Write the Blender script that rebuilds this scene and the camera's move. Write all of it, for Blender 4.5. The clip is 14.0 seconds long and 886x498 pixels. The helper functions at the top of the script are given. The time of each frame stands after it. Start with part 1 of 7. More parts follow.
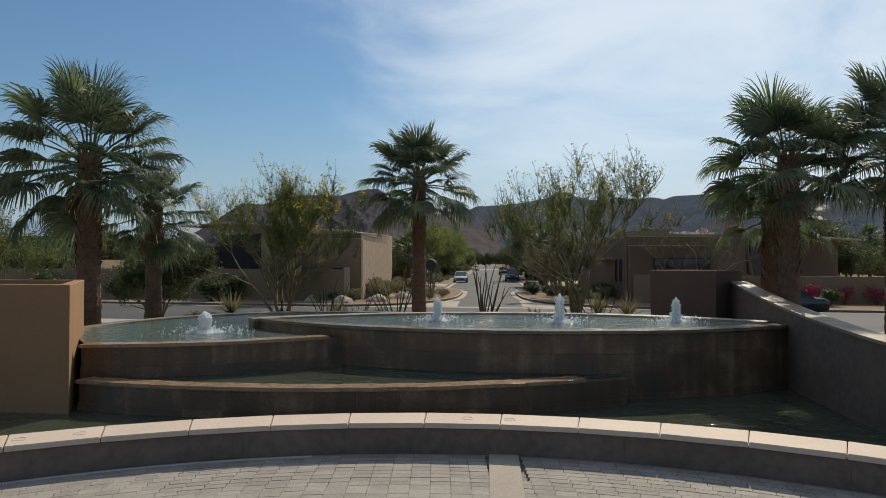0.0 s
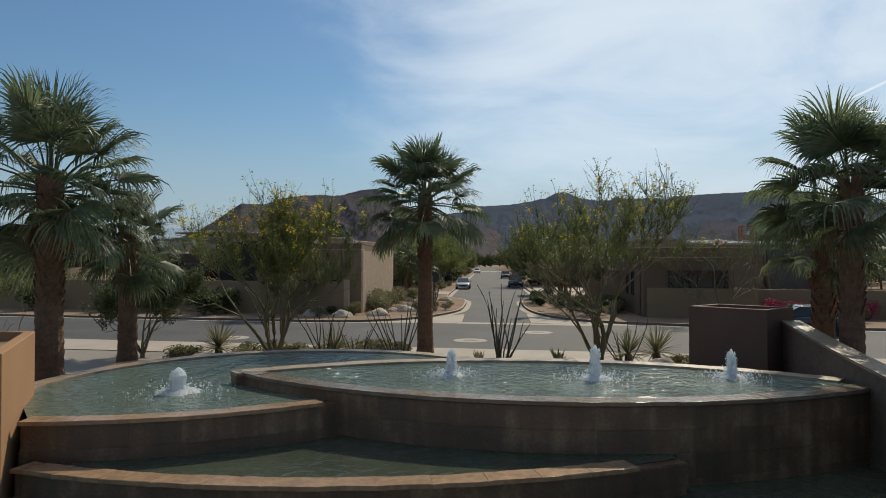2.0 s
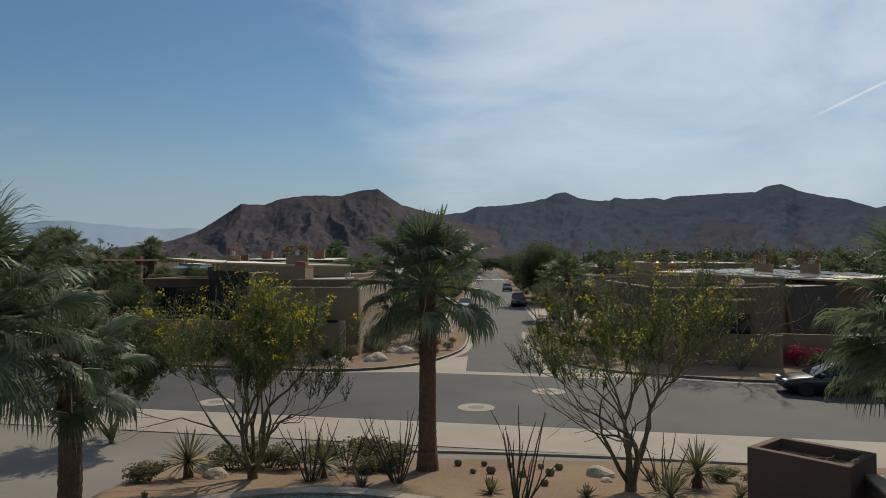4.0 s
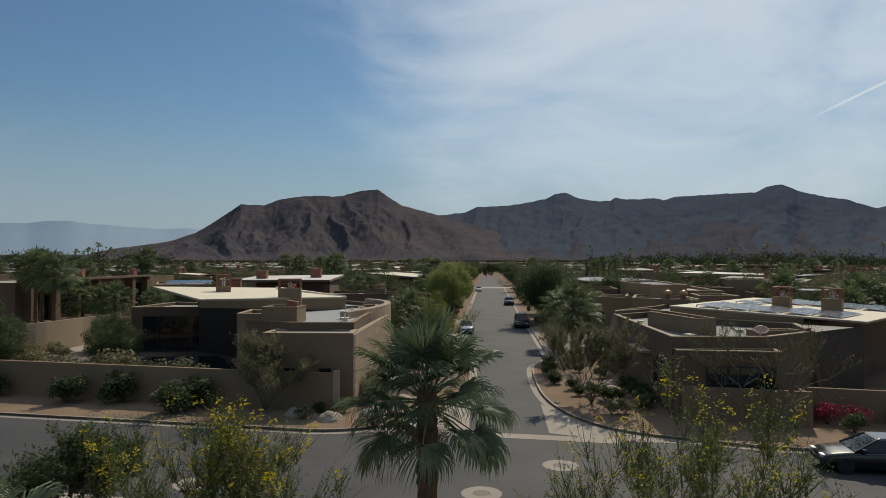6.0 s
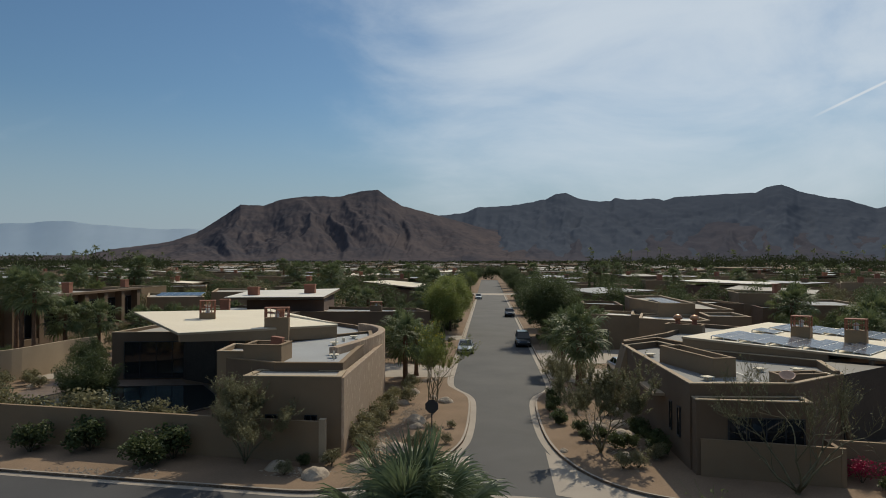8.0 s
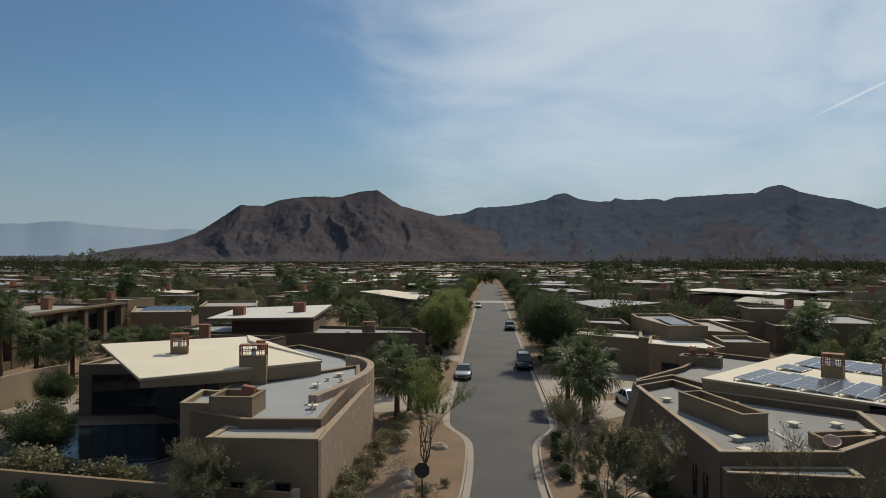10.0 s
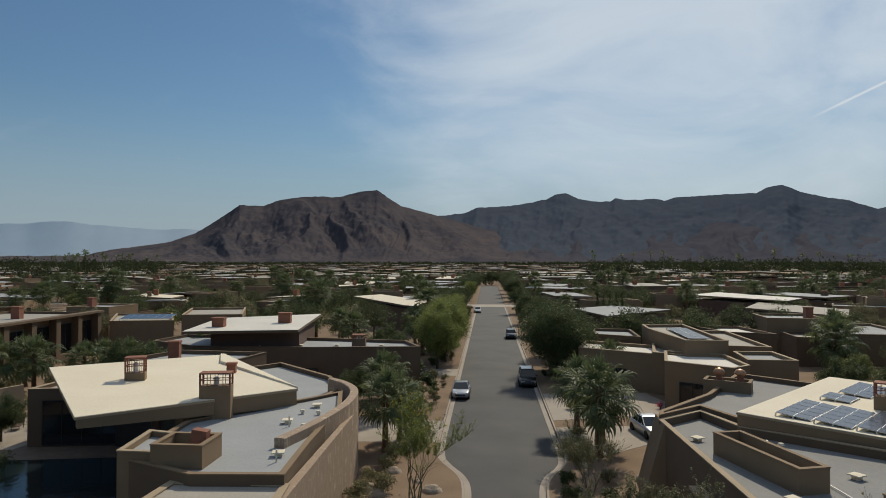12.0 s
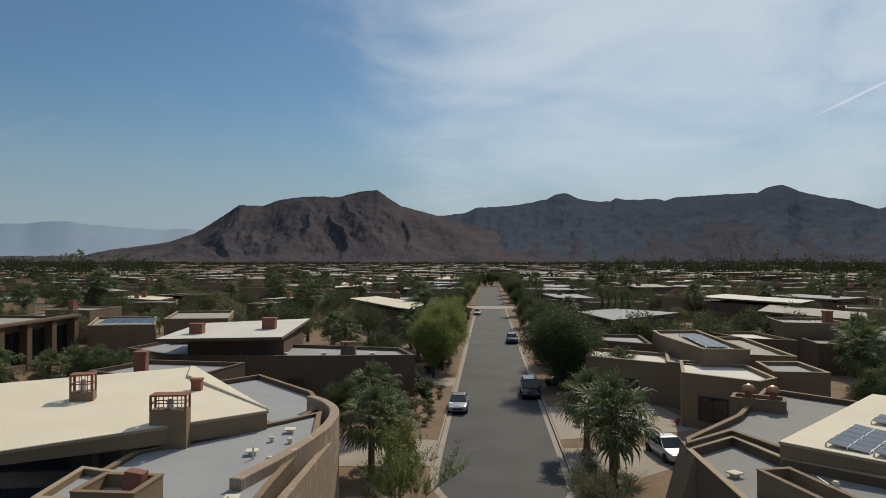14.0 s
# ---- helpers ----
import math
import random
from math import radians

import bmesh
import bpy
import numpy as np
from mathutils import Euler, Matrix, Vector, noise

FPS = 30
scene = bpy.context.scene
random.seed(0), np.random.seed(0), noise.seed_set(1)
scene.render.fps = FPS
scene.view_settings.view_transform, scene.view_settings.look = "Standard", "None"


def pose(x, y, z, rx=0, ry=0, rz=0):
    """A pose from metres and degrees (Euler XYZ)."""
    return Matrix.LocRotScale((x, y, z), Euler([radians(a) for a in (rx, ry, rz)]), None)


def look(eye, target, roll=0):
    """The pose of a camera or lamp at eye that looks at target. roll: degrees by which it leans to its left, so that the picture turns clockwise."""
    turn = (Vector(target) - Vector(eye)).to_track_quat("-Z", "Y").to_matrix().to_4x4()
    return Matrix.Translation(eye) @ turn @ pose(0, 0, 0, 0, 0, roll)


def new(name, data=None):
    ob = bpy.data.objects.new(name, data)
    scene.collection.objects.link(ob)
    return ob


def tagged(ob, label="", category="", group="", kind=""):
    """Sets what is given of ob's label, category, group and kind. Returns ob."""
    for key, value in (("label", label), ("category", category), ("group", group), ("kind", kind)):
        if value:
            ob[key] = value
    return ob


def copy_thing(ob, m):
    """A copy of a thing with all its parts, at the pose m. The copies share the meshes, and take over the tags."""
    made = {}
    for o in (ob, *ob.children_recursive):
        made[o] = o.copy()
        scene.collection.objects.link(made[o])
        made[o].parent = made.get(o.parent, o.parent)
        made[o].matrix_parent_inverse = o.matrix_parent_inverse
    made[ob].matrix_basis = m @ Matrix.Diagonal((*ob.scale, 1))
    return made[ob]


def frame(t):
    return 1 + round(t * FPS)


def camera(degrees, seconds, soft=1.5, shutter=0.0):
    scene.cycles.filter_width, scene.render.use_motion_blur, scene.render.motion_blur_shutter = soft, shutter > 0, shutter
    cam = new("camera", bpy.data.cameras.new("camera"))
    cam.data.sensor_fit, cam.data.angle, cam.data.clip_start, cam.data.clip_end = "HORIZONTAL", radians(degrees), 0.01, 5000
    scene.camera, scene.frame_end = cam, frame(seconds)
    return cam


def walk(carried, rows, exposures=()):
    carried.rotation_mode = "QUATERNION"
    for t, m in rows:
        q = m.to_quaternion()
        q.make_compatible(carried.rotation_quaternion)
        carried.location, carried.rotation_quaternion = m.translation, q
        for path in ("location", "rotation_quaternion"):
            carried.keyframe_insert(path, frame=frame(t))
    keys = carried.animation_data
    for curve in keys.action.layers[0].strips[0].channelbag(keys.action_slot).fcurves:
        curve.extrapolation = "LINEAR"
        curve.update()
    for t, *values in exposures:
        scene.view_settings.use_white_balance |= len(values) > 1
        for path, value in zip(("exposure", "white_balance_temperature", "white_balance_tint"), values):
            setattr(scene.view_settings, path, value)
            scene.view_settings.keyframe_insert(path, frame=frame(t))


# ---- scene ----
cam = camera(67.0, 14.0, soft=0.95)
PATH = [
    (0.0, -0.000, 0.000, 3.000),
    (0.5, -0.070, 0.183, 3.086),
    (1.0, -0.176, 0.633, 3.202),
    (1.5, -0.299, 1.296, 3.338),
    (2.0, -0.398, 1.972, 3.794),
    (2.5, -0.487, 2.608, 4.397),
    (3.0, -0.560, 3.314, 5.012),
    (3.5, -0.595, 3.998, 5.636),
    (4.2, -0.767, 4.797, 6.560),
    (6.3, -0.974, 7.868, 9.270),
    (7.0, -0.982, 8.892, 10.035),
    (7.5, -0.988, 9.778, 10.451),
    (8.2, -0.980, 11.037, 11.138),
    (10.3, -0.893, 16.185, 13.315),
    (11.0, -0.895, 18.257, 13.678),
    (11.5, -0.911, 19.869, 13.817),
    (12.0, -0.909, 21.508, 13.912),
    (12.5, -0.916, 23.196, 13.990),
    (13.0, -0.922, 24.814, 14.041),
    (13.5, -0.920, 26.222, 14.114),
    (14.0, -0.884, 27.070, 14.058),
]
walk(cam, [(t, pose(x, y, z, 91.013, 0, 3.912)) for t, x, y, z in PATH], [(0.0, 0.09, 6350, 8.5), (2.0, 0.07, 6350, 8.5), (4.5, -0.24, 6350, 8.5), (14.0, -0.26, 6350, 8.5)])

# ---- light ----
SUN_AZ, SUN_EL = 19.0, 41.0          # degrees right of +y, and above the horizon
sun_dir = Vector((math.sin(radians(SUN_AZ)) * math.cos(radians(SUN_EL)),
                  math.cos(radians(SUN_AZ)) * math.cos(radians(SUN_EL)), math.sin(radians(SUN_EL))))
sun = new("sun", bpy.data.lights.new("sun", "SUN"))
sun.data.energy, sun.data.angle, sun.data.color = 3.7, radians(0.6), (1.0, 0.88, 0.68)
sun.matrix_world = look(sun_dir * 100, (0, 0, 0))

world = bpy.data.worlds.new("sky")
scene.world = world
world.use_nodes = True


def make_sky():
    nt = world.node_tree
    nt.nodes.clear()
    N, L = nt.nodes.new, nt.links.new
    out, bg = N("ShaderNodeOutputWorld"), N("ShaderNodeBackground")
    sky = N("ShaderNodeTexSky")
    sky.sky_type, sky.sun_disc = "NISHITA", False
    sky.sun_elevation, sky.sun_rotation = radians(SUN_EL), radians(SUN_AZ)
    sky.air_density, sky.dust_density, sky.ozone_density = 1.25, 0.35, 2.2
    tc, mp = N("ShaderNodeTexCoord"), N("ShaderNodeMapping")
    mp.inputs["Scale"].default_value = (1.5, 1.5, 3.6)
    mp.inputs["Rotation"].default_value = (0.0, radians(14), radians(20))
    L(tc.outputs["Generated"], mp.inputs["Vector"])
    no = N("ShaderNodeTexNoise")
    no.inputs["Scale"].default_value, no.inputs["Detail"].default_value, no.inputs["Roughness"].default_value = 1.6, 8.0, 0.58
    no.inputs["Distortion"].default_value = 0.5
    L(mp.outputs[0], no.inputs["Vector"])
    xyz = N("ShaderNodeSeparateXYZ")
    L(tc.outputs["Generated"], xyz.inputs[0])
    # thin high cloud lies thickest round the direction of this bank
    dot = N("ShaderNodeVectorMath")
    dot.operation = "DOT_PRODUCT"
    dot.inputs[1].default_value = Vector((0.34, 0.90, 0.42)).normalized()
    L(tc.outputs["Generated"], dot.inputs[0])
    bank = N("ShaderNodeMapRange")
    bank.interpolation_type = "SMOOTHSTEP"
    bank.inputs["From Min"].default_value, bank.inputs["From Max"].default_value = 0.78, 1.0
    bank.inputs["To Min"].default_value, bank.inputs["To Max"].default_value = -0.22, 0.22
    L(dot.outputs["Value"], bank.inputs["Value"])
    add = N("ShaderNodeMath")
    add.operation = "ADD"
    L(no.outputs["Fac"], add.inputs[0]), L(bank.outputs[0], add.inputs[1])
    ramp = N("ShaderNodeMapRange")
    ramp.interpolation_type = "SMOOTHSTEP"
    ramp.inputs["From Min"].default_value, ramp.inputs["From Max"].default_value = 0.29, 0.88
    ramp.inputs["To Max"].default_value = 0.80
    # an unseen brighter veil overhead, added to lift the fill light
    over, more = N("ShaderNodeMapRange"), N("ShaderNodeMath")
    over.inputs["From Min"].default_value, over.inputs["From Max"].default_value = 0.40, 0.85
    over.inputs["To Max"].default_value = 0.32
    more.operation = "ADD"
    L(xyz.outputs["Z"], over.inputs["Value"]), L(over.outputs[0], more.inputs[0]), L(add.outputs[0], more.inputs[1])
    L(more.outputs[0], ramp.inputs["Value"])
    # the clear air is deep blue overhead and pale above the horizon
    tint = N("ShaderNodeMix")
    tint.data_type, tint.blend_type = "RGBA", "MULTIPLY"
    tint.inputs["Factor"].default_value = 1.0
    tint.inputs["B"].default_value = (0.66, 0.815, 0.93, 1)
    L(sky.outputs[0], tint.inputs["A"])
    low = N("ShaderNodeMapRange")
    low.interpolation_type = "SMOOTHSTEP"
    low.inputs["From Min"].default_value, low.inputs["From Max"].default_value = -0.02, 0.24
    low.inputs["To Min"].default_value, low.inputs["To Max"].default_value = 0.85, 0.0
    L(xyz.outputs["Z"], low.inputs["Value"])
    pale = N("ShaderNodeMix")
    pale.data_type = "RGBA"
    pale.inputs["B"].default_value = (4.75, 5.75, 6.95, 1)
    L(low.outputs[0], pale.inputs["Factor"]), L(tint.outputs["Result"], pale.inputs["A"])
    mix = N("ShaderNodeMix")
    mix.data_type = "RGBA"
    mix.inputs["B"].default_value = (10.2, 11.0, 11.7, 1)
    L(ramp.outputs[0], mix.inputs["Factor"]), L(pale.outputs["Result"], mix.inputs["A"])
    # a vapour trail: a thin straight band between two bearings
    trail_a, trail_b = Vector((0.464, 1.0, 0.206)).normalized(), Vector((0.600, 1.0, 0.272)).normalized()
    across = N("ShaderNodeVectorMath")
    across.operation = "DOT_PRODUCT"
    across.inputs[1].default_value = trail_a.cross(trail_b).normalized()
    L(tc.outputs["Generated"], across.inputs[0])
    off = N("ShaderNodeMath")
    off.operation = "ABSOLUTE"
    L(across.outputs["Value"], off.inputs[0])
    thin = N("ShaderNodeMapRange")
    thin.inputs["From Min"].default_value, thin.inputs["From Max"].default_value = 0.0006, 0.0022
    thin.inputs["To Min"].default_value, thin.inputs["To Max"].default_value = 0.85, 0.0
    L(off.outputs[0], thin.inputs["Value"])
    along = N("ShaderNodeMapRange")
    along.inputs["From Min"].default_value, along.inputs["From Max"].default_value = trail_a.x, trail_a.x + 0.03
    L(xyz.outputs["X"], along.inputs["Value"])
    ahead = N("ShaderNodeMath")
    ahead.operation = "GREATER_THAN"
    ahead.inputs[1].default_value = 0.5
    L(xyz.outputs["Y"], ahead.inputs[0])
    both, trail_f = N("ShaderNodeMath"), N("ShaderNodeMath")
    both.operation = trail_f.operation = "MULTIPLY"
    L(thin.outputs[0], both.inputs[0]), L(along.outputs[0], both.inputs[1])
    L(both.outputs[0], trail_f.inputs[0]), L(ahead.outputs[0], trail_f.inputs[1])
    trail = N("ShaderNodeMix")
    trail.data_type = "RGBA"
    trail.inputs["B"].default_value = (10.5, 11.0, 11.4, 1)
    L(trail_f.outputs[0], trail.inputs["Factor"]), L(mix.outputs["Result"], trail.inputs["A"])
    L(trail.outputs["Result"], bg.inputs["Color"])
    bg.inputs["Strength"].default_value = 0.0745
    L(bg.outputs[0], out.inputs["Surface"])


make_sky()

# ---- materials ----


def material(name, base, dark=None, rough=0.8, fine=30.0, coarse=1.2, bump=0.15, metal=0.0, spec=0.4, world_space=True,
             per_object=0.0, per_island=0.0, stain=0.5, translucent=0.0):
    """A surface with variation at two scales; base and dark are its lightest and darkest colours."""
    m = bpy.data.materials.new(name)
    m.use_nodes = True
    nt = m.node_tree
    N, L = nt.nodes.new, nt.links.new
    p = nt.nodes["Principled BSDF"]
    dark = dark or tuple(c * 0.65 for c in base)
    if world_space:
        src = N("ShaderNodeNewGeometry").outputs["Position"]
    else:
        src = N("ShaderNodeTexCoord").outputs["Object"]
    big, small = N("ShaderNodeTexNoise"), N("ShaderNodeTexNoise")
    big.inputs["Scale"].default_value, big.inputs["Detail"].default_value = coarse, 5.0
    small.inputs["Scale"].default_value, small.inputs["Detail"].default_value = fine, 4.0
    L(src, big.inputs["Vector"]), L(src, small.inputs["Vector"])
    mixf = N("ShaderNodeMix")
    mixf.inputs["Factor"].default_value = stain
    L(small.outputs["Fac"], mixf.inputs["A"]), L(big.outputs["Fac"], mixf.inputs["B"])
    fac = mixf.outputs["Result"]
    mr = N("ShaderNodeMapRange")
    mr.inputs["From Min"].default_value, mr.inputs["From Max"].default_value = 0.3, 0.7
    L(fac, mr.inputs["Value"])
    fac = mr.outputs[0]
    for amount, node, out in ((per_object, "ShaderNodeObjectInfo", "Random"), (per_island, "ShaderNodeNewGeometry", "Random Per Island")):
        if amount:
            rnd, ad = N(node), N("ShaderNodeMath")
            ad.operation, ad.use_clamp = "MULTIPLY_ADD", True
            ad.inputs[1].default_value = amount
            sub = N("ShaderNodeMath")
            sub.operation = "SUBTRACT"
            sub.inputs[1].default_value = 0.5
            L(rnd.outputs[out], sub.inputs[0]), L(sub.outputs[0], ad.inputs[0]), L(fac, ad.inputs[2])
            fac = ad.outputs[0]
    col = N("ShaderNodeMix")
    col.data_type = "RGBA"
    col.inputs["A"].default_value, col.inputs["B"].default_value = (*dark, 1), (*base, 1)
    L(fac, col.inputs["Factor"])
    L(col.outputs["Result"], p.inputs["Base Color"])
    p.inputs["Roughness"].default_value, p.inputs["Metallic"].default_value = rough, metal
    p.inputs["Specular IOR Level"].default_value = spec
    if bump:
        b = N("ShaderNodeBump")
        b.inputs["Strength"].default_value, b.inputs["Distance"].default_value = bump, 0.02
        L(small.outputs["Fac"], b.inputs["Height"]), L(b.outputs[0], p.inputs["Normal"])
    if translucent:
        tr, ms = N("ShaderNodeBsdfTranslucent"), N("ShaderNodeMixShader")
        ms.inputs[0].default_value = translucent
        L(col.outputs["Result"], tr.inputs["Color"])
        L(p.outputs[0], ms.inputs[1]), L(tr.outputs[0], ms.inputs[2])
        L(ms.outputs[0], nt.nodes["Material Output"].inputs["Surface"])
    return m


def streaked(name, base, dark, rough):
    """Wet natural stone: blotches of lime and rust, drawn out downwards where the water runs."""
    m = bpy.data.materials.new(name)
    m.use_nodes = True
    nt = m.node_tree
    N, L = nt.nodes.new, nt.links.new
    p = nt.nodes["Principled BSDF"]
    pos = N("ShaderNodeNewGeometry")
    runs, blot, grain, mp = N("ShaderNodeTexNoise"), N("ShaderNodeTexNoise"), N("ShaderNodeTexNoise"), N("ShaderNodeMapping")
    mp.inputs["Scale"].default_value = (5.5, 5.5, 0.7)
    L(pos.outputs["Position"], mp.inputs["Vector"]), L(mp.outputs[0], runs.inputs["Vector"])
    for n, sc, de in ((runs, 1.0, 4.0), (blot, 1.9, 6.0), (grain, 22.0, 5.0)):
        n.inputs["Scale"].default_value, n.inputs["Detail"].default_value = sc, de
    L(pos.outputs["Position"], blot.inputs["Vector"]), L(pos.outputs["Position"], grain.inputs["Vector"])
    rnd = N("ShaderNodeObjectInfo")
    sums = []
    for out, k in ((runs.outputs["Fac"], 0.8), (blot.outputs["Fac"], 1.0), (grain.outputs["Fac"], 0.45), (rnd.outputs["Random"], 0.22)):
        mul = N("ShaderNodeMath")
        mul.operation = "MULTIPLY_ADD"
        mul.inputs[1].default_value, mul.inputs[2].default_value = k, 0.0
        L(out, mul.inputs[0])
        if sums:
            L(sums[-1], mul.inputs[2])
        sums.append(mul.outputs[0])
    mr = N("ShaderNodeMapRange")
    mr.inputs["From Min"].default_value, mr.inputs["From Max"].default_value = 0.92, 1.60
    L(sums[-1], mr.inputs["Value"])
    col = N("ShaderNodeValToRGB")
    col.color_ramp.elements[0].color, col.color_ramp.elements[1].color = (*dark, 1), (*base, 1)
    mid = col.color_ramp.elements.new(0.55)
    mid.color = (base[0] * 0.52, base[1] * 0.46, base[2] * 0.46, 1)
    L(mr.outputs[0], col.inputs[0]), L(col.outputs[0], p.inputs["Base Color"])
    rr = N("ShaderNodeMapRange")
    rr.inputs["To Min"].default_value, rr.inputs["To Max"].default_value = rough - 0.12, rough + 0.25
    L(blot.outputs["Fac"], rr.inputs["Value"]), L(rr.outputs[0], p.inputs["Roughness"])
    b = N("ShaderNodeBump")
    b.inputs["Strength"].default_value, b.inputs["Distance"].default_value = 0.45, 0.02
    L(grain.outputs["Fac"], b.inputs["Height"]), L(b.outputs[0], p.inputs["Normal"])
    return m


def water_material(name, colour, ripple, scale, rough=0.04):
    m = bpy.data.materials.new(name)
    m.use_nodes = True
    nt = m.node_tree
    N, L = nt.nodes.new, nt.links.new
    p = nt.nodes["Principled BSDF"]
    pos = N("ShaderNodeNewGeometry").outputs["Position"]
    a, b2 = N("ShaderNodeTexNoise"), N("ShaderNodeTexNoise")
    a.inputs["Scale"].default_value, a.inputs["Detail"].default_value, a.inputs["Distortion"].default_value = scale, 3.0, 0.6
    b2.inputs["Scale"].default_value, b2.inputs["Detail"].default_value = 0.9, 3.0
    L(pos, a.inputs["Vector"]), L(pos, b2.inputs["Vector"])
    bump = N("ShaderNodeBump")
    bump.inputs["Strength"].default_value, bump.inputs["Distance"].default_value = ripple, 0.10
    L(a.outputs["Fac"], bump.inputs["Height"]), L(bump.outputs[0], p.inputs["Normal"])
    col = N("ShaderNodeMix")
    col.data_type = "RGBA"
    col.inputs["A"].default_value, col.inputs["B"].default_value = (*[c * 0.6 for c in colour], 1), (*[c * 1.35 for c in colour], 1)
    L(b2.outputs["Fac"], col.inputs["Factor"]), L(col.outputs["Result"], p.inputs["Base Color"])
    p.inputs["Roughness"].default_value, p.inputs["IOR"].default_value = rough, 1.33
    return m


def glass_material(name, tint):
    m = bpy.data.materials.new(name)
    m.use_nodes = True
    p = m.node_tree.nodes["Principled BSDF"]
    p.inputs["Base Color"].default_value = (*tint, 1)
    p.inputs["Roughness"].default_value, p.inputs["Specular IOR Level"].default_value = 0.04, 0.6
    return m


STUCCO = material("stucco_tan", (0.27, 0.188, 0.112), (0.20, 0.136, 0.08), 0.9, 45, 0.5, 0.25)
STUCCO_DARK = material("stucco_brown", (0.172, 0.118, 0.074), (0.12, 0.08, 0.05), 0.9, 45, 0.5, 0.25)
STUCCO_SHELL = material("stucco_pale", (0.42, 0.325, 0.215), (0.33, 0.25, 0.165), 0.9, 45, 0.5, 0.25)
STUCCO_UMBER = material("stucco_umber", (0.14, 0.085, 0.062), (0.095, 0.057, 0.043), 0.85, 40, 0.9, 0.25)
STUCCO_OCHRE = material("stucco_ochre", (0.33, 0.185, 0.09), (0.26, 0.14, 0.068), 0.9, 45, 0.8, 0.25)
ROOF_CREAM = material("roof_cream", (0.78, 0.70, 0.55), (0.66, 0.58, 0.44), 0.85, 8, 0.25, 0.1)
ROOF_GREY = material("roof_grey", (0.36, 0.37, 0.375), (0.27, 0.275, 0.28), 0.85, 8, 0.3, 0.15)
ROOF_TAN = material("roof_tan", (0.42, 0.385, 0.33), (0.30, 0.275, 0.235), 0.85, 8, 0.3, 0.1)
ROOF_WHITE = material("roof_white", (0.72, 0.68, 0.61), (0.55, 0.52, 0.46), 0.8, 8, 0.3, 0.1)
ROOF_SLATE = material("roof_dark_grey", (0.26, 0.255, 0.245), (0.19, 0.187, 0.18), 0.85, 8, 0.3, 0.15)
CONCRETE = material("concrete", (0.38, 0.325, 0.265), (0.27, 0.23, 0.19), 0.85, 25, 0.6, 0.2)
DRIVE = material("drive_concrete", (0.235, 0.205, 0.175), (0.17, 0.148, 0.127), 0.85, 20, 0.35, 0.15)
ASPHALT = material("asphalt", (0.080, 0.077, 0.077), (0.046, 0.045, 0.046), 0.8, 60, 0.22, 0.2, stain=0.7, spec=0.3)
SAND = material("sand", (0.28, 0.198, 0.134), (0.17, 0.12, 0.082), 0.95, 12, 0.35, 0.5, spec=0.1)
SLATE = streaked("slate_tile", (0.235, 0.158, 0.092), (0.066, 0.047, 0.032), 0.34)
FLAG = material("flagstone", (0.37, 0.285, 0.20), (0.20, 0.15, 0.105), 0.42, 11, 3.5, 0.5, per_object=0.25)
FLAG_WET = material("wet_flagstone", (0.22, 0.165, 0.11), (0.095, 0.07, 0.048), 0.22, 11, 3.5, 0.5, per_object=0.2)
FLAG_RUST = material("rusty_flagstone", (0.38, 0.245, 0.14), (0.19, 0.125, 0.078), 0.25, 11, 3.5, 0.5, per_object=0.3)
WEATHERED = streaked("weathered_stucco", (0.60, 0.48, 0.34), (0.38, 0.295, 0.20), 0.85)
COPING = material("precast_coping", (0.58, 0.465, 0.375), (0.47, 0.37, 0.295), 0.7, 30, 1.5, 0.1, per_object=0.35)
PAVER = material("paver", (0.32, 0.285, 0.25), (0.20, 0.178, 0.155), 0.85, 35, 3.0, 0.25, per_object=0.55, per_island=0.55)
SEATFACE = material("seat_wall_face", (0.20, 0.145, 0.11), (0.095, 0.07, 0.054), 0.6, 9, 1.3, 0.35, per_object=0.15)
WATER_UP = water_material("pool_water", (0.10, 0.13, 0.103), 1.0, 5.6, 0.06)
# darker than the upper pools' water: shade of the low basins put into the colour
WATER_LOW = water_material("shade_dark_water", (0.05, 0.06, 0.042), 0.5, 4.0)
WATER_POOL = water_material("garden_pool_water", (0.012, 0.02, 0.024), 0.16, 2.0)
FOAM = material("foam", (0.90, 0.92, 0.93), (0.75, 0.79, 0.82), 0.5, 40, 6, 0.4, world_space=False, translucent=0.55)
TRUNK = material("palm_trunk", (0.22, 0.13, 0.078), (0.09, 0.052, 0.032), 0.95, 18, 3, 0.9)
BARK_PALE = material("palo_verde_bark", (0.20, 0.175, 0.095), (0.085, 0.075, 0.042), 0.8, 25, 3, 0.3)
BARK = material("green_bark", (0.10, 0.088, 0.05), (0.045, 0.04, 0.025), 0.85, 25, 3, 0.3)
FROND = material("frond", (0.19, 0.235, 0.125), (0.075, 0.105, 0.055), 0.48, 6, 1.5, 0.0, spec=0.45, per_object=0.6, per_island=0.4, translucent=0.40)
FROND_FAR = material("far_frond", (0.19, 0.22, 0.10), (0.075, 0.10, 0.042), 0.58, 6, 1.5, 0.0, spec=0.25, per_island=0.5, translucent=0.35)
FROND_DRY = material("dry_frond", (0.26, 0.18, 0.09), (0.14, 0.09, 0.045), 0.9, 6, 1.5, 0.0, per_object=0.5)
LEAF = material("leaf", (0.12, 0.145, 0.058), (0.052, 0.07, 0.03), 0.6, 3, 0.6, 0.0, per_island=0.8, translucent=0.38, spec=0.25)
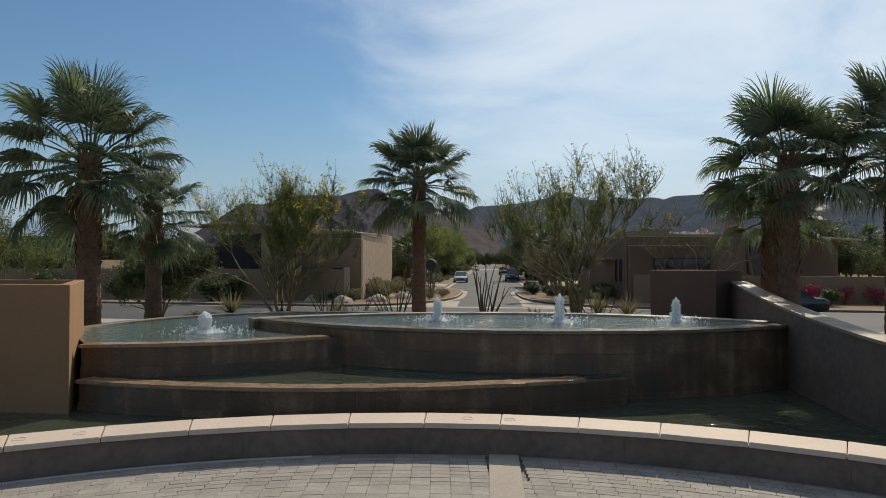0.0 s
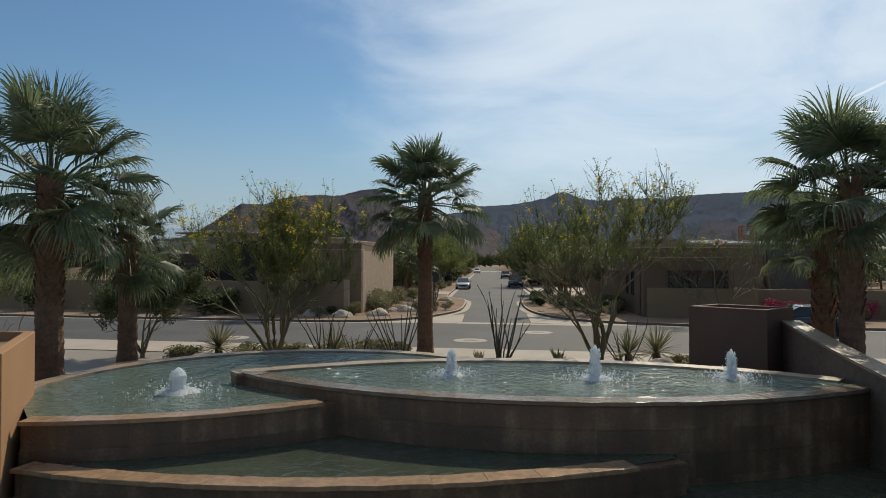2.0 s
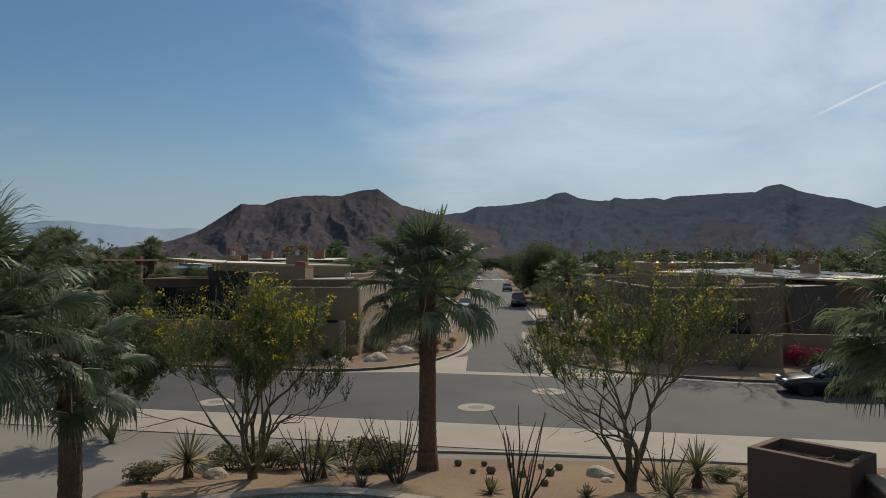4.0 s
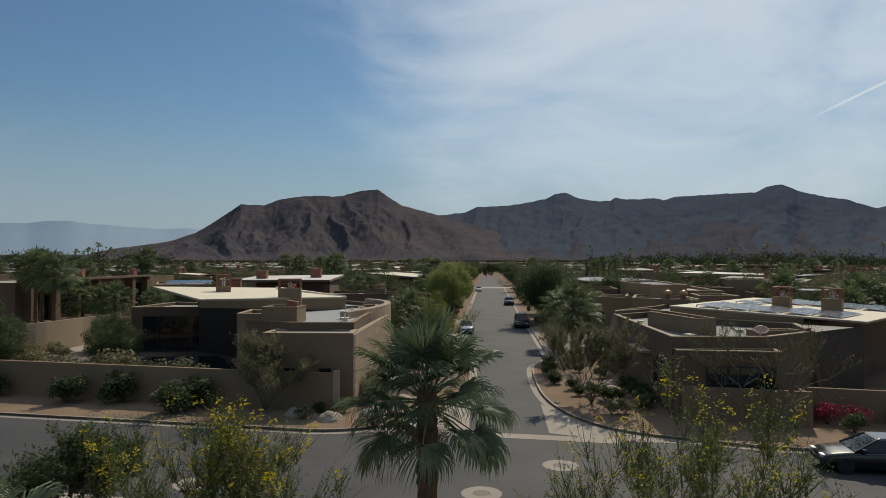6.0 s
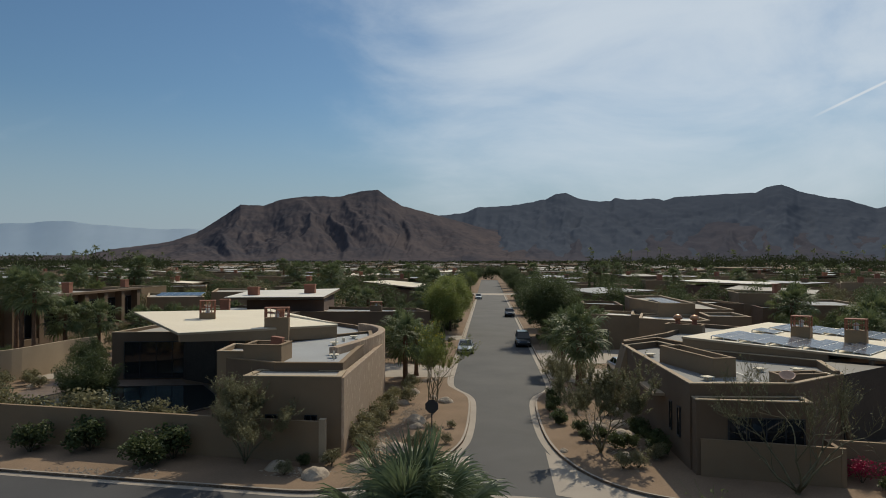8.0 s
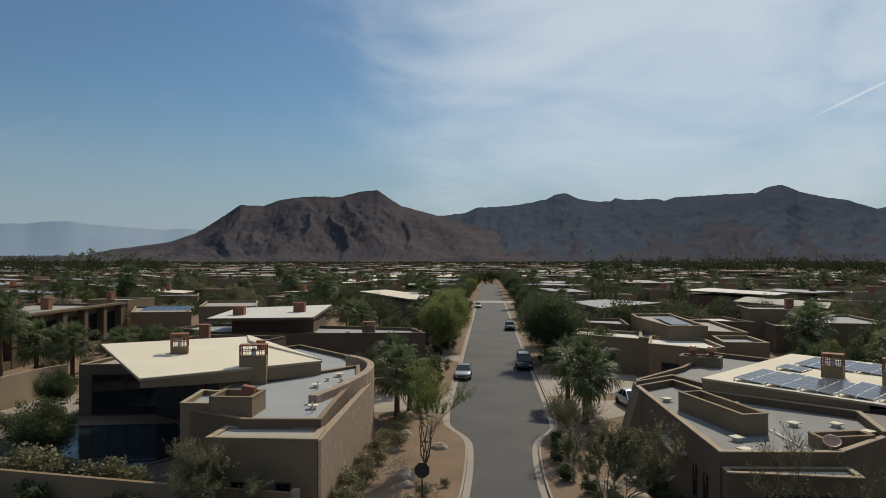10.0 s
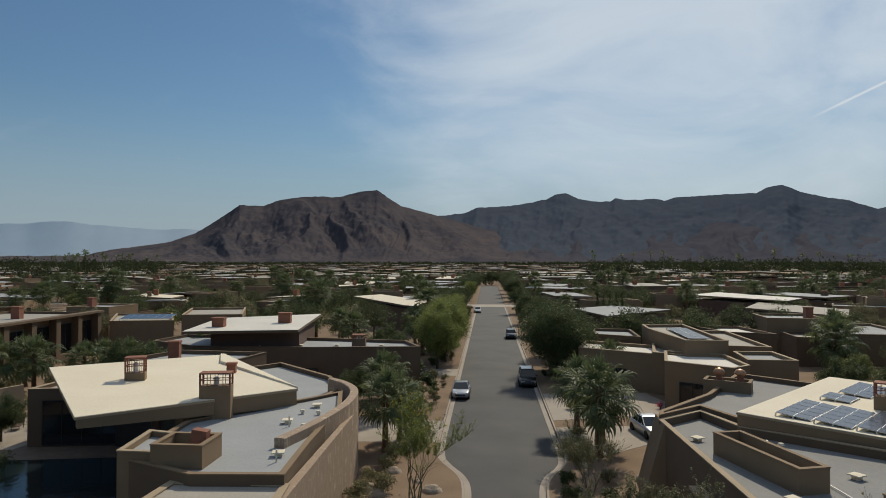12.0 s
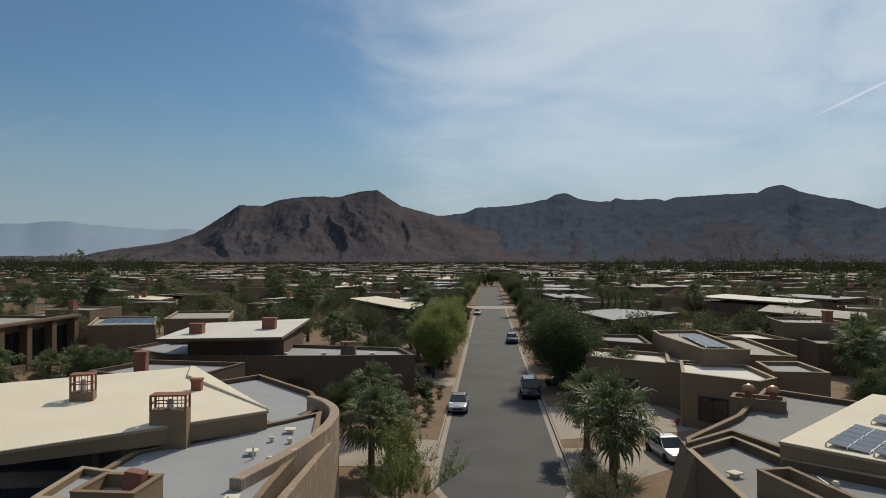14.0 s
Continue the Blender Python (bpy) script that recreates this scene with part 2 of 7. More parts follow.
# flat dark tone that stands in for deep shade in the roofed recesses
RECESS_SHADE = material("painted_recess_shade", (0.060, 0.052, 0.045), (0.03, 0.026, 0.023), 0.5, 6, 0.8, 0.0, spec=0.2)
LEAF_PALE = material("pale_leaf", (0.21, 0.235, 0.075), (0.10, 0.125, 0.042), 0.6, 3, 0.6, 0.0, per_island=0.9, translucent=0.45)
LEAF_LIME = material("lime_leaf", (0.27, 0.30, 0.085), (0.13, 0.16, 0.045), 0.6, 3, 0.6, 0.0, per_island=0.9, translucent=0.45)
LEAF_GREY = material("grey_leaf", (0.27, 0.25, 0.13), (0.13, 0.125, 0.065), 0.7, 3, 0.6, 0.0, per_island=0.8, translucent=0.3)
FLOWER = material("yellow_flower", (0.72, 0.58, 0.03), (0.52, 0.42, 0.02), 0.7, 3, 1, 0.0, per_island=0.8, translucent=0.45)
BLOOM = material("magenta_bloom", (0.45, 0.03, 0.09), (0.25, 0.015, 0.05), 0.7, 3, 1, 0.0, per_island=0.8, translucent=0.3)
ROCK = material("boulder", (0.46, 0.38, 0.29), (0.25, 0.20, 0.15), 0.9, 9, 1.5, 0.6, per_object=0.4)
RIDGE = material("mountain_rock", (0.128, 0.105, 0.102), (0.046, 0.049, 0.063), 0.95, 0.022, 0.0035, 0.0, stain=0.6, spec=0.0)
# foothill and high rock are tinted bluer, distance haze put into the colour
FOOTHILL = material("foothill_rock", (0.097, 0.089, 0.100), (0.058, 0.061, 0.076), 0.95, 0.022, 0.003, 0.0, stain=0.6, spec=0.0)
HIGH_RIDGE = material("hazed_high_rock", (0.088, 0.100, 0.124), (0.069, 0.080, 0.102), 0.95, 0.015, 0.002, 0.0, stain=0.6, spec=0.0)
LEAF_FAR = material("far_leaf", (0.075, 0.09, 0.042), (0.028, 0.037, 0.018), 0.75, 0.5, 0.05, 0.0, per_island=0.6, translucent=0.25, spec=0.1)
DISH = material("tan_dish", (0.62, 0.40, 0.29), (0.48, 0.30, 0.21), 0.45, 20, 3, 0.0)
BRICK_RED = material("terracotta", (0.30, 0.13, 0.08), (0.20, 0.08, 0.05), 0.85, 20, 2, 0.2)
METAL = material("painted_metal", (0.75, 0.75, 0.73), (0.6, 0.6, 0.58), 0.45, 20, 2, 0.0, metal=0.3)
RUST = material("copper_cap", (0.55, 0.30, 0.17), (0.38, 0.19, 0.10), 0.4, 12, 2, 0.1, metal=0.6)
BLACK = material("black_metal", (0.03, 0.03, 0.032), (0.02, 0.02, 0.022), 0.5, 20, 2, 0.0)
GLASS = glass_material("dark_glass", (0.012, 0.015, 0.018))
PANEL = material("solar_cell", (0.075, 0.085, 0.115), (0.05, 0.058, 0.085), 0.22, 9, 1.0, 0.0, spec=0.5, per_object=0.6)
RUBBER = material("rubber", (0.025, 0.025, 0.025), (0.015, 0.015, 0.015), 0.85, 30, 3, 0.0)


def car_paint(name, colour, metal):
    m = bpy.data.materials.new(name)
    m.use_nodes = True
    p = m.node_tree.nodes["Principled BSDF"]
    p.inputs["Base Color"].default_value = (*colour, 1)
    p.inputs["Metallic"].default_value, p.inputs["Roughness"].default_value = metal, 0.28
    p.inputs["Coat Weight"].default_value, p.inputs["Coat Roughness"].default_value = 0.8, 0.05
    return m


PAINT_SILVER, PAINT_BLACK = car_paint("silver_paint", (0.42, 0.43, 0.44), 0.6), car_paint("black_paint", (0.012, 0.012, 0.014), 0.2)
PAINT_WHITE, PAINT_DARK = car_paint("white_paint", (0.7, 0.7, 0.68), 0.0), car_paint("charcoal_paint", (0.035, 0.035, 0.04), 0.4)

# ---- geometry helpers ----


def put(g, vs, fs):
    n = len(g[0])
    g[0].extend([tuple(v) for v in vs])
    g[1].extend([tuple(i + n for i in f) for f in fs])


def box(g, x0, x1, y0, y1, z0, z1, m=None):
    vs = [(x, y, z) for z in (z0, z1) for y in (y0, y1) for x in (x0, x1)]
    if m is not None:
        vs = [m @ Vector(v) for v in vs]
    put(g, vs, [(0, 2, 3, 1), (4, 5, 7, 6), (0, 1, 5, 4), (1, 3, 7, 5), (3, 2, 6, 7), (2, 0, 4, 6)])


def prism(g, poly, z0, z1):
    """An upright solid on a polygon (anticlockwise). z0, z1: numbers, or one for each corner."""
    n = len(poly)
    lo = z0 if isinstance(z0, (list, tuple)) else [z0] * n
    hi = z1 if isinstance(z1, (list, tuple)) else [z1] * n
    vs = [(*p, z) for p, z in zip(poly, lo)] + [(*p, z) for p, z in zip(poly, hi)]
    put(g, vs, [tuple(range(n - 1, -1, -1)), tuple(range(n, 2 * n))] + [(i, (i + 1) % n, n + (i + 1) % n, n + i) for i in range(n)])


def inset(poly, d):
    out, n = [], len(poly)
    for i in range(n):
        p, q, r = Vector(poly[i - 1]), Vector(poly[i]), Vector(poly[(i + 1) % n])
        a, b = (q - p).normalized(), (r - q).normalized()
        na, nb = Vector((-a.y, a.x)), Vector((-b.y, b.x))
        k = (na + nb) / max(0.3, 1 + na.dot(nb))
        out.append(tuple(q + k * d))
    return out


def frame_ring(g, out, inn, z0, z1):
    """One closed frame between an outer and an inner outline."""
    n = len(out)
    vs = [(*p, z) for z in (z0, z1) for q in (out, inn) for p in q]
    fs = []
    for i in range(n):
        j = (i + 1) % n
        fs += [(i, j, 2 * n + j, 2 * n + i), (n + j, n + i, 3 * n + i, 3 * n + j), (2 * n + i, 2 * n + j, 3 * n + j, 3 * n + i), (j, i, n + i, n + j)]
    put(g, vs, fs)


def ring(g, poly, th, z0, z1):
    """A wall of thickness th standing along a polygon, open in the middle."""
    frame_ring(g, poly, inset(poly, th), z0, z1)


def tube(g, pts, radii, n=6, tip=False):
    pts = [Vector(p) for p in pts]
    vs, fs, k = [], [], len(pts)
    for i, p in enumerate(pts):
        d = (pts[min(i + 1, k - 1)] - pts[max(i - 1, 0)]).normalized()
        u = d.orthogonal().normalized() if abs(d.z) > 0.95 else Vector((-d.y, d.x, 0)).normalized()
        w = d.cross(u)
        for j in range(n):
            a = 2 * math.pi * j / n
            vs.append(p + (u * math.cos(a) + w * math.sin(a)) * radii[i])
    for i in range(k - 1):
        for j in range(n):
            fs.append((i * n + j, i * n + (j + 1) % n, (i + 1) * n + (j + 1) % n, (i + 1) * n + j))
    fs += [tuple(range(n - 1, -1, -1)), tuple(range((k - 1) * n, k * n))]
    put(g, vs, fs)


def lathe(g, prof, n=16, at=(0, 0, 0)):
    vs = [(at[0] + r * math.cos(2 * math.pi * j / n), at[1] + r * math.sin(2 * math.pi * j / n), at[2] + z) for r, z in prof for j in range(n)]
    k = len(prof)
    fs = [(i * n + j, i * n + (j + 1) % n, (i + 1) * n + (j + 1) % n, (i + 1) * n + j) for i in range(k - 1) for j in range(n)]
    put(g, vs, fs + [tuple(range(n - 1, -1, -1)), tuple(range((k - 1) * n, k * n))])


def sweep(g, path, prof, z=0.0):
    """A profile of (offset to the left, height) points, closed, drawn along a level path."""
    n, k = len(prof), len(path)
    vs = []
    for i in range(k):
        a = Vector(path[i]) - Vector(path[max(i - 1, 0)])
        b = Vector(path[min(i + 1, k - 1)]) - Vector(path[i])
        a = (a if a.length else b).normalized()
        b = (b if b.length else a).normalized()
        na, nb = Vector((-a.y, a.x)), Vector((-b.y, b.x))
        m = (na + nb) / max(0.4, 1 + na.dot(nb))
        vs += [(path[i][0] + m.x * o, path[i][1] + m.y * o, z + h) for o, h in prof]
    fs = [(i * n + j, (i + 1) * n + j, (i + 1) * n + (j + 1) % n, i * n + (j + 1) % n) for i in range(k - 1) for j in range(n)]
    put(g, vs, fs + [tuple(range(n)), tuple(range(k * n - 1, (k - 1) * n - 1, -1))])


def smooth_path(pts, step=0.4, rounds=3):
    """Corners cut round."""
    for _ in range(rounds):
        out = [pts[0]]
        for p, q in zip(pts, pts[1:]):
            out += [tuple(0.75 * a + 0.25 * b for a, b in zip(p, q)), tuple(0.25 * a + 0.75 * b for a, b in zip(p, q))]
        pts = out + [pts[-1]]
    return pts


def data(name, g, mat, smooth=False):
    me = bpy.data.meshes.new(name)
    me.from_pydata(g[0], [], g[1])
    for m in (mat if isinstance(mat, (list, tuple)) else [mat]):
        me.materials.append(m)
    if smooth:
        me.polygons.foreach_set("use_smooth", [True] * len(me.polygons))
    me.update()
    return me


def part(name, g, mat, parent=None, label="", smooth=False, bevel=0.0):
    me = g if isinstance(g, bpy.types.Mesh) else data(name, g, mat, smooth)
    ob = new(name, me)
    if parent:
        ob.parent = parent
    if label:
        ob["label"] = label
    if bevel:
        b = ob.modifiers.new("bevel", "BEVEL")
        b.width, b.segments, b.limit_method = bevel, 2, "ANGLE"
    return ob


def thing(name, label, category, group="", m=None):
    ob = new(name)
    ob.empty_display_size = 0.2
    tagged(ob, label, category, group)
    if m is not None:
        ob.matrix_basis = m
    return ob


def structure(name, g, mat, label="", smooth=False, bevel=0.0):
    return tagged(part(name, g, mat, None, "", smooth, bevel), label, name.replace("_", " ").rstrip("0123456789 "), "", "structure")


def arc(cx, cy, r, a0, a1, n):
    return [(cx + r * math.cos(radians(a0 + (a1 - a0) * i / n)), cy + r * math.sin(radians(a0 + (a1 - a0) * i / n))) for i in range(n + 1)]


def arc_wall(g, inn, out, z0, z1):
    """One solid curved wall between two arcs of as many points."""
    n = len(inn)
    vs = [(*p, z) for z in (z0, z1) for q in (inn, out) for p in q]
    a, b, c, d = 0, n, 2 * n, 3 * n
    fs = []
    for i in range(n - 1):
        j = i + 1
        fs += [(a + i, a + j, b + j, b + i), (c + i, d + i, d + j, c + j), (a + j, a + i, c + i, c + j), (b + i, b + j, d + j, d + i)]
    put(g, vs, fs + [(a, b, d, c), (a + n - 1, c + n - 1, d + n - 1, b + n - 1)])


def angle_of(cx, cy, x, y):
    return math.degrees(math.atan2(y - cy, x - cx))

# ---- ground, roads and kerbs ----
ROAD, PAD = 0.12, 0.27


def cross_far(x):
    return 41.2 - 0.135 * (x + 9.0)


def cross_near(x):
    return 29.6 - 0.118 * x


def build_ground():
    g = ([], [])
    prism(g, [(-4000, -600), (4000, -600), (4000, 4400), (-4000, 4400)], -1.0, 0.05)
    structure("ground", g, SAND, "dry sandy desert ground reaching to the hills")
    g = ([], [])
    put(g, [(-140, cross_near(-140), ROAD), (140, cross_near(140), ROAD), (140, cross_far(140) + 3.5, ROAD), (-330, cross_far(-330) + 3.5, ROAD)], [(0, 1, 2, 3)])
    n = 40
    ys = [40 + 350 * i / n for i in range(n + 1)]
    put(g, [(x, y, ROAD - 0.004) for y in ys for x in (-5.2, -1.7, 1.8, 5.2)],
        [(i * 4 + j, i * 4 + j + 1, i * 4 + j + 5, i * 4 + j + 4) for i in range(n) for j in range(3)])
    structure("road", g, ASPHALT, "grey asphalt residential street")
    g = ([], [])
    put(g, [(-330, 222.5, ROAD + 0.003), (330, 222.5, ROAD + 0.003), (330, 234, ROAD + 0.003), (-330, 234, ROAD + 0.003)], [(0, 1, 2, 3)])
    structure("road_crossing", g, CONCRETE, "pale concrete street crossing")
    # pale valley gutter across the mouth of the side street
    g = ([], [])
    put(g, [(-4.6, 41.5, ROAD + 0.006), (5.4, 40.2, ROAD + 0.006), (5.4, 41.1, ROAD + 0.006), (-4.6, 42.4, ROAD + 0.006)], [(0, 1, 2, 3)])
    put(g, [(-8.5, 41.2, ROAD + 0.007), (-4.4, 41.6, ROAD + 0.007), (-2.0, 42.0, ROAD + 0.007), (-2.05, 48, ROAD + 0.007), (-3.1, 47.2, ROAD + 0.007), (-4.7, 44.0, ROAD + 0.007)], [(0, 1, 2, 3, 4, 5)])
    put(g, [(2.1, 42.0, ROAD + 0.007), (4.6, 40.9, ROAD + 0.007), (8.4, 40.4, ROAD + 0.007), (6.2, 41.8, ROAD + 0.007), (3.4, 45.6, ROAD + 0.007), (2.2, 49, ROAD + 0.007)], [(0, 1, 2, 3, 4, 5)])
    structure("gutter", g, CONCRETE, "pale concrete gutter at the street mouth")


LEFT_KERB = [(-330, cross_far(-330)), (-12.1, cross_far(-12.1)), (-9.0, 41.25), (-6.1, 42.6), (-4.3, 44.8), (-2.9, 48.5), (-2.3, 52), (-2.3, 62), (-2.8, 64.6),
             (-3.8, 66.6), (-4.6, 69), (-4.65, 80), (-4.7, 222)]
RIGHT_KERB = [(4.1, 222), (4.4, 80), (4.4, 68.5), (3.9, 66.4), (3.0, 64.8), (2.4, 62), (2.3, 54), (2.6, 49.5), (3.4, 46), (4.6, 43.6), (6.2, 42), (8.5, 41.0), (14, 39.0), (330, cross_far(330))]


def build_blocks():
    kerb = [(0.0, -0.15), (0.0, 0.13), (0.02, 0.15), (0.14, 0.152), (0.16, 0.14), (0.16, -0.15)]
    gutter = [(-0.42, -0.1), (-0.42, 0.006), (0.0, 0.012), (0.0, -0.1)]
    left, right = smooth_path(LEFT_KERB, rounds=2), smooth_path(RIGHT_KERB, rounds=2)
    for name, path, far in (("1", left, [(-330, 222)]), ("2", right, [(330, 222)])):
        g = ([], [])
        sweep(g, path, kerb, ROAD)
        structure("kerb_" + name, g, CONCRETE, "pale concrete kerb of the street")
        g = ([], [])
        sweep(g, path, gutter, ROAD)
        structure("gutter_" + name, g, CONCRETE, "pale concrete gutter along the kerb")
        g = ([], [])
        prism(g, [(p[0], p[1]) for p in path] + far, -0.5, PAD - 0.004)
        structure("block_" + name, g, SAND, "reddish sandy planting ground behind the kerb")
    for name, pts in (("3", [(-330, 234.5), (-4.8, 234.5), (-5.2, 388), (-330, 388)]), ("4", [(4.0, 234.5), (330, 234.5), (330, 388), (4.0, 388)])):
        g = ([], [])
        prism(g, pts, -0.5, PAD - 0.004)
        structure("block_" + name, g, SAND, "sandy planting ground of the far block")


def bed_height(x, y):
    k = min(1.0, max(0.0, (25.6 - y) / 8.6), max(0.0, (x + 10.6) / 1.7), max(0.0, (13 - x) / 2))
    lump = 0.05 * noise.noise((x * 0.9, y * 0.9, 0)) + 0.02 * noise.noise((x * 3, y * 3, 5))
    right = 0.45 * max(0.0, min(1.0, (x - 5.6) / 1.5))
    return 0.13 + (1.35 - right) * k + lump * k


POOL_A = (-3.9, 13.66, 4.63)       # round pool
POOL_B = (0.26, 7.6, 8.2)          # back edge of the lens pool
POOL_C = (0.89, 20.3, 8.71)        # front edge of the lens pool
POOL_D = (-7.22, 17.44, 6.79)      # front lip of the round pool
POOL_E = (-3.38, 21.88, 12.0)      # low lip
SEAT = (-0.46, -0.75)
Z_UP, Z_LEFT, Z_LOW, Z_SEAT, Z_PLAZA = 1.80, 1.62, 1.10, 0.95, 0.56


def build_near_ground():
    # drive and pavement fall from the plaza to the street
    g = ([], [])
    xs = [-60, -40, -30, -24, -18, -14, -11, -8, -5, 0, 5, 8, 12, 20, 40, 60]
    ys = [-30, -8, 4, 9, 13, 16, 19, 22, 25, 27, 28.4, 30]

    def zz(x, y):
        return max(ROAD + 0.01, min(0.52, 0.52 - (y - 13) * 0.03)) if y < 28.4 else ROAD + 0.012
    vs = []
    for j, y in enumerate(ys):
        for x in xs:
            yy = cross_near(x) if y == 30 else (cross_near(x) - 1.3 if y == 28.4 else (min(y, cross_near(x) - 2.2)))
            vs.append((x, yy, zz(x, y)))
    n = len(xs)
    put(g, vs, [(j * n + i, j * n + i + 1, (j + 1) * n + i + 1, (j + 1) * n + i) for j in range(len(ys) - 1) for i in range(n - 1)])
    structure("driveway", g, DRIVE, "grey concrete entrance drive in front of the street")
    g = ([], [])
    xs = [-60 + 2.0 * i for i in range(61)]
    put(g, [(x, cross_near(x) + o, ROAD + h) for x in xs for o, h in ((0.25, 0.012), (-0.1, 0.03), (-1.5, 0.034), (-3.1, 0.036))],
        [(i * 4 + j, i * 4 + j + 4, i * 4 + j + 5, i * 4 + j + 1)[::-1] for i in range(60) for j in range(3)])
    structure("pavement", g, CONCRETE, "pale concrete footpath beside the street")
    # planted mound behind the pools
    g = ([], [])
    step, ids = 0.25, {}
    for i in range(96):
        for j in range(64):
            cs = [(-10.8 + step * (i + a), 10.2 + step * (j + b)) for a, b in ((0, 0), (1, 0), (1, 1), (0, 1))]
            ok = True
            for x, y in cs:
                if math.hypot(x - POOL_A[0], y - POOL_A[1]) < 4.38:
                    ok = False
                if math.hypot(x - POOL_B[0], y - POOL_B[1]) < 7.95 and x < 5.7:
                    ok = False
                if x < 5.7 and y < 13.6:
                    ok = False
            if ok:
                f = []
                for x, y in cs:
                    k = (round(x, 3), round(y, 3))
                    if k not in ids:
                        ids[k] = len(g[0])
                        g[0].append((x, y, bed_height(x, y)))
                    f.append(ids[k])
                g[1].append(tuple(f))
    structure("planting_bed", g, SAND, "sandy planting mound behind the fountain", smooth=True)
    g = ([], [])
    path = [(-9.9, 14.2), (-10.3, 17.0), (-10.1, 21.0), (-9.0, 24.4), (-6.5, 26.0), (0, 26.05), (6, 25.5), (10, 25.0)]
    sweep(g, smooth_path(path, rounds=2), [(0, 0.0), (0, 0.17), (0.12, 0.17), (0.12, 0.0)], 0.05)
    structure("bed_edging", g, CONCRETE, "low concrete edging of the planting bed")


def arc_pieces(root, name, mat, c, r0, r1, a0, a1, z0, z1, length, gap=0.012, jitter=0.0, ragged=0.0):
    """Pieces side by side along an arc, each an object of its own on a shared mesh; ragged ones have broken edges and uneven tops."""
    n = max(1, round(abs(radians(a1 - a0)) * r1 / length))
    da = (a1 - a0) / n
    w = abs(radians(da)) * r1 - gap
    half0, half1 = w * r0 / r1 / 2, w / 2
    shapes = []
    for k in range(6 if ragged else 1):
        g = ([], [])
        b = 0.008
        if ragged:
            m = 4
            side0 = [(r0 + random.uniform(-1, 0.6) * ragged, -half0 + 2 * half0 * i / m) for i in range(m + 1)]
            side1 = [(r1 + random.uniform(-0.8, 1) * ragged, -half1 + 2 * half1 * i / m) for i in range(m + 1)]
            poly = side0[::-1] + side1
            b = 0.005
        else:
            poly = [(r0, -half0), (r1, -half1), (r1, half1), (r0, half0)]
        inner = inset(poly, b)
        top = [z1 + random.uniform(-0.4, 0.5) * ragged * 0.6 for _ in inner]
        prism(g, poly, z0, [z - b for z in top])
        prism(g, inner, [z - b for z in top], top)
        shapes.append(data(name, g, mat))
    for i in range(n):
        a = radians(a0 + da * (i + 0.5))
        ob = part(name, random.choice(shapes), mat, root)
        ob.matrix_basis = Matrix.Translation((c[0], c[1], random.uniform(-jitter, jitter))) @ Matrix.Rotation(a, 4, "Z")
    return n


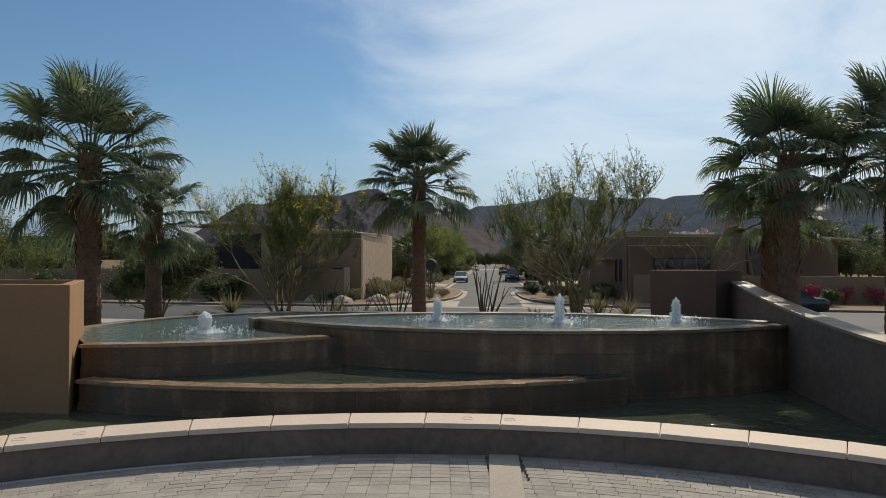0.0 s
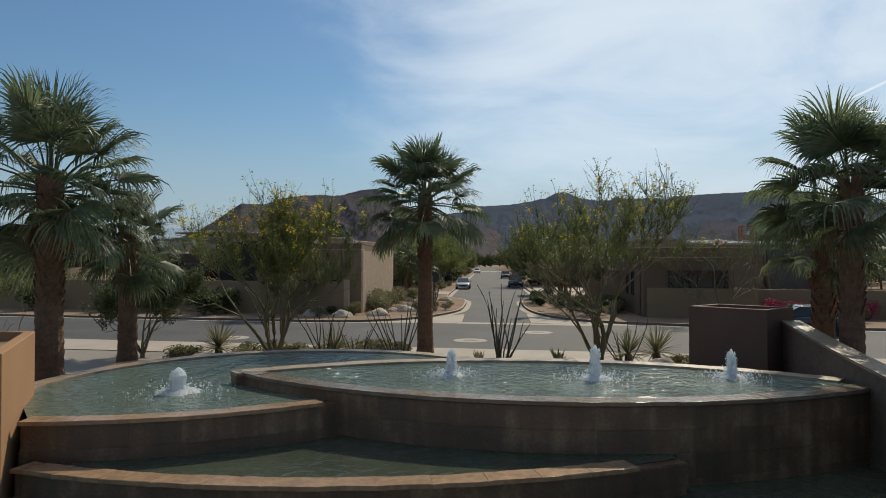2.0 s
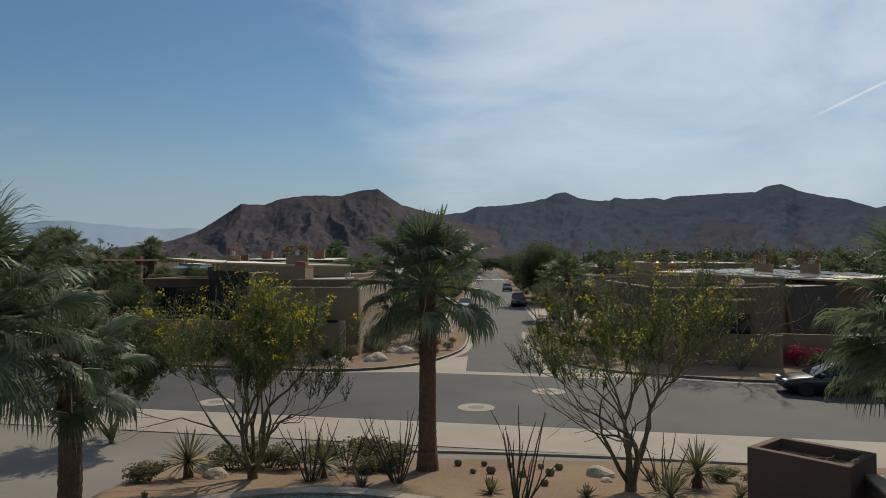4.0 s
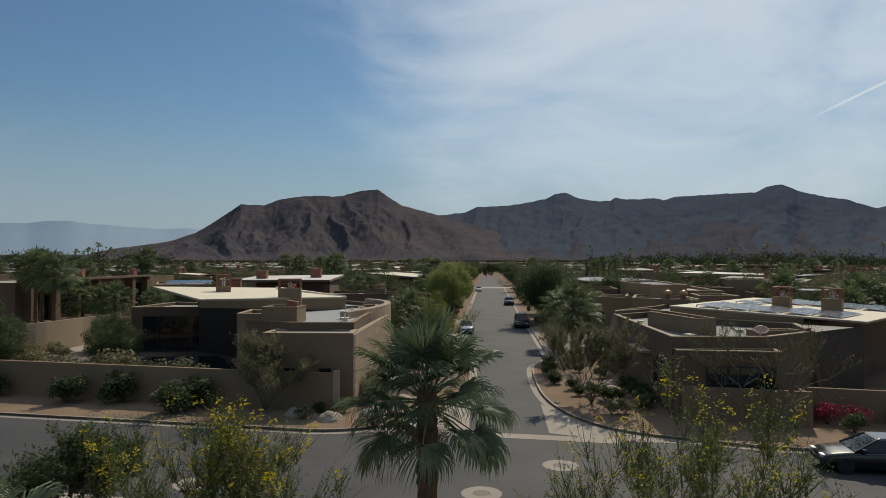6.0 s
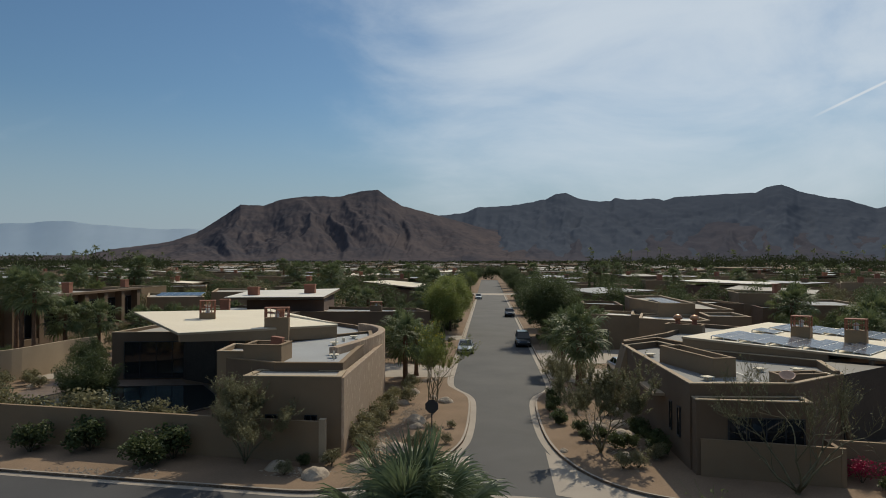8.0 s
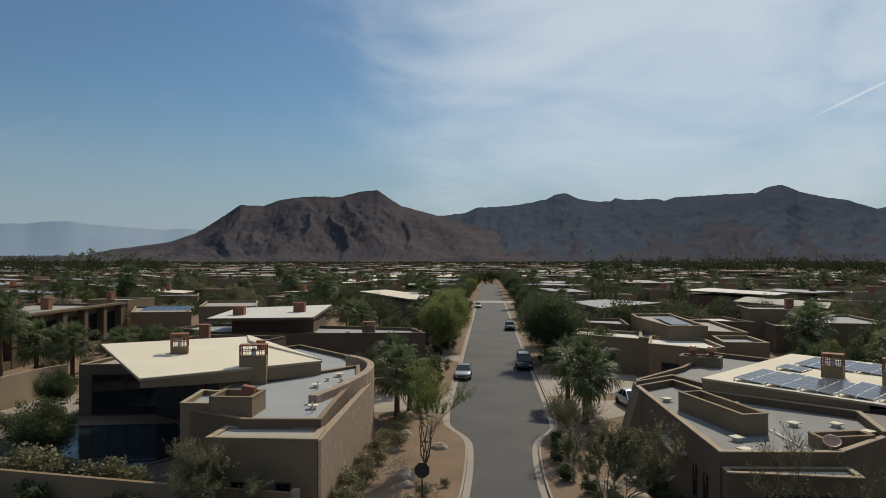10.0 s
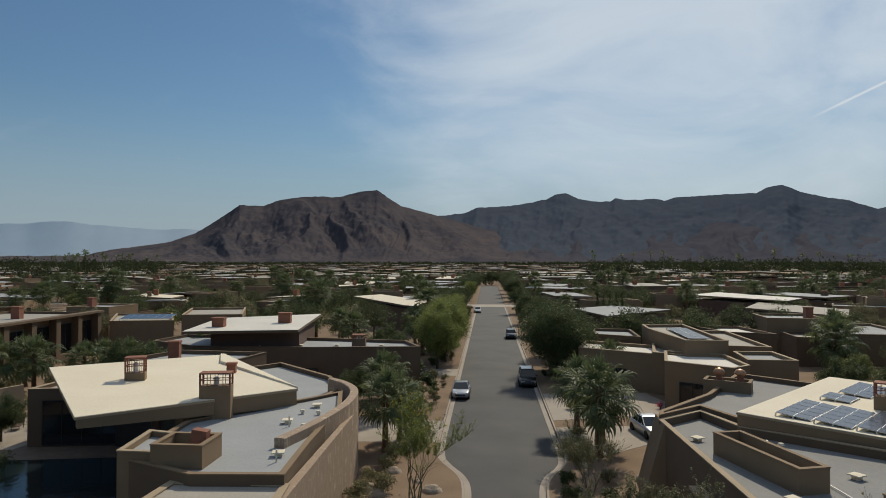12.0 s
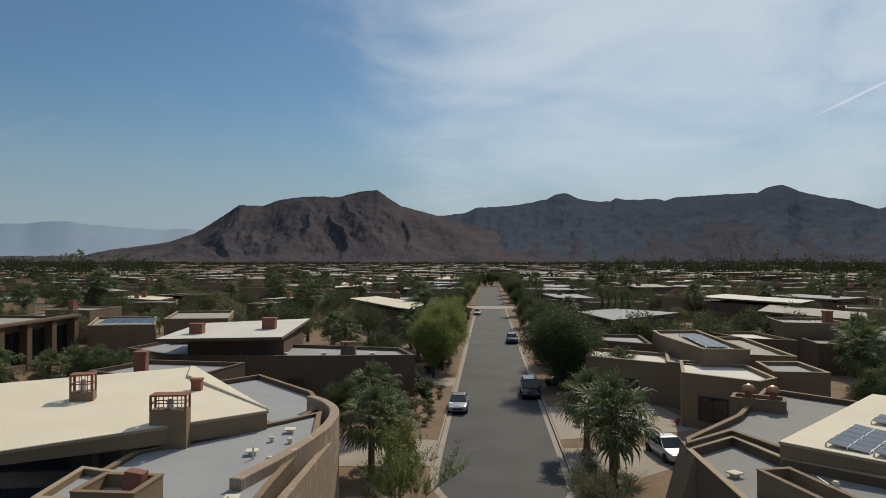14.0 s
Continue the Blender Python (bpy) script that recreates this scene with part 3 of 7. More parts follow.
def build_fountain():
    root = thing("fountain", "stepped fountain of curved dark slate walls with flagstone lips and water", "fountain")
    cA, cB, cC, cD, cE = POOL_A, POOL_B, POOL_C, POOL_D, POOL_E
    tipl = (-5.06, 13.83)
    # angles of the arcs
    C0, C1 = angle_of(*cC[:2], *tipl), angle_of(*cC[:2], 5.62, 12.98)
    B0, B1 = angle_of(*cB[:2], *tipl), angle_of(*cB[:2], 5.62, 13.8)
    A0, A1 = angle_of(*cA[:2], -8.4, 12.6) + 360, angle_of(*cA[:2], -0.75, 16.95)
    D0, D1 = angle_of(*cD[:2], -6.75, 10.67), angle_of(*cD[:2], -2.93, 12.15)
    E0, E1 = angle_of(*cE[:2], -6.6, 10.2), angle_of(*cE[:2], 2.3, 11.32)

    def wall(name, c, a0, a1, r0, r1, z0, z1):
        g = ([], [])
        n = 40
        inn, out = arc(c[0], c[1], r0, a0, a1, n), arc(c[0], c[1], r1, a0, a1, n)
        arc_wall(g, inn, out, z0, z1)
        return part(name, g, SLATE, root, "dark wet slate wall")

    t = 0.30
    wall("front_wall", cC, C0, C1, cC[2] - t, cC[2] - 0.03, 0.2, Z_UP - 0.05)
    wall("back_wall", cB, B0, B1, cB[2] - t, cB[2] - 0.03, 0.2, Z_UP - 0.05)
    wall("pool_wall", cA, A0, A1, cA[2] - t, cA[2] - 0.02, 0.2, Z_LEFT - 0.05)
    wall("spill_wall", cD, D0, D1 + 4, cD[2] - t, cD[2] - 0.03, 0.2, Z_LEFT - 0.05)
    wall("low_wall", cE, E0, E1, cE[2] - t, cE[2] - 0.03, 0.2, Z_LOW - 0.05)
    # water
    for name, poly, z, mat, lab in (
        ("upper_water", (), Z_UP - 0.035, WATER_UP, "rippling teal water"),
        ("round_pool_water", arc(cA[0], cA[1], cA[2] - 0.2, A0, A1, 40) + [(-2.4, 12.9)] + arc(cD[0], cD[1], cD[2] - 0.2, D1, D0, 20), Z_LEFT - 0.035, WATER_UP, "clear teal water"),
        ("low_pool_water", arc(cE[0], cE[1], cE[2] - 0.2, E0, E1, 30) + [(2.3, 12.2), (-2.5, 12.8), (-7, 11.5)], Z_LOW - 0.04, WATER_LOW, "water coloured dark for the shade on it"),
        ("basin_water", arc(SEAT[0], SEAT[1], 9.75, 48, 148, 40)[::-1] + [(5.6, 9), (5.7, 13.2), (0, 12.2), (-6, 12), (-10.0, 10.6)], 0.62, WATER_LOW, "water of the lowest basin, coloured dark for its shade")):
        g = ([], [])
        if name == "upper_water":
            # strips from the front edge to the back edge
            fr, bk = arc(cC[0], cC[1], cC[2] - 0.2, C0 + 1.2, C1, 40), arc(cB[0], cB[1], cB[2] - 0.2, B0 - 1.2, B1, 40)
            put(g, [(*p, z) for p in fr + bk], [(i, i + 1, 42 + i, 41 + i) for i in range(40)])
            part(name, g, mat, root, lab)
            continue
        a = sum(p[0] * q[1] - q[0] * p[1] for p, q in zip(poly, poly[1:] + poly[:1]))
        put(g, [(*p, z) for p in (poly if a > 0 else poly[::-1])], [tuple(range(len(poly)))])
        part(name, g, mat, root, lab)
    # slate facing tiles
    for c, a0, a1, rows in ((cC, C0, C1, ((0.40, 0.73), (0.732, 1.06), (1.062, 1.40), (1.402, 1.73))), (cD, D0, D1, ((0.9, 1.23), (1.232, 1.56))), (cE, E0, E1, ((0.44, 0.738), (0.74, 1.04)))):
        for k, (z0, z1) in enumerate(rows):
            off = 0.5 * (k % 2)
            arc_pieces(root, "tile", SLATE, c, c[2] - 0.04, c[2] - 0.005, a0 + off, a1 - 0.5 + off, z0, z1, 0.66, 0.0015)
    # flagstone lips
    arc_pieces(root, "lip_stone", FLAG_WET, cC, cC[2] - 0.34, cC[2] + 0.03, C0, C1, Z_UP - 0.055, Z_UP, 0.74, 0.0, 0.002, 0.014)
    arc_pieces(root, "lip_stone", FLAG, cB, cB[2] - 0.34, cB[2] + 0.02, B0, B1, Z_UP - 0.055, Z_UP + 0.002, 0.74, 0.0, 0.002, 0.014)
    arc_pieces(root, "lip_stone", FLAG, cA, cA[2] - 0.33, cA[2] + 0.03, A0, A1, Z_LEFT - 0.055, Z_LEFT, 0.70, 0.0, 0.002, 0.014)
    arc_pieces(root, "lip_stone", FLAG_RUST, cD, cD[2] - 0.30, cD[2] + 0.03, D0, D1, Z_LEFT - 0.055, Z_LEFT, 0.70, 0.0, 0.002, 0.014)
    arc_pieces(root, "lip_stone", FLAG_RUST, cE, cE[2] - 0.32, cE[2] + 0.03, E0, E1 - 4, Z_LOW - 0.055, Z_LOW, 0.70, 0.0, 0.002, 0.014)
    # water jets
    for x, y, z, h, k in ((-5.62, 12.95, Z_LEFT, 0.40, 1.75), (-1.06, 13.84, Z_UP, 0.47, 1.15), (1.43, 13.70, Z_UP, 0.56, 1.35), (3.82, 14.0, Z_UP, 0.48, 1.15)):
        def drop(g, c, q):
            put(g, [c + Vector(v) * q for v in ((1, 0, 0), (-1, 0, 0), (0, 1, 0), (0, -1, 0), (0, 0, 1.3), (0, 0, -1.3))],
                [(0, 2, 4), (2, 1, 4), (1, 3, 4), (3, 0, 4), (2, 0, 5), (1, 2, 5), (3, 1, 5), (0, 3, 5)])
        jet = ([], [])
        # the wide jet bubbles up blunt, the others taper to a point
        b = 1.5 if k > 1.5 else 1.0
        lathe(jet, [(0.24 * k, -0.02), (0.15 * k, 0.045), (0.072 * k, 0.065), (0.062 * k, 0.12), (0.060 * k, h * 0.4), (0.057 * k * b ** 0.4, h * 0.55), (0.050 * k * b, h * 0.7),
                    (0.040 * k * b, h * 0.82), (0.024 * k * b, h * 0.93), (0.008 * k * b, h * 1.01)], 18)
        vs = []
        for vx, vy, vz in jet[0]:
            d = 1 + 0.22 * noise.noise((vx * 14 + x, vy * 14, vz * 9)) + 0.2 * noise.noise((vx * 45, vy * 45, vz * 30))
            vs.append((vx * d, vy * d, vz * (1 + 0.03 * d)))
        jet = (vs, jet[1])
        # froth tumbling down round the column
        for i in range(420):
            q = random.random() ** 0.8
            rr = k * (0.058 - 0.035 * max(0.0, q - 0.55) + abs(random.gauss(0, 0.012)) + 0.16 * max(0.0, 0.2 - q) * random.random())
            a = random.uniform(0, 6.283)
            drop(jet, Vector((math.cos(a) * rr, math.sin(a) * rr, q * h * 0.92)), random.uniform(0.005, 0.014))
        ob = part("water_jet", jet, FOAM, root, "white foaming water jet")
        ob.location = (x, y, z - 0.04)
        jet = ([], [])
        for i in range(420):
            a, rr = random.uniform(0, 6.283), abs(random.gauss(0.0, 0.26)) * k + 0.05
            s = random.uniform(0.007, 0.02)
            c = Vector((math.cos(a) * rr, math.sin(a) * rr, max(0.0, random.gauss(0.02, 0.05)) + max(0.0, (0.17 - rr) * 1.2 * random.random())))
            drop(jet, c, s)
        ob = tagged(part("spray", jet, FOAM, root), "white droplets round a water jet", "", "", "stuff")
        ob.location = (x, y, z - 0.04)


def build_seat_wall():
    root = thing("seat_wall", "curved low seat wall with pale precast coping and dark face", "wall")
    c = SEAT
    g = ([], [])
    n = 60
    inn, out = arc(*c, 9.27, 40, 146, n), arc(*c, 9.75, 40, 146, n)
    arc_wall(g, inn, out, 0.3, Z_SEAT - 0.06)
    part("core", g, SEATFACE, root, "dark brown tiled face")
    a0 = angle_of(*c, -0.84, 8.95)
    st = 5.95
    arc_pieces(root, "coping_stone", COPING, c, 9.21, 9.79, a0 - 9 * st, a0 + 9 * st, Z_SEAT - 0.062, Z_SEAT, radians(st) * 9.79, 0.012)
    arc_pieces(root, "face_tile", SEATFACE, c, 9.245, 9.268, a0 - 7.5 * st, a0 + 8.5 * st, 0.5, Z_SEAT - 0.07, 1.2, 0.003)
    for ang in (85.6, 88.9, 117.5, 121.2):
        g = ([], [])
        lathe(g, [(0.075, 0.0), (0.078, 0.006), (0.066, 0.009), (0.063, 0.004)], 20)
        ob = part("light_ring", g, COPING, root, "round cover set flush in the coping")
        ob.location = (c[0] + 9.5 * math.cos(radians(ang)), c[1] + 9.5 * math.sin(radians(ang)), Z_SEAT - 0.003)


def build_plaza():
    g = ([], [])
    prism(g, [(-40, -30), (40, -30), (40, 9.2), (-40, 9.2)], -0.4, Z_PLAZA - 0.05)
    structure("plaza", g, CONCRETE, "mortar bed of the paved plaza")
    root = thing("paving", "weathered grey and tan paver courses with a plain band", "paving")
    tagged(root, kind="structure")
    g = ([], [])
    prism(g, [(0.0, 3.0), (0.37, 3.0), (0.37, 8.6), (0.0, 8.6)], Z_PLAZA - 0.2, Z_PLAZA + 0.010)
    part("band", g, CONCRETE, root, "plain pale concrete band", bevel=0.008)
    g = ([], [])
    n = 40
    i0, o0 = arc(*SEAT, 9.205, 45, 140, n), arc(*SEAT, 9.25, 45, 140, n)
    arc_wall(g, i0, o0, Z_PLAZA - 0.2, Z_PLAZA - 0.004)
    part("border", g, DRIVE, root, "smooth border strip along the seat wall")
    # slot drain along the foot of the seat wall
    g = ([], [])
    for i in range(150):
        a = radians(101 + 0.165 * i)
        m = Matrix.Translation((SEAT[0], SEAT[1], Z_PLAZA)) @ Matrix.Rotation(a, 4, "Z")
        box(g, 9.135, 9.20, -0.008, 0.008, -0.01, 0.006, m)
    tagged(part("drain_bars", g, METAL, root, "pale bars of a slot drain"), kind="stuff")
    shared = {}
    rest = ([], [])
    count = 0
    for k in range(50):
        r1 = 9.20 - 0.128 * k
        r0 = r1 - 0.1255
        n = 0
        L = 0.225
        da = math.degrees(L / r1)
        m = int(96 / da)
        for i in range(m):
            a = 44 + da * (i + (0.5 if k % 2 else 0))
            x = SEAT[0] + r1 * math.cos(radians(a + da / 2))
            if 0.02 < x < 0.35:
                continue
            z = Z_PLAZA + random.uniform(-0.0025, 0.002)
            g = ([], [])
            w = L / 2 - 0.0018
            poly = [(r0, -w * r0 / r1), (r1, -w), (r1, w), (r0, w * r0 / r1)]
            if k < 9 and abs(x) < 3.6 and count < 290:
                if k not in shared:
                    prism(g, poly, -0.06, -0.004)
                    prism(g, inset(poly, 0.004), -0.004, 0.0)
                    shared[k] = data("paver", g, PAVER)
                ob = part("paver", shared[k], PAVER, root)
                ob.matrix_basis = Matrix.Translation((SEAT[0], SEAT[1], z)) @ Matrix.Rotation(radians(a + da / 2), 4, "Z")
                count += 1
            else:
                mm = Matrix.Translation((SEAT[0], SEAT[1], z)) @ Matrix.Rotation(radians(a + da / 2), 4, "Z")
                put(rest, [mm @ Vector((*p, zz)) for zz in (-0.06, 0) for p in poly], [(4, 5, 6, 7), (0, 1, 5, 4), (1, 2, 6, 5), (2, 3, 7, 6), (3, 0, 4, 7)])
    tagged(part("pavers_outer", rest, PAVER, root), kind="stuff")


def build_planters():
    # tan planter at the pool
    root = thing("planter_box", "ochre stucco planter box standing in the fountain basin", "planter")
    poly = [(-6.5, 10.0), (-7.9, 12.6), (-11.2, 12.9), (-9.8, 10.2)]
    g = ([], [])
    ring(g, poly, 0.16, 0.3, 2.63)
    part("wall", g, STUCCO_OCHRE, root, bevel=0.015)
    g = ([], [])
    prism(g, inset(poly, 0.14), 2.2, 2.48)
    part("soil", g, SAND, root, "dry brown soil")
    root = thing("planter_box", "dark umber stucco planter box beside the pool", "planter")
    poly = [(4.18, 17.72), (5.45, 16.52), (6.40, 17.45), (5.10, 18.58)]
    g = ([], [])
    ring(g, poly, 0.15, 0.8, 2.76)
    part("wall", g, STUCCO_UMBER, root, bevel=0.015)
    g = ([], [])
    prism(g, inset(poly, 0.13), 2.2, 2.55)
    part("soil", g, SAND, root, "dry brown soil")
    g = ([], [])
    for k in range(5):
        a = random.uniform(0, 6.28)
        c = Vector((5.3 + random.uniform(-0.35, 0.35), 17.55 + random.uniform(-0.3, 0.3), 2.56))
        pts = [c + Vector((math.cos(a + s * 4.2) * 0.2, math.sin(a + s * 4.2) * 0.14, 0.03 + 0.05 * s)) for s in [i / 8 for i in range(9)]]
        tube(g, pts, [0.012] * 9, 5)
    part("dry_brush", g, BARK, root, "dry curled stems")
    # falling wing wall
    root = thing("wing_wall", "curved brown stone wing wall with flagstone cap falling towards the plaza", "wall")
    path = smooth_path([(5.98, 17.05), (5.72, 14.6), (5.48, 11.8), (5.42, 9.4), (5.6, 7.2)], rounds=2)
    g, cap = ([], []), ([], [])
    zs = []
    total = len(path) - 1
    for i, (x, y) in enumerate(path):
        s = (17.05 - y) / 9.85
        zs.append(2.50 - 0.72 * s - 0.10 * math.sin(s * 3.14))
    def side(i, o):
        a = Vector(path[min(i + 1, total)]) - Vector(path[max(i - 1, 0)])
        a.normalize()
        return (path[i][0] - a.y * o, path[i][1] + a.x * o)
    for i in range(total + 1):
        for o, z in ((0, 0.3), (0.34, 0.3), (0.34, zs[i] - 0.05), (0, zs[i] - 0.05)):
            g[0].append((*side(i, o), z))
    g[1].extend([(4 * i + j, 4 * i + 4 + j, 4 * i + 4 + (j + 1) % 4, 4 * i + (j + 1) % 4) for i in range(total) for j in range(4)])
    g[1].extend([(3, 2, 1, 0), (4 * total, 4 * total + 1, 4 * total + 2, 4 * total + 3)])
    part("wall", g, SEATFACE, root)
    for i in range(0, total):
        cap = ([], [])
        p = [side(i, -0.03), side(i + 1, -0.03), side(i + 1, 0.37), side(i, 0.37)]
        q = inset(p, 0.004)
        prism(cap, q, [zs[i] - 0.048, zs[i + 1] - 0.048, zs[i + 1] - 0.048, zs[i] - 0.048], [zs[i], zs[i + 1], zs[i + 1], zs[i]])
        part("cap_stone", cap, FLAG, root)


def build_manholes():
    for x, y in ((-1.25, 32.9), (-12.6, 33.2), (2.1, 36.6)):
        root = thing("manhole_cover", "pale concrete collar with a manhole cover set in the asphalt", "manhole cover", "manhole covers")
        root.location = (x, y, ROAD)
        g = ([], [])
        lathe(g, [(0.78, -0.02), (0.78, 0.008), (0.34, 0.011), (0.34, -0.02)], 32)
        part("collar", g, CONCRETE, root, "pale concrete collar")
        g = ([], [])
        lathe(g, [(0.33, -0.02), (0.33, 0.010), (0.30, 0.013), (0.0, 0.013)], 28)
        part("lid", g, DRIVE, root)


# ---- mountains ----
# crest of the near hill and of the high range, traced from the camera's view: degrees right of north, metres above the
# eye
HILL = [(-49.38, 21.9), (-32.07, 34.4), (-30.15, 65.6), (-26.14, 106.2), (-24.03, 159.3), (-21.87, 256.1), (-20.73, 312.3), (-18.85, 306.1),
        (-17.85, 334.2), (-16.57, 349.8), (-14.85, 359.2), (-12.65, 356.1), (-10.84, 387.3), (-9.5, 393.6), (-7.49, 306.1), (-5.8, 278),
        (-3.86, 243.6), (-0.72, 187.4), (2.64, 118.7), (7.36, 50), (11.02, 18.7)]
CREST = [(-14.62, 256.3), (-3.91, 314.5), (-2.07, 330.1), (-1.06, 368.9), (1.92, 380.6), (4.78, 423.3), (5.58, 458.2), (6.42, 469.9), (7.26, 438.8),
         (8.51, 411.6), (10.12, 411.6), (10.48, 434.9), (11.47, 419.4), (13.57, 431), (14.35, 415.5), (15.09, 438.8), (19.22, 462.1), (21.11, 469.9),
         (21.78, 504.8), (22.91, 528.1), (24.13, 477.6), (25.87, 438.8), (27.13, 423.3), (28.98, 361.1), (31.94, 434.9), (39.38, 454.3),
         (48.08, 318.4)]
VIEW_YAW = 3.9          # the camera's yaw, degrees left of north; the ranges are set square to its view


def relief(name, crest, b0, b1, near, far, mat, seed, cols, rows, cut, label):
    """A range of folded rock between two bearings; crest gives the height of its skyline along them, cut how deep its gullies are."""
    g = ([], [])
    for i in range(cols + 1):
        deg = b0 + (b1 - b0) * i / cols
        bear, u = radians(deg), deg * 20.7
        top = crest(deg) / far + 0.0011 * noise.fractal((u * 0.06, seed, 0), 0.9, 2.1, 4)
        k = max(10.0, top * far)
        foot = near * (1 + 0.05 * noise.noise((u * 0.006, seed, 2)))
        for j in range(rows + 1):
            s = j / rows                                      # 0 at the foot, 1 at the crest
            d = foot + (far - foot) * s
            h = top * far * s ** 1.25
            # spurs and gullies run down the slope and wander as they fall
            w = u + 60 * noise.noise((u * 0.007, s * 1.3, 4.0 + seed)) + 26 * noise.noise((u * 0.02, s * 3.0, 8.0 + seed))
            cutting = 0.0
            for freq, down, amp in ((0.011, 0.9, 0.55), (0.027, 1.7, 0.30), (0.062, 3.2, 0.12), (0.14, 6.0, 0.05)):
                cutting += amp * (abs(noise.noise((w * freq, s * down, seed + freq * 90))) * 2.2 - 0.35)
            env = min(1.0, s * 3.0) * min(1.0, (1 - s) * 3.2) ** 0.8
            h -= env * k * cut * cutting
            h += k * 0.035 * env * noise.fractal((u * 0.05, s * 9, 3.3 + seed), 0.7, 2.1, 6)
            h = min(h, (top + 0.001) * d)
            h = max(h, -8.0) + 9.0 * (d / far)
            out = d / math.cos(bear + radians(VIEW_YAW))
            g[0].append((out * math.sin(bear), out * math.cos(bear), h))
    n = rows + 1
    for i in range(cols):
        for j in range(rows):
            a = i * n + j
            g[1].append((a, a + n, a + n + 1, a + 1))
    tagged(part(name, g, mat, None, "", True), label, "mountain", "", "structure")


def along(points):
    def height(u):
        for (a, ha), (b, hb) in zip(points, points[1:]):
            if a <= u <= b:
                return ha + (hb - ha) * (u - a) / (b - a)
        return points[-1][1] if u > points[-1][0] else points[0][1]
    return height


def build_mountains():
    """A near hill, foothills, a high range and a farther one; haze is put into the rock colours."""
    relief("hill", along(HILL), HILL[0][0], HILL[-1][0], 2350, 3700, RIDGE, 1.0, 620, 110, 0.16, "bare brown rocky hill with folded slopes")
    relief("foothills", lambda b: (186 + 42 * noise.fractal((b * 0.124, 0.2, 6), 0.8, 2.0, 4)) * min(1.0, (b + 10.8) / 9.4), -10.8, 48.0, 2500, 3800, FOOTHILL, 5.0, 480, 70, 0.20,
           "low brown foothills below the high range")
    relief("mountain_range", along(CREST), CREST[0][0], CREST[-1][0], 2700, 4600, HIGH_RIDGE, 9.0, 520, 80, 0.09, "high desert range with a long crest, haze tinting its colour blue-grey")
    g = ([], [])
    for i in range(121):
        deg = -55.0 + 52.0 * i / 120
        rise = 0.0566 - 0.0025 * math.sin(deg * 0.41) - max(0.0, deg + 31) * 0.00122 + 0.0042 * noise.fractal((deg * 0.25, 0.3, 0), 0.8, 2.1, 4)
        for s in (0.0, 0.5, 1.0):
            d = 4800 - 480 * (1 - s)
            k = d / math.cos(radians(deg + VIEW_YAW))
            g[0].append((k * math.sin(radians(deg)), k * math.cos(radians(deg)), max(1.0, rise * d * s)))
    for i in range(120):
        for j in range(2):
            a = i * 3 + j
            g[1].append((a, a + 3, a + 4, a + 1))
    tagged(part("far_range", g, FAR_RIDGE, None, "", True), "mountains on the horizon, coloured pale and blue for haze", "mountain", "", "structure")


# pale blue base colour carries the haze of the farthest range
FAR_RIDGE = material("hazed_far_rock", (0.47, 0.57, 0.65), (0.42, 0.52, 0.60), 0.95, 0.01, 0.002, 0.0)

# ---- plants ----


def frond_data(seed, el, size=0.95, seg=56, petiole=0.95, mat=None, wide=0.031, hang=1.0):
    """One fan leaf for a stalk that rises at el degrees: blades spread from the stalk's end, their tips bent down by their weight."""
    rng = random.Random(seed)
    g = ([], [])
    mat = mat or FROND
    e = radians(el)
    down = Vector((-math.sin(e), 0, -math.cos(e)))
    tube(g, [(0, 0, 0), (petiole * 0.5, 0, 0.05), (petiole, 0, 0.02)], [0.024, 0.017, 0.013], 4)
    hub = Vector((petiole, 0, 0.02))
    for i in range(seg):
        s = i / (seg - 1)
        a = radians(-112 + 224 * s + rng.uniform(-3, 3))
        L = size * (0.60 + 0.40 * math.cos(a * 0.60)) * rng.uniform(0.88, 1.10)
        w = wide * size * rng.uniform(0.8, 1.15)
        d = Vector((math.cos(a), math.sin(a), 0.16 * abs(math.sin(a)) + 0.05 * (-1) ** i)).normalized()
        side = Vector((-math.sin(a), math.cos(a), 0))
        weight = hang * rng.uniform(0.6, 1.5)
        p, pts = hub.copy(), []
        for k, (step, ww) in enumerate(((0.05, 0.25), (0.40, 1.25), (0.23, 0.8), (0.18, 0.4), (0.20, 0.0))):
            d = (d + down * weight * (0.0, 0.04, 0.30, 1.1, 1.6)[k]).normalized()
            p = p + d * L * step
            pts.append((p.copy(), w * ww))
        vs = []
        for q, ww in pts[:4]:
            vs += [q + side * ww / 2 + Vector((0, 0, 0.010)), q - side * ww / 2 - Vector((0, 0, 0.010))]
        vs.append(pts[4][0])
        put(g, vs, [(0, 1, 3, 2), (2, 3, 5, 4), (4, 5, 7, 6), (6, 7, 8)])
    return data("frond", g, mat)


FROND_RISE = [82, 62, 42, 22, 2, -20, -44]
FRONDS = [frond_data(i + 1, e, 0.93, 58, 1.04, wide=0.031, hang=h) for i, (e, h) in enumerate(zip(FROND_RISE, (0.12, 0.25, 0.45, 0.7, 0.95, 1.2, 1.3)))]
FRONDS_DRY = [frond_data(16, -70, 0.6, 16, 0.5, mat=FROND_DRY)]


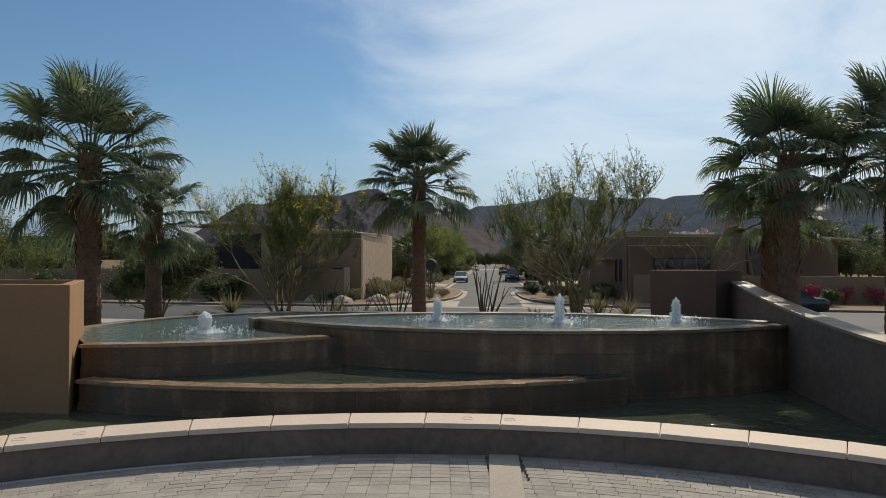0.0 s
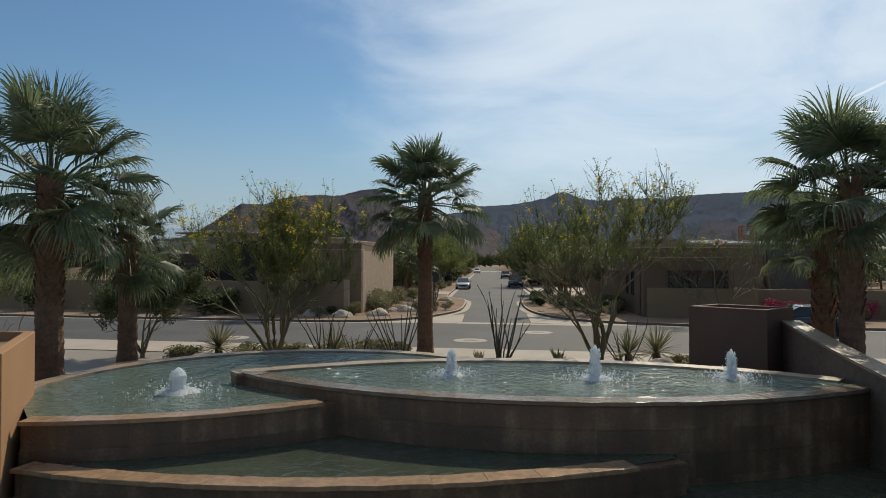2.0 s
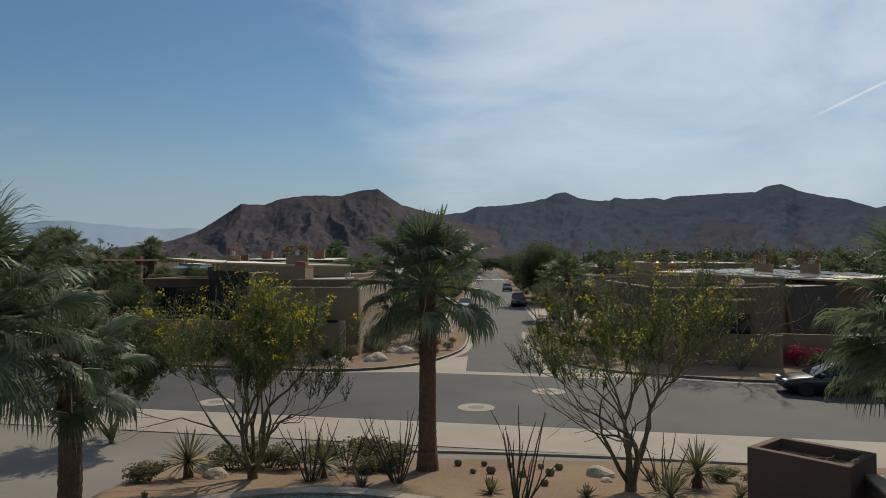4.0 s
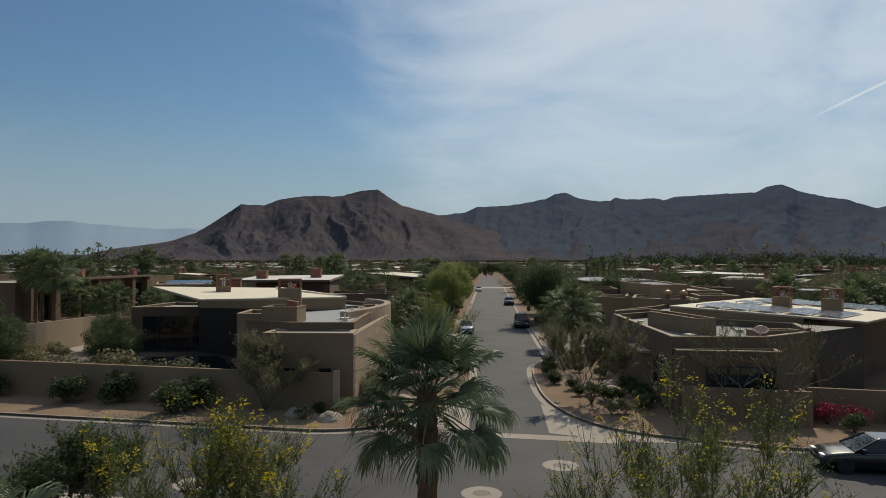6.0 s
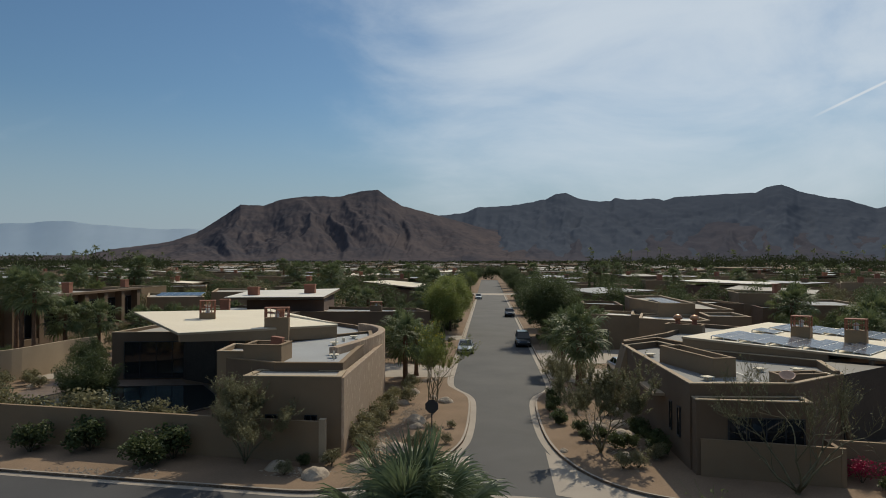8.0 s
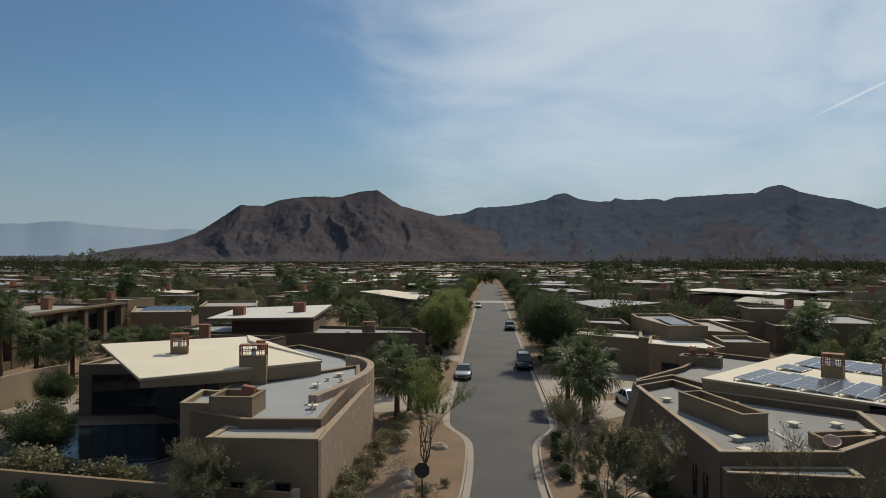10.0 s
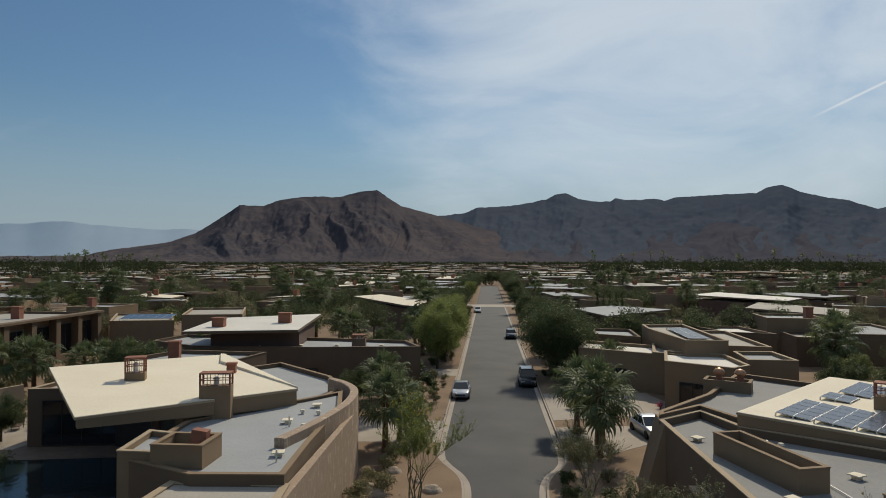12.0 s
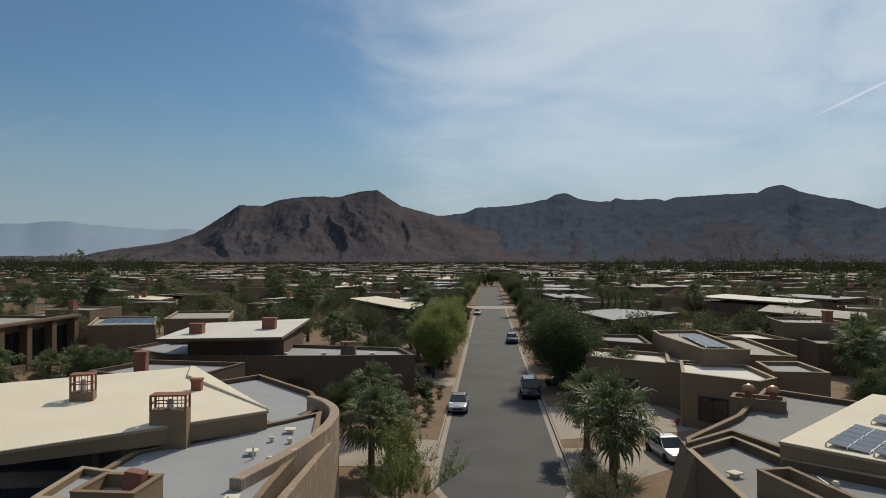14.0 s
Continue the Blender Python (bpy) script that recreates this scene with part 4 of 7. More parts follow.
def frond_poses(n, scale, rng, low=-62.0, lean=0.0):
    out = []
    for i in range(n):
        s = i / (n - 1)
        el = 82 - (82 - low) * s ** 0.9 + rng.uniform(-7, 7)
        az = i * 137.5 + rng.uniform(-16, 16)
        k = min(range(7), key=lambda q: abs(FROND_RISE[q] - el))
        m = (Matrix.Rotation(radians(az), 4, "Z") @ Matrix.Translation((0.06 * scale, 0, -0.35 * s * scale)) @ Matrix.Rotation(radians(-el), 4, "Y")
             @ Matrix.Rotation(radians(rng.uniform(-22, 22)), 4, "X") @ Matrix.Scale(scale * rng.uniform(0.85, 1.12) * (0.84 + 0.16 * min(1.0, s * 2.5)), 4))
        out.append((k, m))
    return out


def palm_trunk(g, h, r0, r1, boots=0.45, rng=random):
    """A tapered trunk with ring scars, and old leaf bases over its upper part."""
    n, k = 14, max(8, int(h / 0.10))
    vs, fs = [], []
    for i in range(k + 1):
        s = i / k
        r = r0 + (r1 - r0) * s ** 0.7 + 0.09 * max(0, 1 - s * 6) + (0.014 if i % 2 else 0.0)
        for j in range(n):
            a = 2 * math.pi * j / n
            rr = r * (1 + 0.06 * noise.noise((math.cos(a) * 2, math.sin(a) * 2, s * h * 2.5)))
            vs.append((rr * math.cos(a), rr * math.sin(a), -0.25 + s * (h + 0.25)))
    for i in range(k):
        for j in range(n):
            fs.append((i * n + j, i * n + (j + 1) % n, (i + 1) * n + (j + 1) % n, (i + 1) * n + j))
    put(g, vs, fs + [tuple(range(k * n, (k + 1) * n))])
    z, row = h * (1 - boots), 0
    while z < h - 0.05:
        m = 8
        for j in range(m):
            a = 2 * math.pi * (j + 0.5 * (row % 2)) / m + rng.uniform(-0.1, 0.1)
            r = r0 + (r1 - r0) * (z / h) ** 0.7
            u, w = Vector((math.cos(a), math.sin(a), 0)), Vector((-math.sin(a), math.cos(a), 0))
            b = u * (r - 0.03) + Vector((0, 0, z))
            L = rng.uniform(0.16, 0.28)
            put(g, [b + w * 0.085, b - w * 0.085, b + u * 0.075 + w * 0.05 + Vector((0, 0, L)), b + u * 0.075 - w * 0.05 + Vector((0, 0, L)), b + u * 0.03 + Vector((0, 0, L * 0.9))],
                [(0, 1, 3, 2), (2, 3, 4), (0, 2, 4), (1, 4, 3)])
        z += 0.15
        row += 1


def near_palm(x, y, z, h, r0, r1, n, scale, label, seed, boots=0.45, low=-62):
    rng = random.Random(seed)
    root = thing("palm_tree", label, "palm tree", "fan palms round the fountain", pose(x, y, z, 0, 0, rng.uniform(0, 360)))
    g = ([], [])
    palm_trunk(g, h, r0, r1, boots, rng)
    part("trunk", g, TRUNK, root, "rough brown trunk with old leaf bases")
    for k, m in frond_poses(n, scale, rng, low):
        ob = part("frond", FRONDS[k], FROND, root)
        ob.matrix_basis = Matrix.Translation((0, 0, h - 0.05)) @ m
    for i in range(6):
        m = Matrix.Rotation(radians(i * 137 + 40), 4, "Z") @ Matrix.Translation((0.12, 0, -0.5)) @ Matrix.Rotation(radians(74), 4, "Y") @ Matrix.Scale(scale * 0.8, 4)
        ob = part("dry_frond", FRONDS_DRY[0], FROND_DRY, root, "withered brown hanging frond")
        ob.matrix_basis = Matrix.Translation((0, 0, h - 0.05)) @ m
    return root


def mesh_arrays(me):
    v = np.empty(len(me.vertices) * 3)
    me.vertices.foreach_get("co", v)
    return v.reshape(-1, 3), [tuple(p.vertices) for p in me.polygons]


FAR_FRONDS = [frond_data(30 + i, e, 1.0, 17, wide=0.085, hang=0.9) for i, e in enumerate(FROND_RISE)]


def palm_kind(seed, h, n, scale):
    """A palm for the middle distance: trunk and one crown mesh, to be copied."""
    rng = random.Random(seed)
    root = thing("palm_tree", "fan palm with a green crown among the houses", "palm tree", "fan palms among the houses")
    g = ([], [])
    palm_trunk(g, h, 0.26, 0.17, 0.3, rng)
    part("trunk", g, TRUNK, root)
    g = ([], [])
    for k, m in frond_poses(n, scale, rng, -50):
        v, f = mesh_arrays(FAR_FRONDS[k])
        put(g, [m @ Vector(p) + Vector((0, 0, h - 0.05)) for p in v], f)
    part("crown", g, FROND_FAR, root)
    return root


def leaf_cloud(g, centre, radius, n, size, rng, flat=0.8, squash=(1, 1, 1)):
    for _ in range(n):
        d = Vector((rng.gauss(0, 1), rng.gauss(0, 1), rng.gauss(0, 1))).normalized() * radius * rng.random() ** 0.45
        c = Vector(centre) + Vector((d.x * squash[0], d.y * squash[1], d.z * squash[2]))
        u = Vector((rng.gauss(0, 1), rng.gauss(0, 1), rng.gauss(0, 0.6))).normalized()
        w = u.cross(Vector((rng.gauss(0, 1), rng.gauss(0, 1), rng.gauss(0, 1)))).normalized()
        s = size * rng.uniform(0.6, 1.4)
        put(g, [c - u * s, c + w * s * 0.5, c + u * s, c - w * s * 0.5], [(0, 1, 2, 3)])


def branch(g, tips, p, d, length, r, depth, rng, bend=0.25, up=0.25, n=5, split=(2, 3), fork=0.75, keep=(0.6, 0.85)):
    """A crooked limb that forks; the ends are gathered in tips."""
    pts, rad = [Vector(p)], [r]
    steps = 4
    for i in range(steps):
        d = (d + Vector((rng.gauss(0, bend), rng.gauss(0, bend), rng.gauss(0, bend) + up * 0.35)) * 0.5).normalized()
        pts.append(pts[-1] + d * length / steps)
        rad.append(r * (1 - 0.45 * (i + 1) / steps))
    tube(g, pts, rad, n if depth > 1 else 4)
    if depth <= 1:
        tips.append((pts[2], d, length)), tips.append((pts[-1], d, length))
    if depth == 0:
        return
    for k in range(rng.randint(*split)):
        q = pts[-1] if k == 0 else pts[rng.randint(2, 4)]
        a = Vector((rng.gauss(0, 1), rng.gauss(0, 1), rng.gauss(0, 0.6))).normalized()
        nd = (d + a * fork).normalized()
        branch(g, tips, q, nd, length * rng.uniform(*keep), rad[-1] * 0.85, depth - 1, rng, bend, up, n, split, fork, keep)


def palo_verde(x, y, z, label, seed, spread=0.62, first=1.35, stems=6, depth=3, leaves=9, flowers=7, r=0.055, turn=0.0, name="palo_verde_tree", mats=None, size=0.035, bare=0.5, vase=False):
    rng = random.Random(seed)
    root = thing(name, label, "tree", "", pose(x, y, z, 0, 0, turn))
    g, tips = ([], []), []
    tube(g, [(0, 0, -0.3), (0, 0, 0.1), (0, 0.01, 0.28)], [r * 1.9, r * 1.7, r * 1.3], 8)
    for i in range(stems):
        a = 2 * math.pi * (i + rng.uniform(-0.25, 0.25)) / stems
        d = Vector((math.cos(a) * spread, math.sin(a) * spread, 1.0)).normalized()
        branch(g, tips, Vector((math.cos(a) * 0.06, math.sin(a) * 0.06, 0.12)), d, first * rng.uniform(0.8, 1.2), r * rng.uniform(0.75, 1.15), depth, rng, 0.34, 0.4, fork=0.52 if vase else 0.75, keep=(0.70, 0.92) if vase else (0.6, 0.85))
    part("trunk", g, BARK_PALE, root, "crooked greenish-brown stems", smooth=True)
    lg, fg = ([], []), ([], [])
    top = max(p.z for p, d, L in tips)
    for p, d, L in tips:
        if p.z < top * bare:
            continue
        # fine upright twigs set with small leaves, and flower heads on some
        for _ in range(7 if vase else 4):
            e = p + (d * 0.5 + Vector((rng.gauss(0, 0.5), rng.gauss(0, 0.5), rng.uniform(0.5, 1.5)))) * rng.uniform(0.25, 0.6)
            mid = (p + e) / 2 + Vector((rng.gauss(0, 0.05), rng.gauss(0, 0.05), 0))
            tube(lg, [p, mid, e], [0.008, 0.006, 0.003], 3)
            full = rng.random()
            for k in range(int(leaves * full)):
                s = rng.random() ** 0.7
                q = (p.lerp(mid, s * 2) if s < 0.5 else mid.lerp(e, s * 2 - 1))
                leaf_cloud(lg, q, 0.10, 2, size, rng)
            if flowers and rng.random() < (0.30 if vase else 0.25) * (p.z / top - bare):
                leaf_cloud(fg, e, 0.13, flowers, size * 1.1, rng)
                leaf_cloud(fg, mid, 0.11, flowers // 2, size * 1.1, rng)
    mats = mats or (LEAF_PALE, FLOWER)
    part("foliage", lg, mats[0], root, "sparse small pale green leaves")
    if flowers:
        part("blossom", fg, mats[1], root, "yellow blossom")
    return root


def leafy_tree(seed, h, w, mat, label, trunk_h=None, clumps=70, per=70, size=0.10, name="shade_tree", skirt=0.25):
    rng = random.Random(seed)
    root = thing(name, label, "tree", "street trees")
    g, tips = ([], []), []
    th = trunk_h or h * 0.3
    tube(g, [(0, 0, -0.3), (0.02, 0, th * 0.5), (0.0, 0.03, th)], [0.17, 0.13, 0.11], 8)
    for i in range(6):
        a = i * 1.05 + rng.uniform(-0.3, 0.3)
        branch(g, tips, (0, 0, th * 0.85), Vector((math.cos(a) * 0.8, math.sin(a) * 0.8, 0.9)).normalized(), w * 0.32, 0.07, 1, rng, 0.2, 0.2, 5, (2, 2))
    part("trunk", g, BARK, root, smooth=True)
    g = ([], [])
    for i in range(clumps):
        d = Vector((rng.gauss(0, 1), rng.gauss(0, 1), rng.gauss(0, 1))).normalized()
        k = rng.uniform(0.45, 1.0)
        c = Vector((d.x * w / 2 * k, d.y * w / 2 * k, th * 0.7 + (h - th * 0.7) * (0.5 + 0.46 * d.z * k)))
        c += Vector((rng.gauss(0, 0.12), rng.gauss(0, 0.12), rng.gauss(0, 0.12))) * w * 0.3
        leaf_cloud(g, c, w * rng.uniform(0.10, 0.17), per, size, rng)
    part("crown", g, mat, root)
    return root


def shrub_kind(seed, w, h, mat, label, n=420, size=0.06, name="shrub"):
    rng = random.Random(seed)
    root = thing(name, label, "shrub", "shrubs in the front gardens")
    g = ([], [])
    for i in range(5):
        a = i * 1.3
        tube(g, [(0, 0, -0.05), (math.cos(a) * w * 0.2, math.sin(a) * w * 0.2, h * 0.4)], [0.02, 0.01], 4)
    part("woody_base", g, BARK, root)
    g = ([], [])
    for i in range(12):
        a, r = rng.uniform(0, 6.28), w * 0.33 * rng.random() ** 0.5
        leaf_cloud(g, (math.cos(a) * r, math.sin(a) * r, h * rng.uniform(0.28, 0.72)), w * 0.24, n // 12, size, rng, squash=(1, 1, min(1.3, h / w)))
    part("foliage", g, mat, root)
    return root


def rosette(seed, n, length, width, mat, label, name="agave", lift=(20, 85), trunk=0.0):
    rng = random.Random(seed)
    root = thing(name, label, "succulent", "desert plants in the bed")
    if trunk:
        g = ([], [])
        tube(g, [(0, 0, -0.1), (0, 0, trunk)], [0.09, 0.07], 8)
        part("trunk", g, TRUNK, root)
    g = ([], [])
    for i in range(n):
        a, el = i * 2.4, radians(rng.uniform(*lift))
        u = Vector((math.cos(a) * math.cos(el), math.sin(a) * math.cos(el), math.sin(el)))
        w = Vector((-math.sin(a), math.cos(a), 0))
        L = length * rng.uniform(0.8, 1.1)
        b = Vector((0, 0, trunk))
        sag = Vector((0, 0, -0.12 * L * math.cos(el)))
        k = u.cross(w) * width * 0.22
        put(g, [b + w * width * 0.4, b - w * width * 0.4, b + u * L * 0.45 + w * width * 0.5, b + u * L * 0.45 - w * width * 0.5, b + u * L * 0.45 - k, b + u * L + sag],
            [(0, 4, 2), (0, 1, 4), (1, 3, 4), (2, 4, 5), (4, 3, 5)])
    part("leaves", g, mat, root)
    return root


def ocotillo(seed, n, h, label):
    rng = random.Random(seed)
    root = thing("ocotillo", label, "desert shrub", "ocotillos behind the pool")
    for i in range(n):
        g = ([], [])
        a, lean = i * 2.4 + rng.uniform(-0.3, 0.3), rng.uniform(0.12, 0.70)
        L = h * rng.uniform(0.6, 1.1)
        pts = [Vector((math.cos(a) * 0.08, math.sin(a) * 0.08, -0.05))]
        d = Vector((math.cos(a) * lean, math.sin(a) * lean, 1)).normalized()
        for k in range(6):
            d = (d + Vector((rng.gauss(0, 0.10), rng.gauss(0, 0.10), 0.06))).normalized()
            pts.append(pts[-1] + d * L / 6)
        tube(g, pts, [0.022, 0.02, 0.018, 0.016, 0.014, 0.011, 0.006], 5)
        for k in range(40):
            s = rng.uniform(0.3, 5.9)
            q = pts[int(s)].lerp(pts[int(s) + 1], s - int(s))
            e = q + Vector((rng.gauss(0, 0.03), rng.gauss(0, 0.03), rng.gauss(0.01, 0.02)))
            put(g, [q + Vector((0, 0, 0.006)), q - Vector((0, 0, 0.006)), e], [(0, 1, 2)])
        part("wand", g, BARK, root)
    return root


def boulder(seed, label="rounded tan desert boulder half sunk in the sand"):
    rng = random.Random(seed)
    bm = bmesh.new()
    bmesh.ops.create_icosphere(bm, subdivisions=3, radius=0.5)
    for v in bm.verts:
        c = v.co
        k = 1 + 0.30 * noise.noise(c * 1.6 + Vector((seed, 0, 0))) + 0.12 * noise.noise(c * 4 + Vector((0, seed, 0)))
        v.co = Vector((c.x * k, c.y * k * 0.8, c.z * k * 0.62))
    me = bpy.data.meshes.new("boulder")
    bm.to_mesh(me)
    bm.free()
    me.materials.append(ROCK)
    ob = new("boulder", me)
    return tagged(ob, label, "rock", "boulders in the gardens")


def barrel(seed):
    g = ([], [])
    prof = [(0.05, -0.03), (0.10, 0.02), (0.125, 0.09), (0.115, 0.16), (0.07, 0.215), (0.02, 0.225)]
    n = 24
    vs = [((r * (1 + (0.10 if j % 2 else -0.06))) * math.cos(6.2832 * j / n), (r * (1 + (0.10 if j % 2 else -0.06))) * math.sin(6.2832 * j / n), z) for r, z in prof for j in range(n)]
    put(g, vs, [(i * n + j, i * n + (j + 1) % n, (i + 1) * n + (j + 1) % n, (i + 1) * n + j) for i in range(len(prof) - 1) for j in range(n)] + [tuple(range(5 * n, 6 * n))])
    ob = part("barrel_cactus", g, LEAF_GREY)
    return tagged(ob, "small ribbed barrel cactus in the sand", "cactus", "barrel cacti in the bed")


def scatter(kind, places, rng, lo=0.8, hi=1.2, z=None):
    """The first place takes the thing itself, the others its copies."""
    for i, p in enumerate(places):
        s = rng.uniform(lo, hi) * (p[2] if len(p) > 2 else 1.0)
        zz = z(p[0], p[1]) if z else PAD
        m = pose(p[0], p[1], zz, 0, 0, rng.uniform(0, 360)) @ Matrix.Scale(s, 4)
        if i == 0:
            last = (kind, m)
        else:
            ob = copy_thing(kind, m)
            ob.scale = (s, s, s)
    if places:
        kind.matrix_basis = last[1]


def build_fountain_plants():
    rng = random.Random(5)
    near_palm(-9.3, 15.0, 1.2, 4.3, 0.27, 0.23, 40, 1.22, "tall fan palm with a dense drooping crown beside the round pool", 11, 0.62, -42)
    near_palm(-8.82, 17.1, 1.3, 3.1, 0.22, 0.19, 24, 0.86, "short fan palm with a loose crown beside the round pool", 12, 0.5, -50)
    near_palm(-2.4, 23.0, 0.48, 5.4, 0.27, 0.2, 46, 1.10, "fan palm with a rounded crown behind the pools", 13, 0.42, -46)
    near_palm(7.05, 16.3, 0.9, 4.5, 0.25, 0.21, 34, 1.14, "tall fan palm with pale leaf bases behind the wing wall", 14, 0.62, -30)
    near_palm(7.6, 18.6, 0.7, 3.7, 0.27, 0.22, 24, 0.85, "shorter fan palm with hanging fronds behind the wing wall", 15, 0.6, -30)
    near_palm(9.7, 16.6, 0.7, 5.1, 0.29, 0.24, 42, 1.2, "tall fan palm at the side of the entrance", 16, 0.5, -36)
    palo_verde(-6.6, 21.0, 0.93, "many-stemmed palo verde with yellow blossom behind the round pool", 21, 0.74, 1.66, 7, 3, 11, 14, 0.075, 0, size=0.028, bare=0.48, vase=True)
    palo_verde(2.6, 20.6, 0.95, "many-stemmed palo verde with thin crown behind the lens pool", 24, 0.46, 1.64, 7, 3, 12, 13, 0.08, 40, size=0.028, bare=0.50, vase=True)
    for k, (x, y, n, h) in enumerate(((-0.1, 18.3, 14, 2.0), (-2.95, 20.9, 12, 1.9), (-5.1, 20.9, 9, 1.8), (3.3, 20.6, 8, 1.6), (-4.5, 22.6, 7, 1.5))):
        ob = ocotillo(30 + k, n, h, "ocotillo with bare thorny grey wands in the sandy bed")
        ob.matrix_basis = pose(x, y, bed_height(x, y), 0, 0, k * 50)
    yucca = rosette(41, 80, 0.60, 0.035, LEAF_GREY, "spiky grey-green yucca on a short trunk in the sandy bed", "yucca", (-15, 85), 0.26)
    scatter(yucca, [(-8.2, 20.9, 1.5), (4.3, 21.2, 1.4), (2.95, 18.4, 1.1), (-4.9, 21.4, 1.4)], rng, 0.95, 1.1, bed_height)
    agave = rosette(42, 26, 0.42, 0.08, LEAF_GREY, "low spiky agave rosette in the sandy bed", "agave", (5, 80))
    scatter(agave, [(1.2, 17.6), (-0.68, 19.8), (-9.9, 17.6, 1.2), (-7.75, 17.9, 0.6), (-3.65, 19.9, 1.2), (1.45, 19.7, 0.9), (3.4, 22.1, 0.8), (4.9, 20.0, 0.9)], rng, 0.9, 1.15, bed_height)
    cactus = barrel(1)
    scatter(cactus, [(-1.6, 23.9), (-1.14, 22.65), (-0.85, 24.0), (-0.66, 22.7), (-0.1, 23.8), (0.15, 22.2), (0.75, 23.7), (1.24, 23.55), (0.9, 22.55), (0.63, 21.0), (3.0, 22.9), (5.2, 22.6)], rng, 0.6, 0.95, bed_height)
    grass = shrub_kind(43, 1.1, 0.6, LEAF_GREY, "low tufted olive shrub in the sandy bed", 1500, 0.04, "low_shrub")
    scatter(grass, [(-9.0, 20.4, 1.1), (-7.7, 22.3, 1.2), (-6.8, 22.9, 1.3), (-6.0, 22.6, 1.2), (-5.4, 22.9, 1.2), (-4.3, 23.3, 1.4), (-3.5, 23.1, 1.3), (-4.0, 22.4), (5.3, 22.3, 0.8), (5.6, 21.0, 0.8), (6.6, 20.5)], rng, 0.9, 1.1, bed_height)
    rock = boulder(3)
    scatter(rock, [(-8.2, 22.1, 0.9), (-5.05, 22.0, 0.8), (2.2, 22.6, 0.85), (2.25, 21.7, 0.35), (3.45, 17.1, 0.8), (-7.6, 21.2, 0.7), (5.9, 19.6, 0.5)], rng, 0.9, 1.1, bed_height)
# ---- houses ----


def volume(root, poly, z0, top, wall=STUCCO, deck=ROOF_GREY, drop=0.3, th=0.22, cap=None, name="wall"):
    """A flat-roofed block: walls that end in a parapet, a deck behind it and a coping."""
    g = ([], [])
    inner, n = inset(poly, th), len(poly)
    vs = [(*p, z0) for p in poly] + [(*p, top) for p in poly] + [(*p, top) for p in inner] + [(*p, top - drop - 0.05) for p in inner]
    fs = []
    for i in range(n):
        j = (i + 1) % n
        fs += [(i, j, n + j, n + i), (n + i, n + j, 2 * n + j, 2 * n + i), (2 * n + i, 2 * n + j, 3 * n + j, 3 * n + i)]
    put(g, vs, fs)
    part(name, g, wall, root)
    g = ([], [])
    prism(g, inset(poly, th - 0.01), top - drop - 0.2, top - drop)
    part("roof_deck", g, deck, root, "gravelled flat roof deck")
    g = ([], [])
    out = inset(poly, -0.025)
    inn = inset(poly, th + 0.02)
    frame_ring(g, out, inn, top + 0.002, top + 0.055)
    part("coping", g, cap or wall, root)


def slab_roof(root, pts, th=0.30, mat=ROOF_CREAM, edge=STUCCO, name="roof"):
    """A tilted roof plate over four corners (x, y, z)."""
    poly = [p[:2] for p in pts]
    g = ([], [])
    prism(g, poly, [p[2] - th for p in pts], [p[2] - 0.03 for p in pts])
    part("fascia", g, edge, root)
    g = ([], [])
    prism(g, inset(poly, 0.03), [p[2] - 0.028 for p in pts], [p[2] for p in pts])
    part(name, g, mat, root)


def chimney(root, x, y, z0, top, w, d, turn, mat=STUCCO, lattice=True, cap_h=0.7):
    m = pose(x, y, 0, 0, 0, turn)
    g = ([], [])
    box(g, -w / 2, w / 2, -d / 2, d / 2, z0, top - cap_h, m)
    ob = part("chimney", g, mat, root, bevel=0.02)
    t = 0.10
    g = ([], [])
    if not lattice:
        box(g, -w / 2 - 0.05, w / 2 + 0.05, -d / 2 - 0.05, d / 2 + 0.05, top - cap_h + 0.003, top, m)
        part("cap_slab", g, BRICK_RED, ob, "red-brown chimney cap")
        return
    box(g, -w / 2, w / 2, -d / 2, d / 2, top - 0.08, top, m)
    part("cap_slab", g, BRICK_RED, ob, "thin red-brown cap plate")
    lo, hi = top - cap_h, top - 0.083
    bars = [(sx * (w / 2 - t / 2), sy * (d / 2 - t / 2), t, t, lo, hi, "cap_post") for sx in (-1, 1) for sy in (-1, 1)]
    for e in (-1, 1):
        bars += [(-w / 2 + w * k / 4, e * (d / 2 - 0.05), 0.035, 0.035, lo, hi, "cap_bar") for k in (1, 2, 3)]
        bars.append((0, e * (d / 2 - 0.05), w - 2 * t, 0.03, lo + cap_h * 0.42, lo + cap_h * 0.48, "cap_bar"))
        bars.append((e * (w / 2 - 0.05), 0, 0.03, d - 2 * t, lo + cap_h * 0.42, lo + cap_h * 0.48, "cap_bar"))
    for cx, cy, bw, bd, z0, z1, name in bars:
        g = ([], [])
        box(g, cx - bw / 2, cx + bw / 2, cy - bd / 2, cy + bd / 2, z0, z1, m)
        part(name, g, BRICK_RED, ob)
    g = ([], [])
    lathe(g, [(0.16, lo - 0.05), (0.16, top - cap_h * 0.55), (0.22, top - cap_h * 0.5), (0.05, top - cap_h * 0.35)], 10, (x, y, 0))
    part("flue", g, METAL, ob, "pale metal flue")


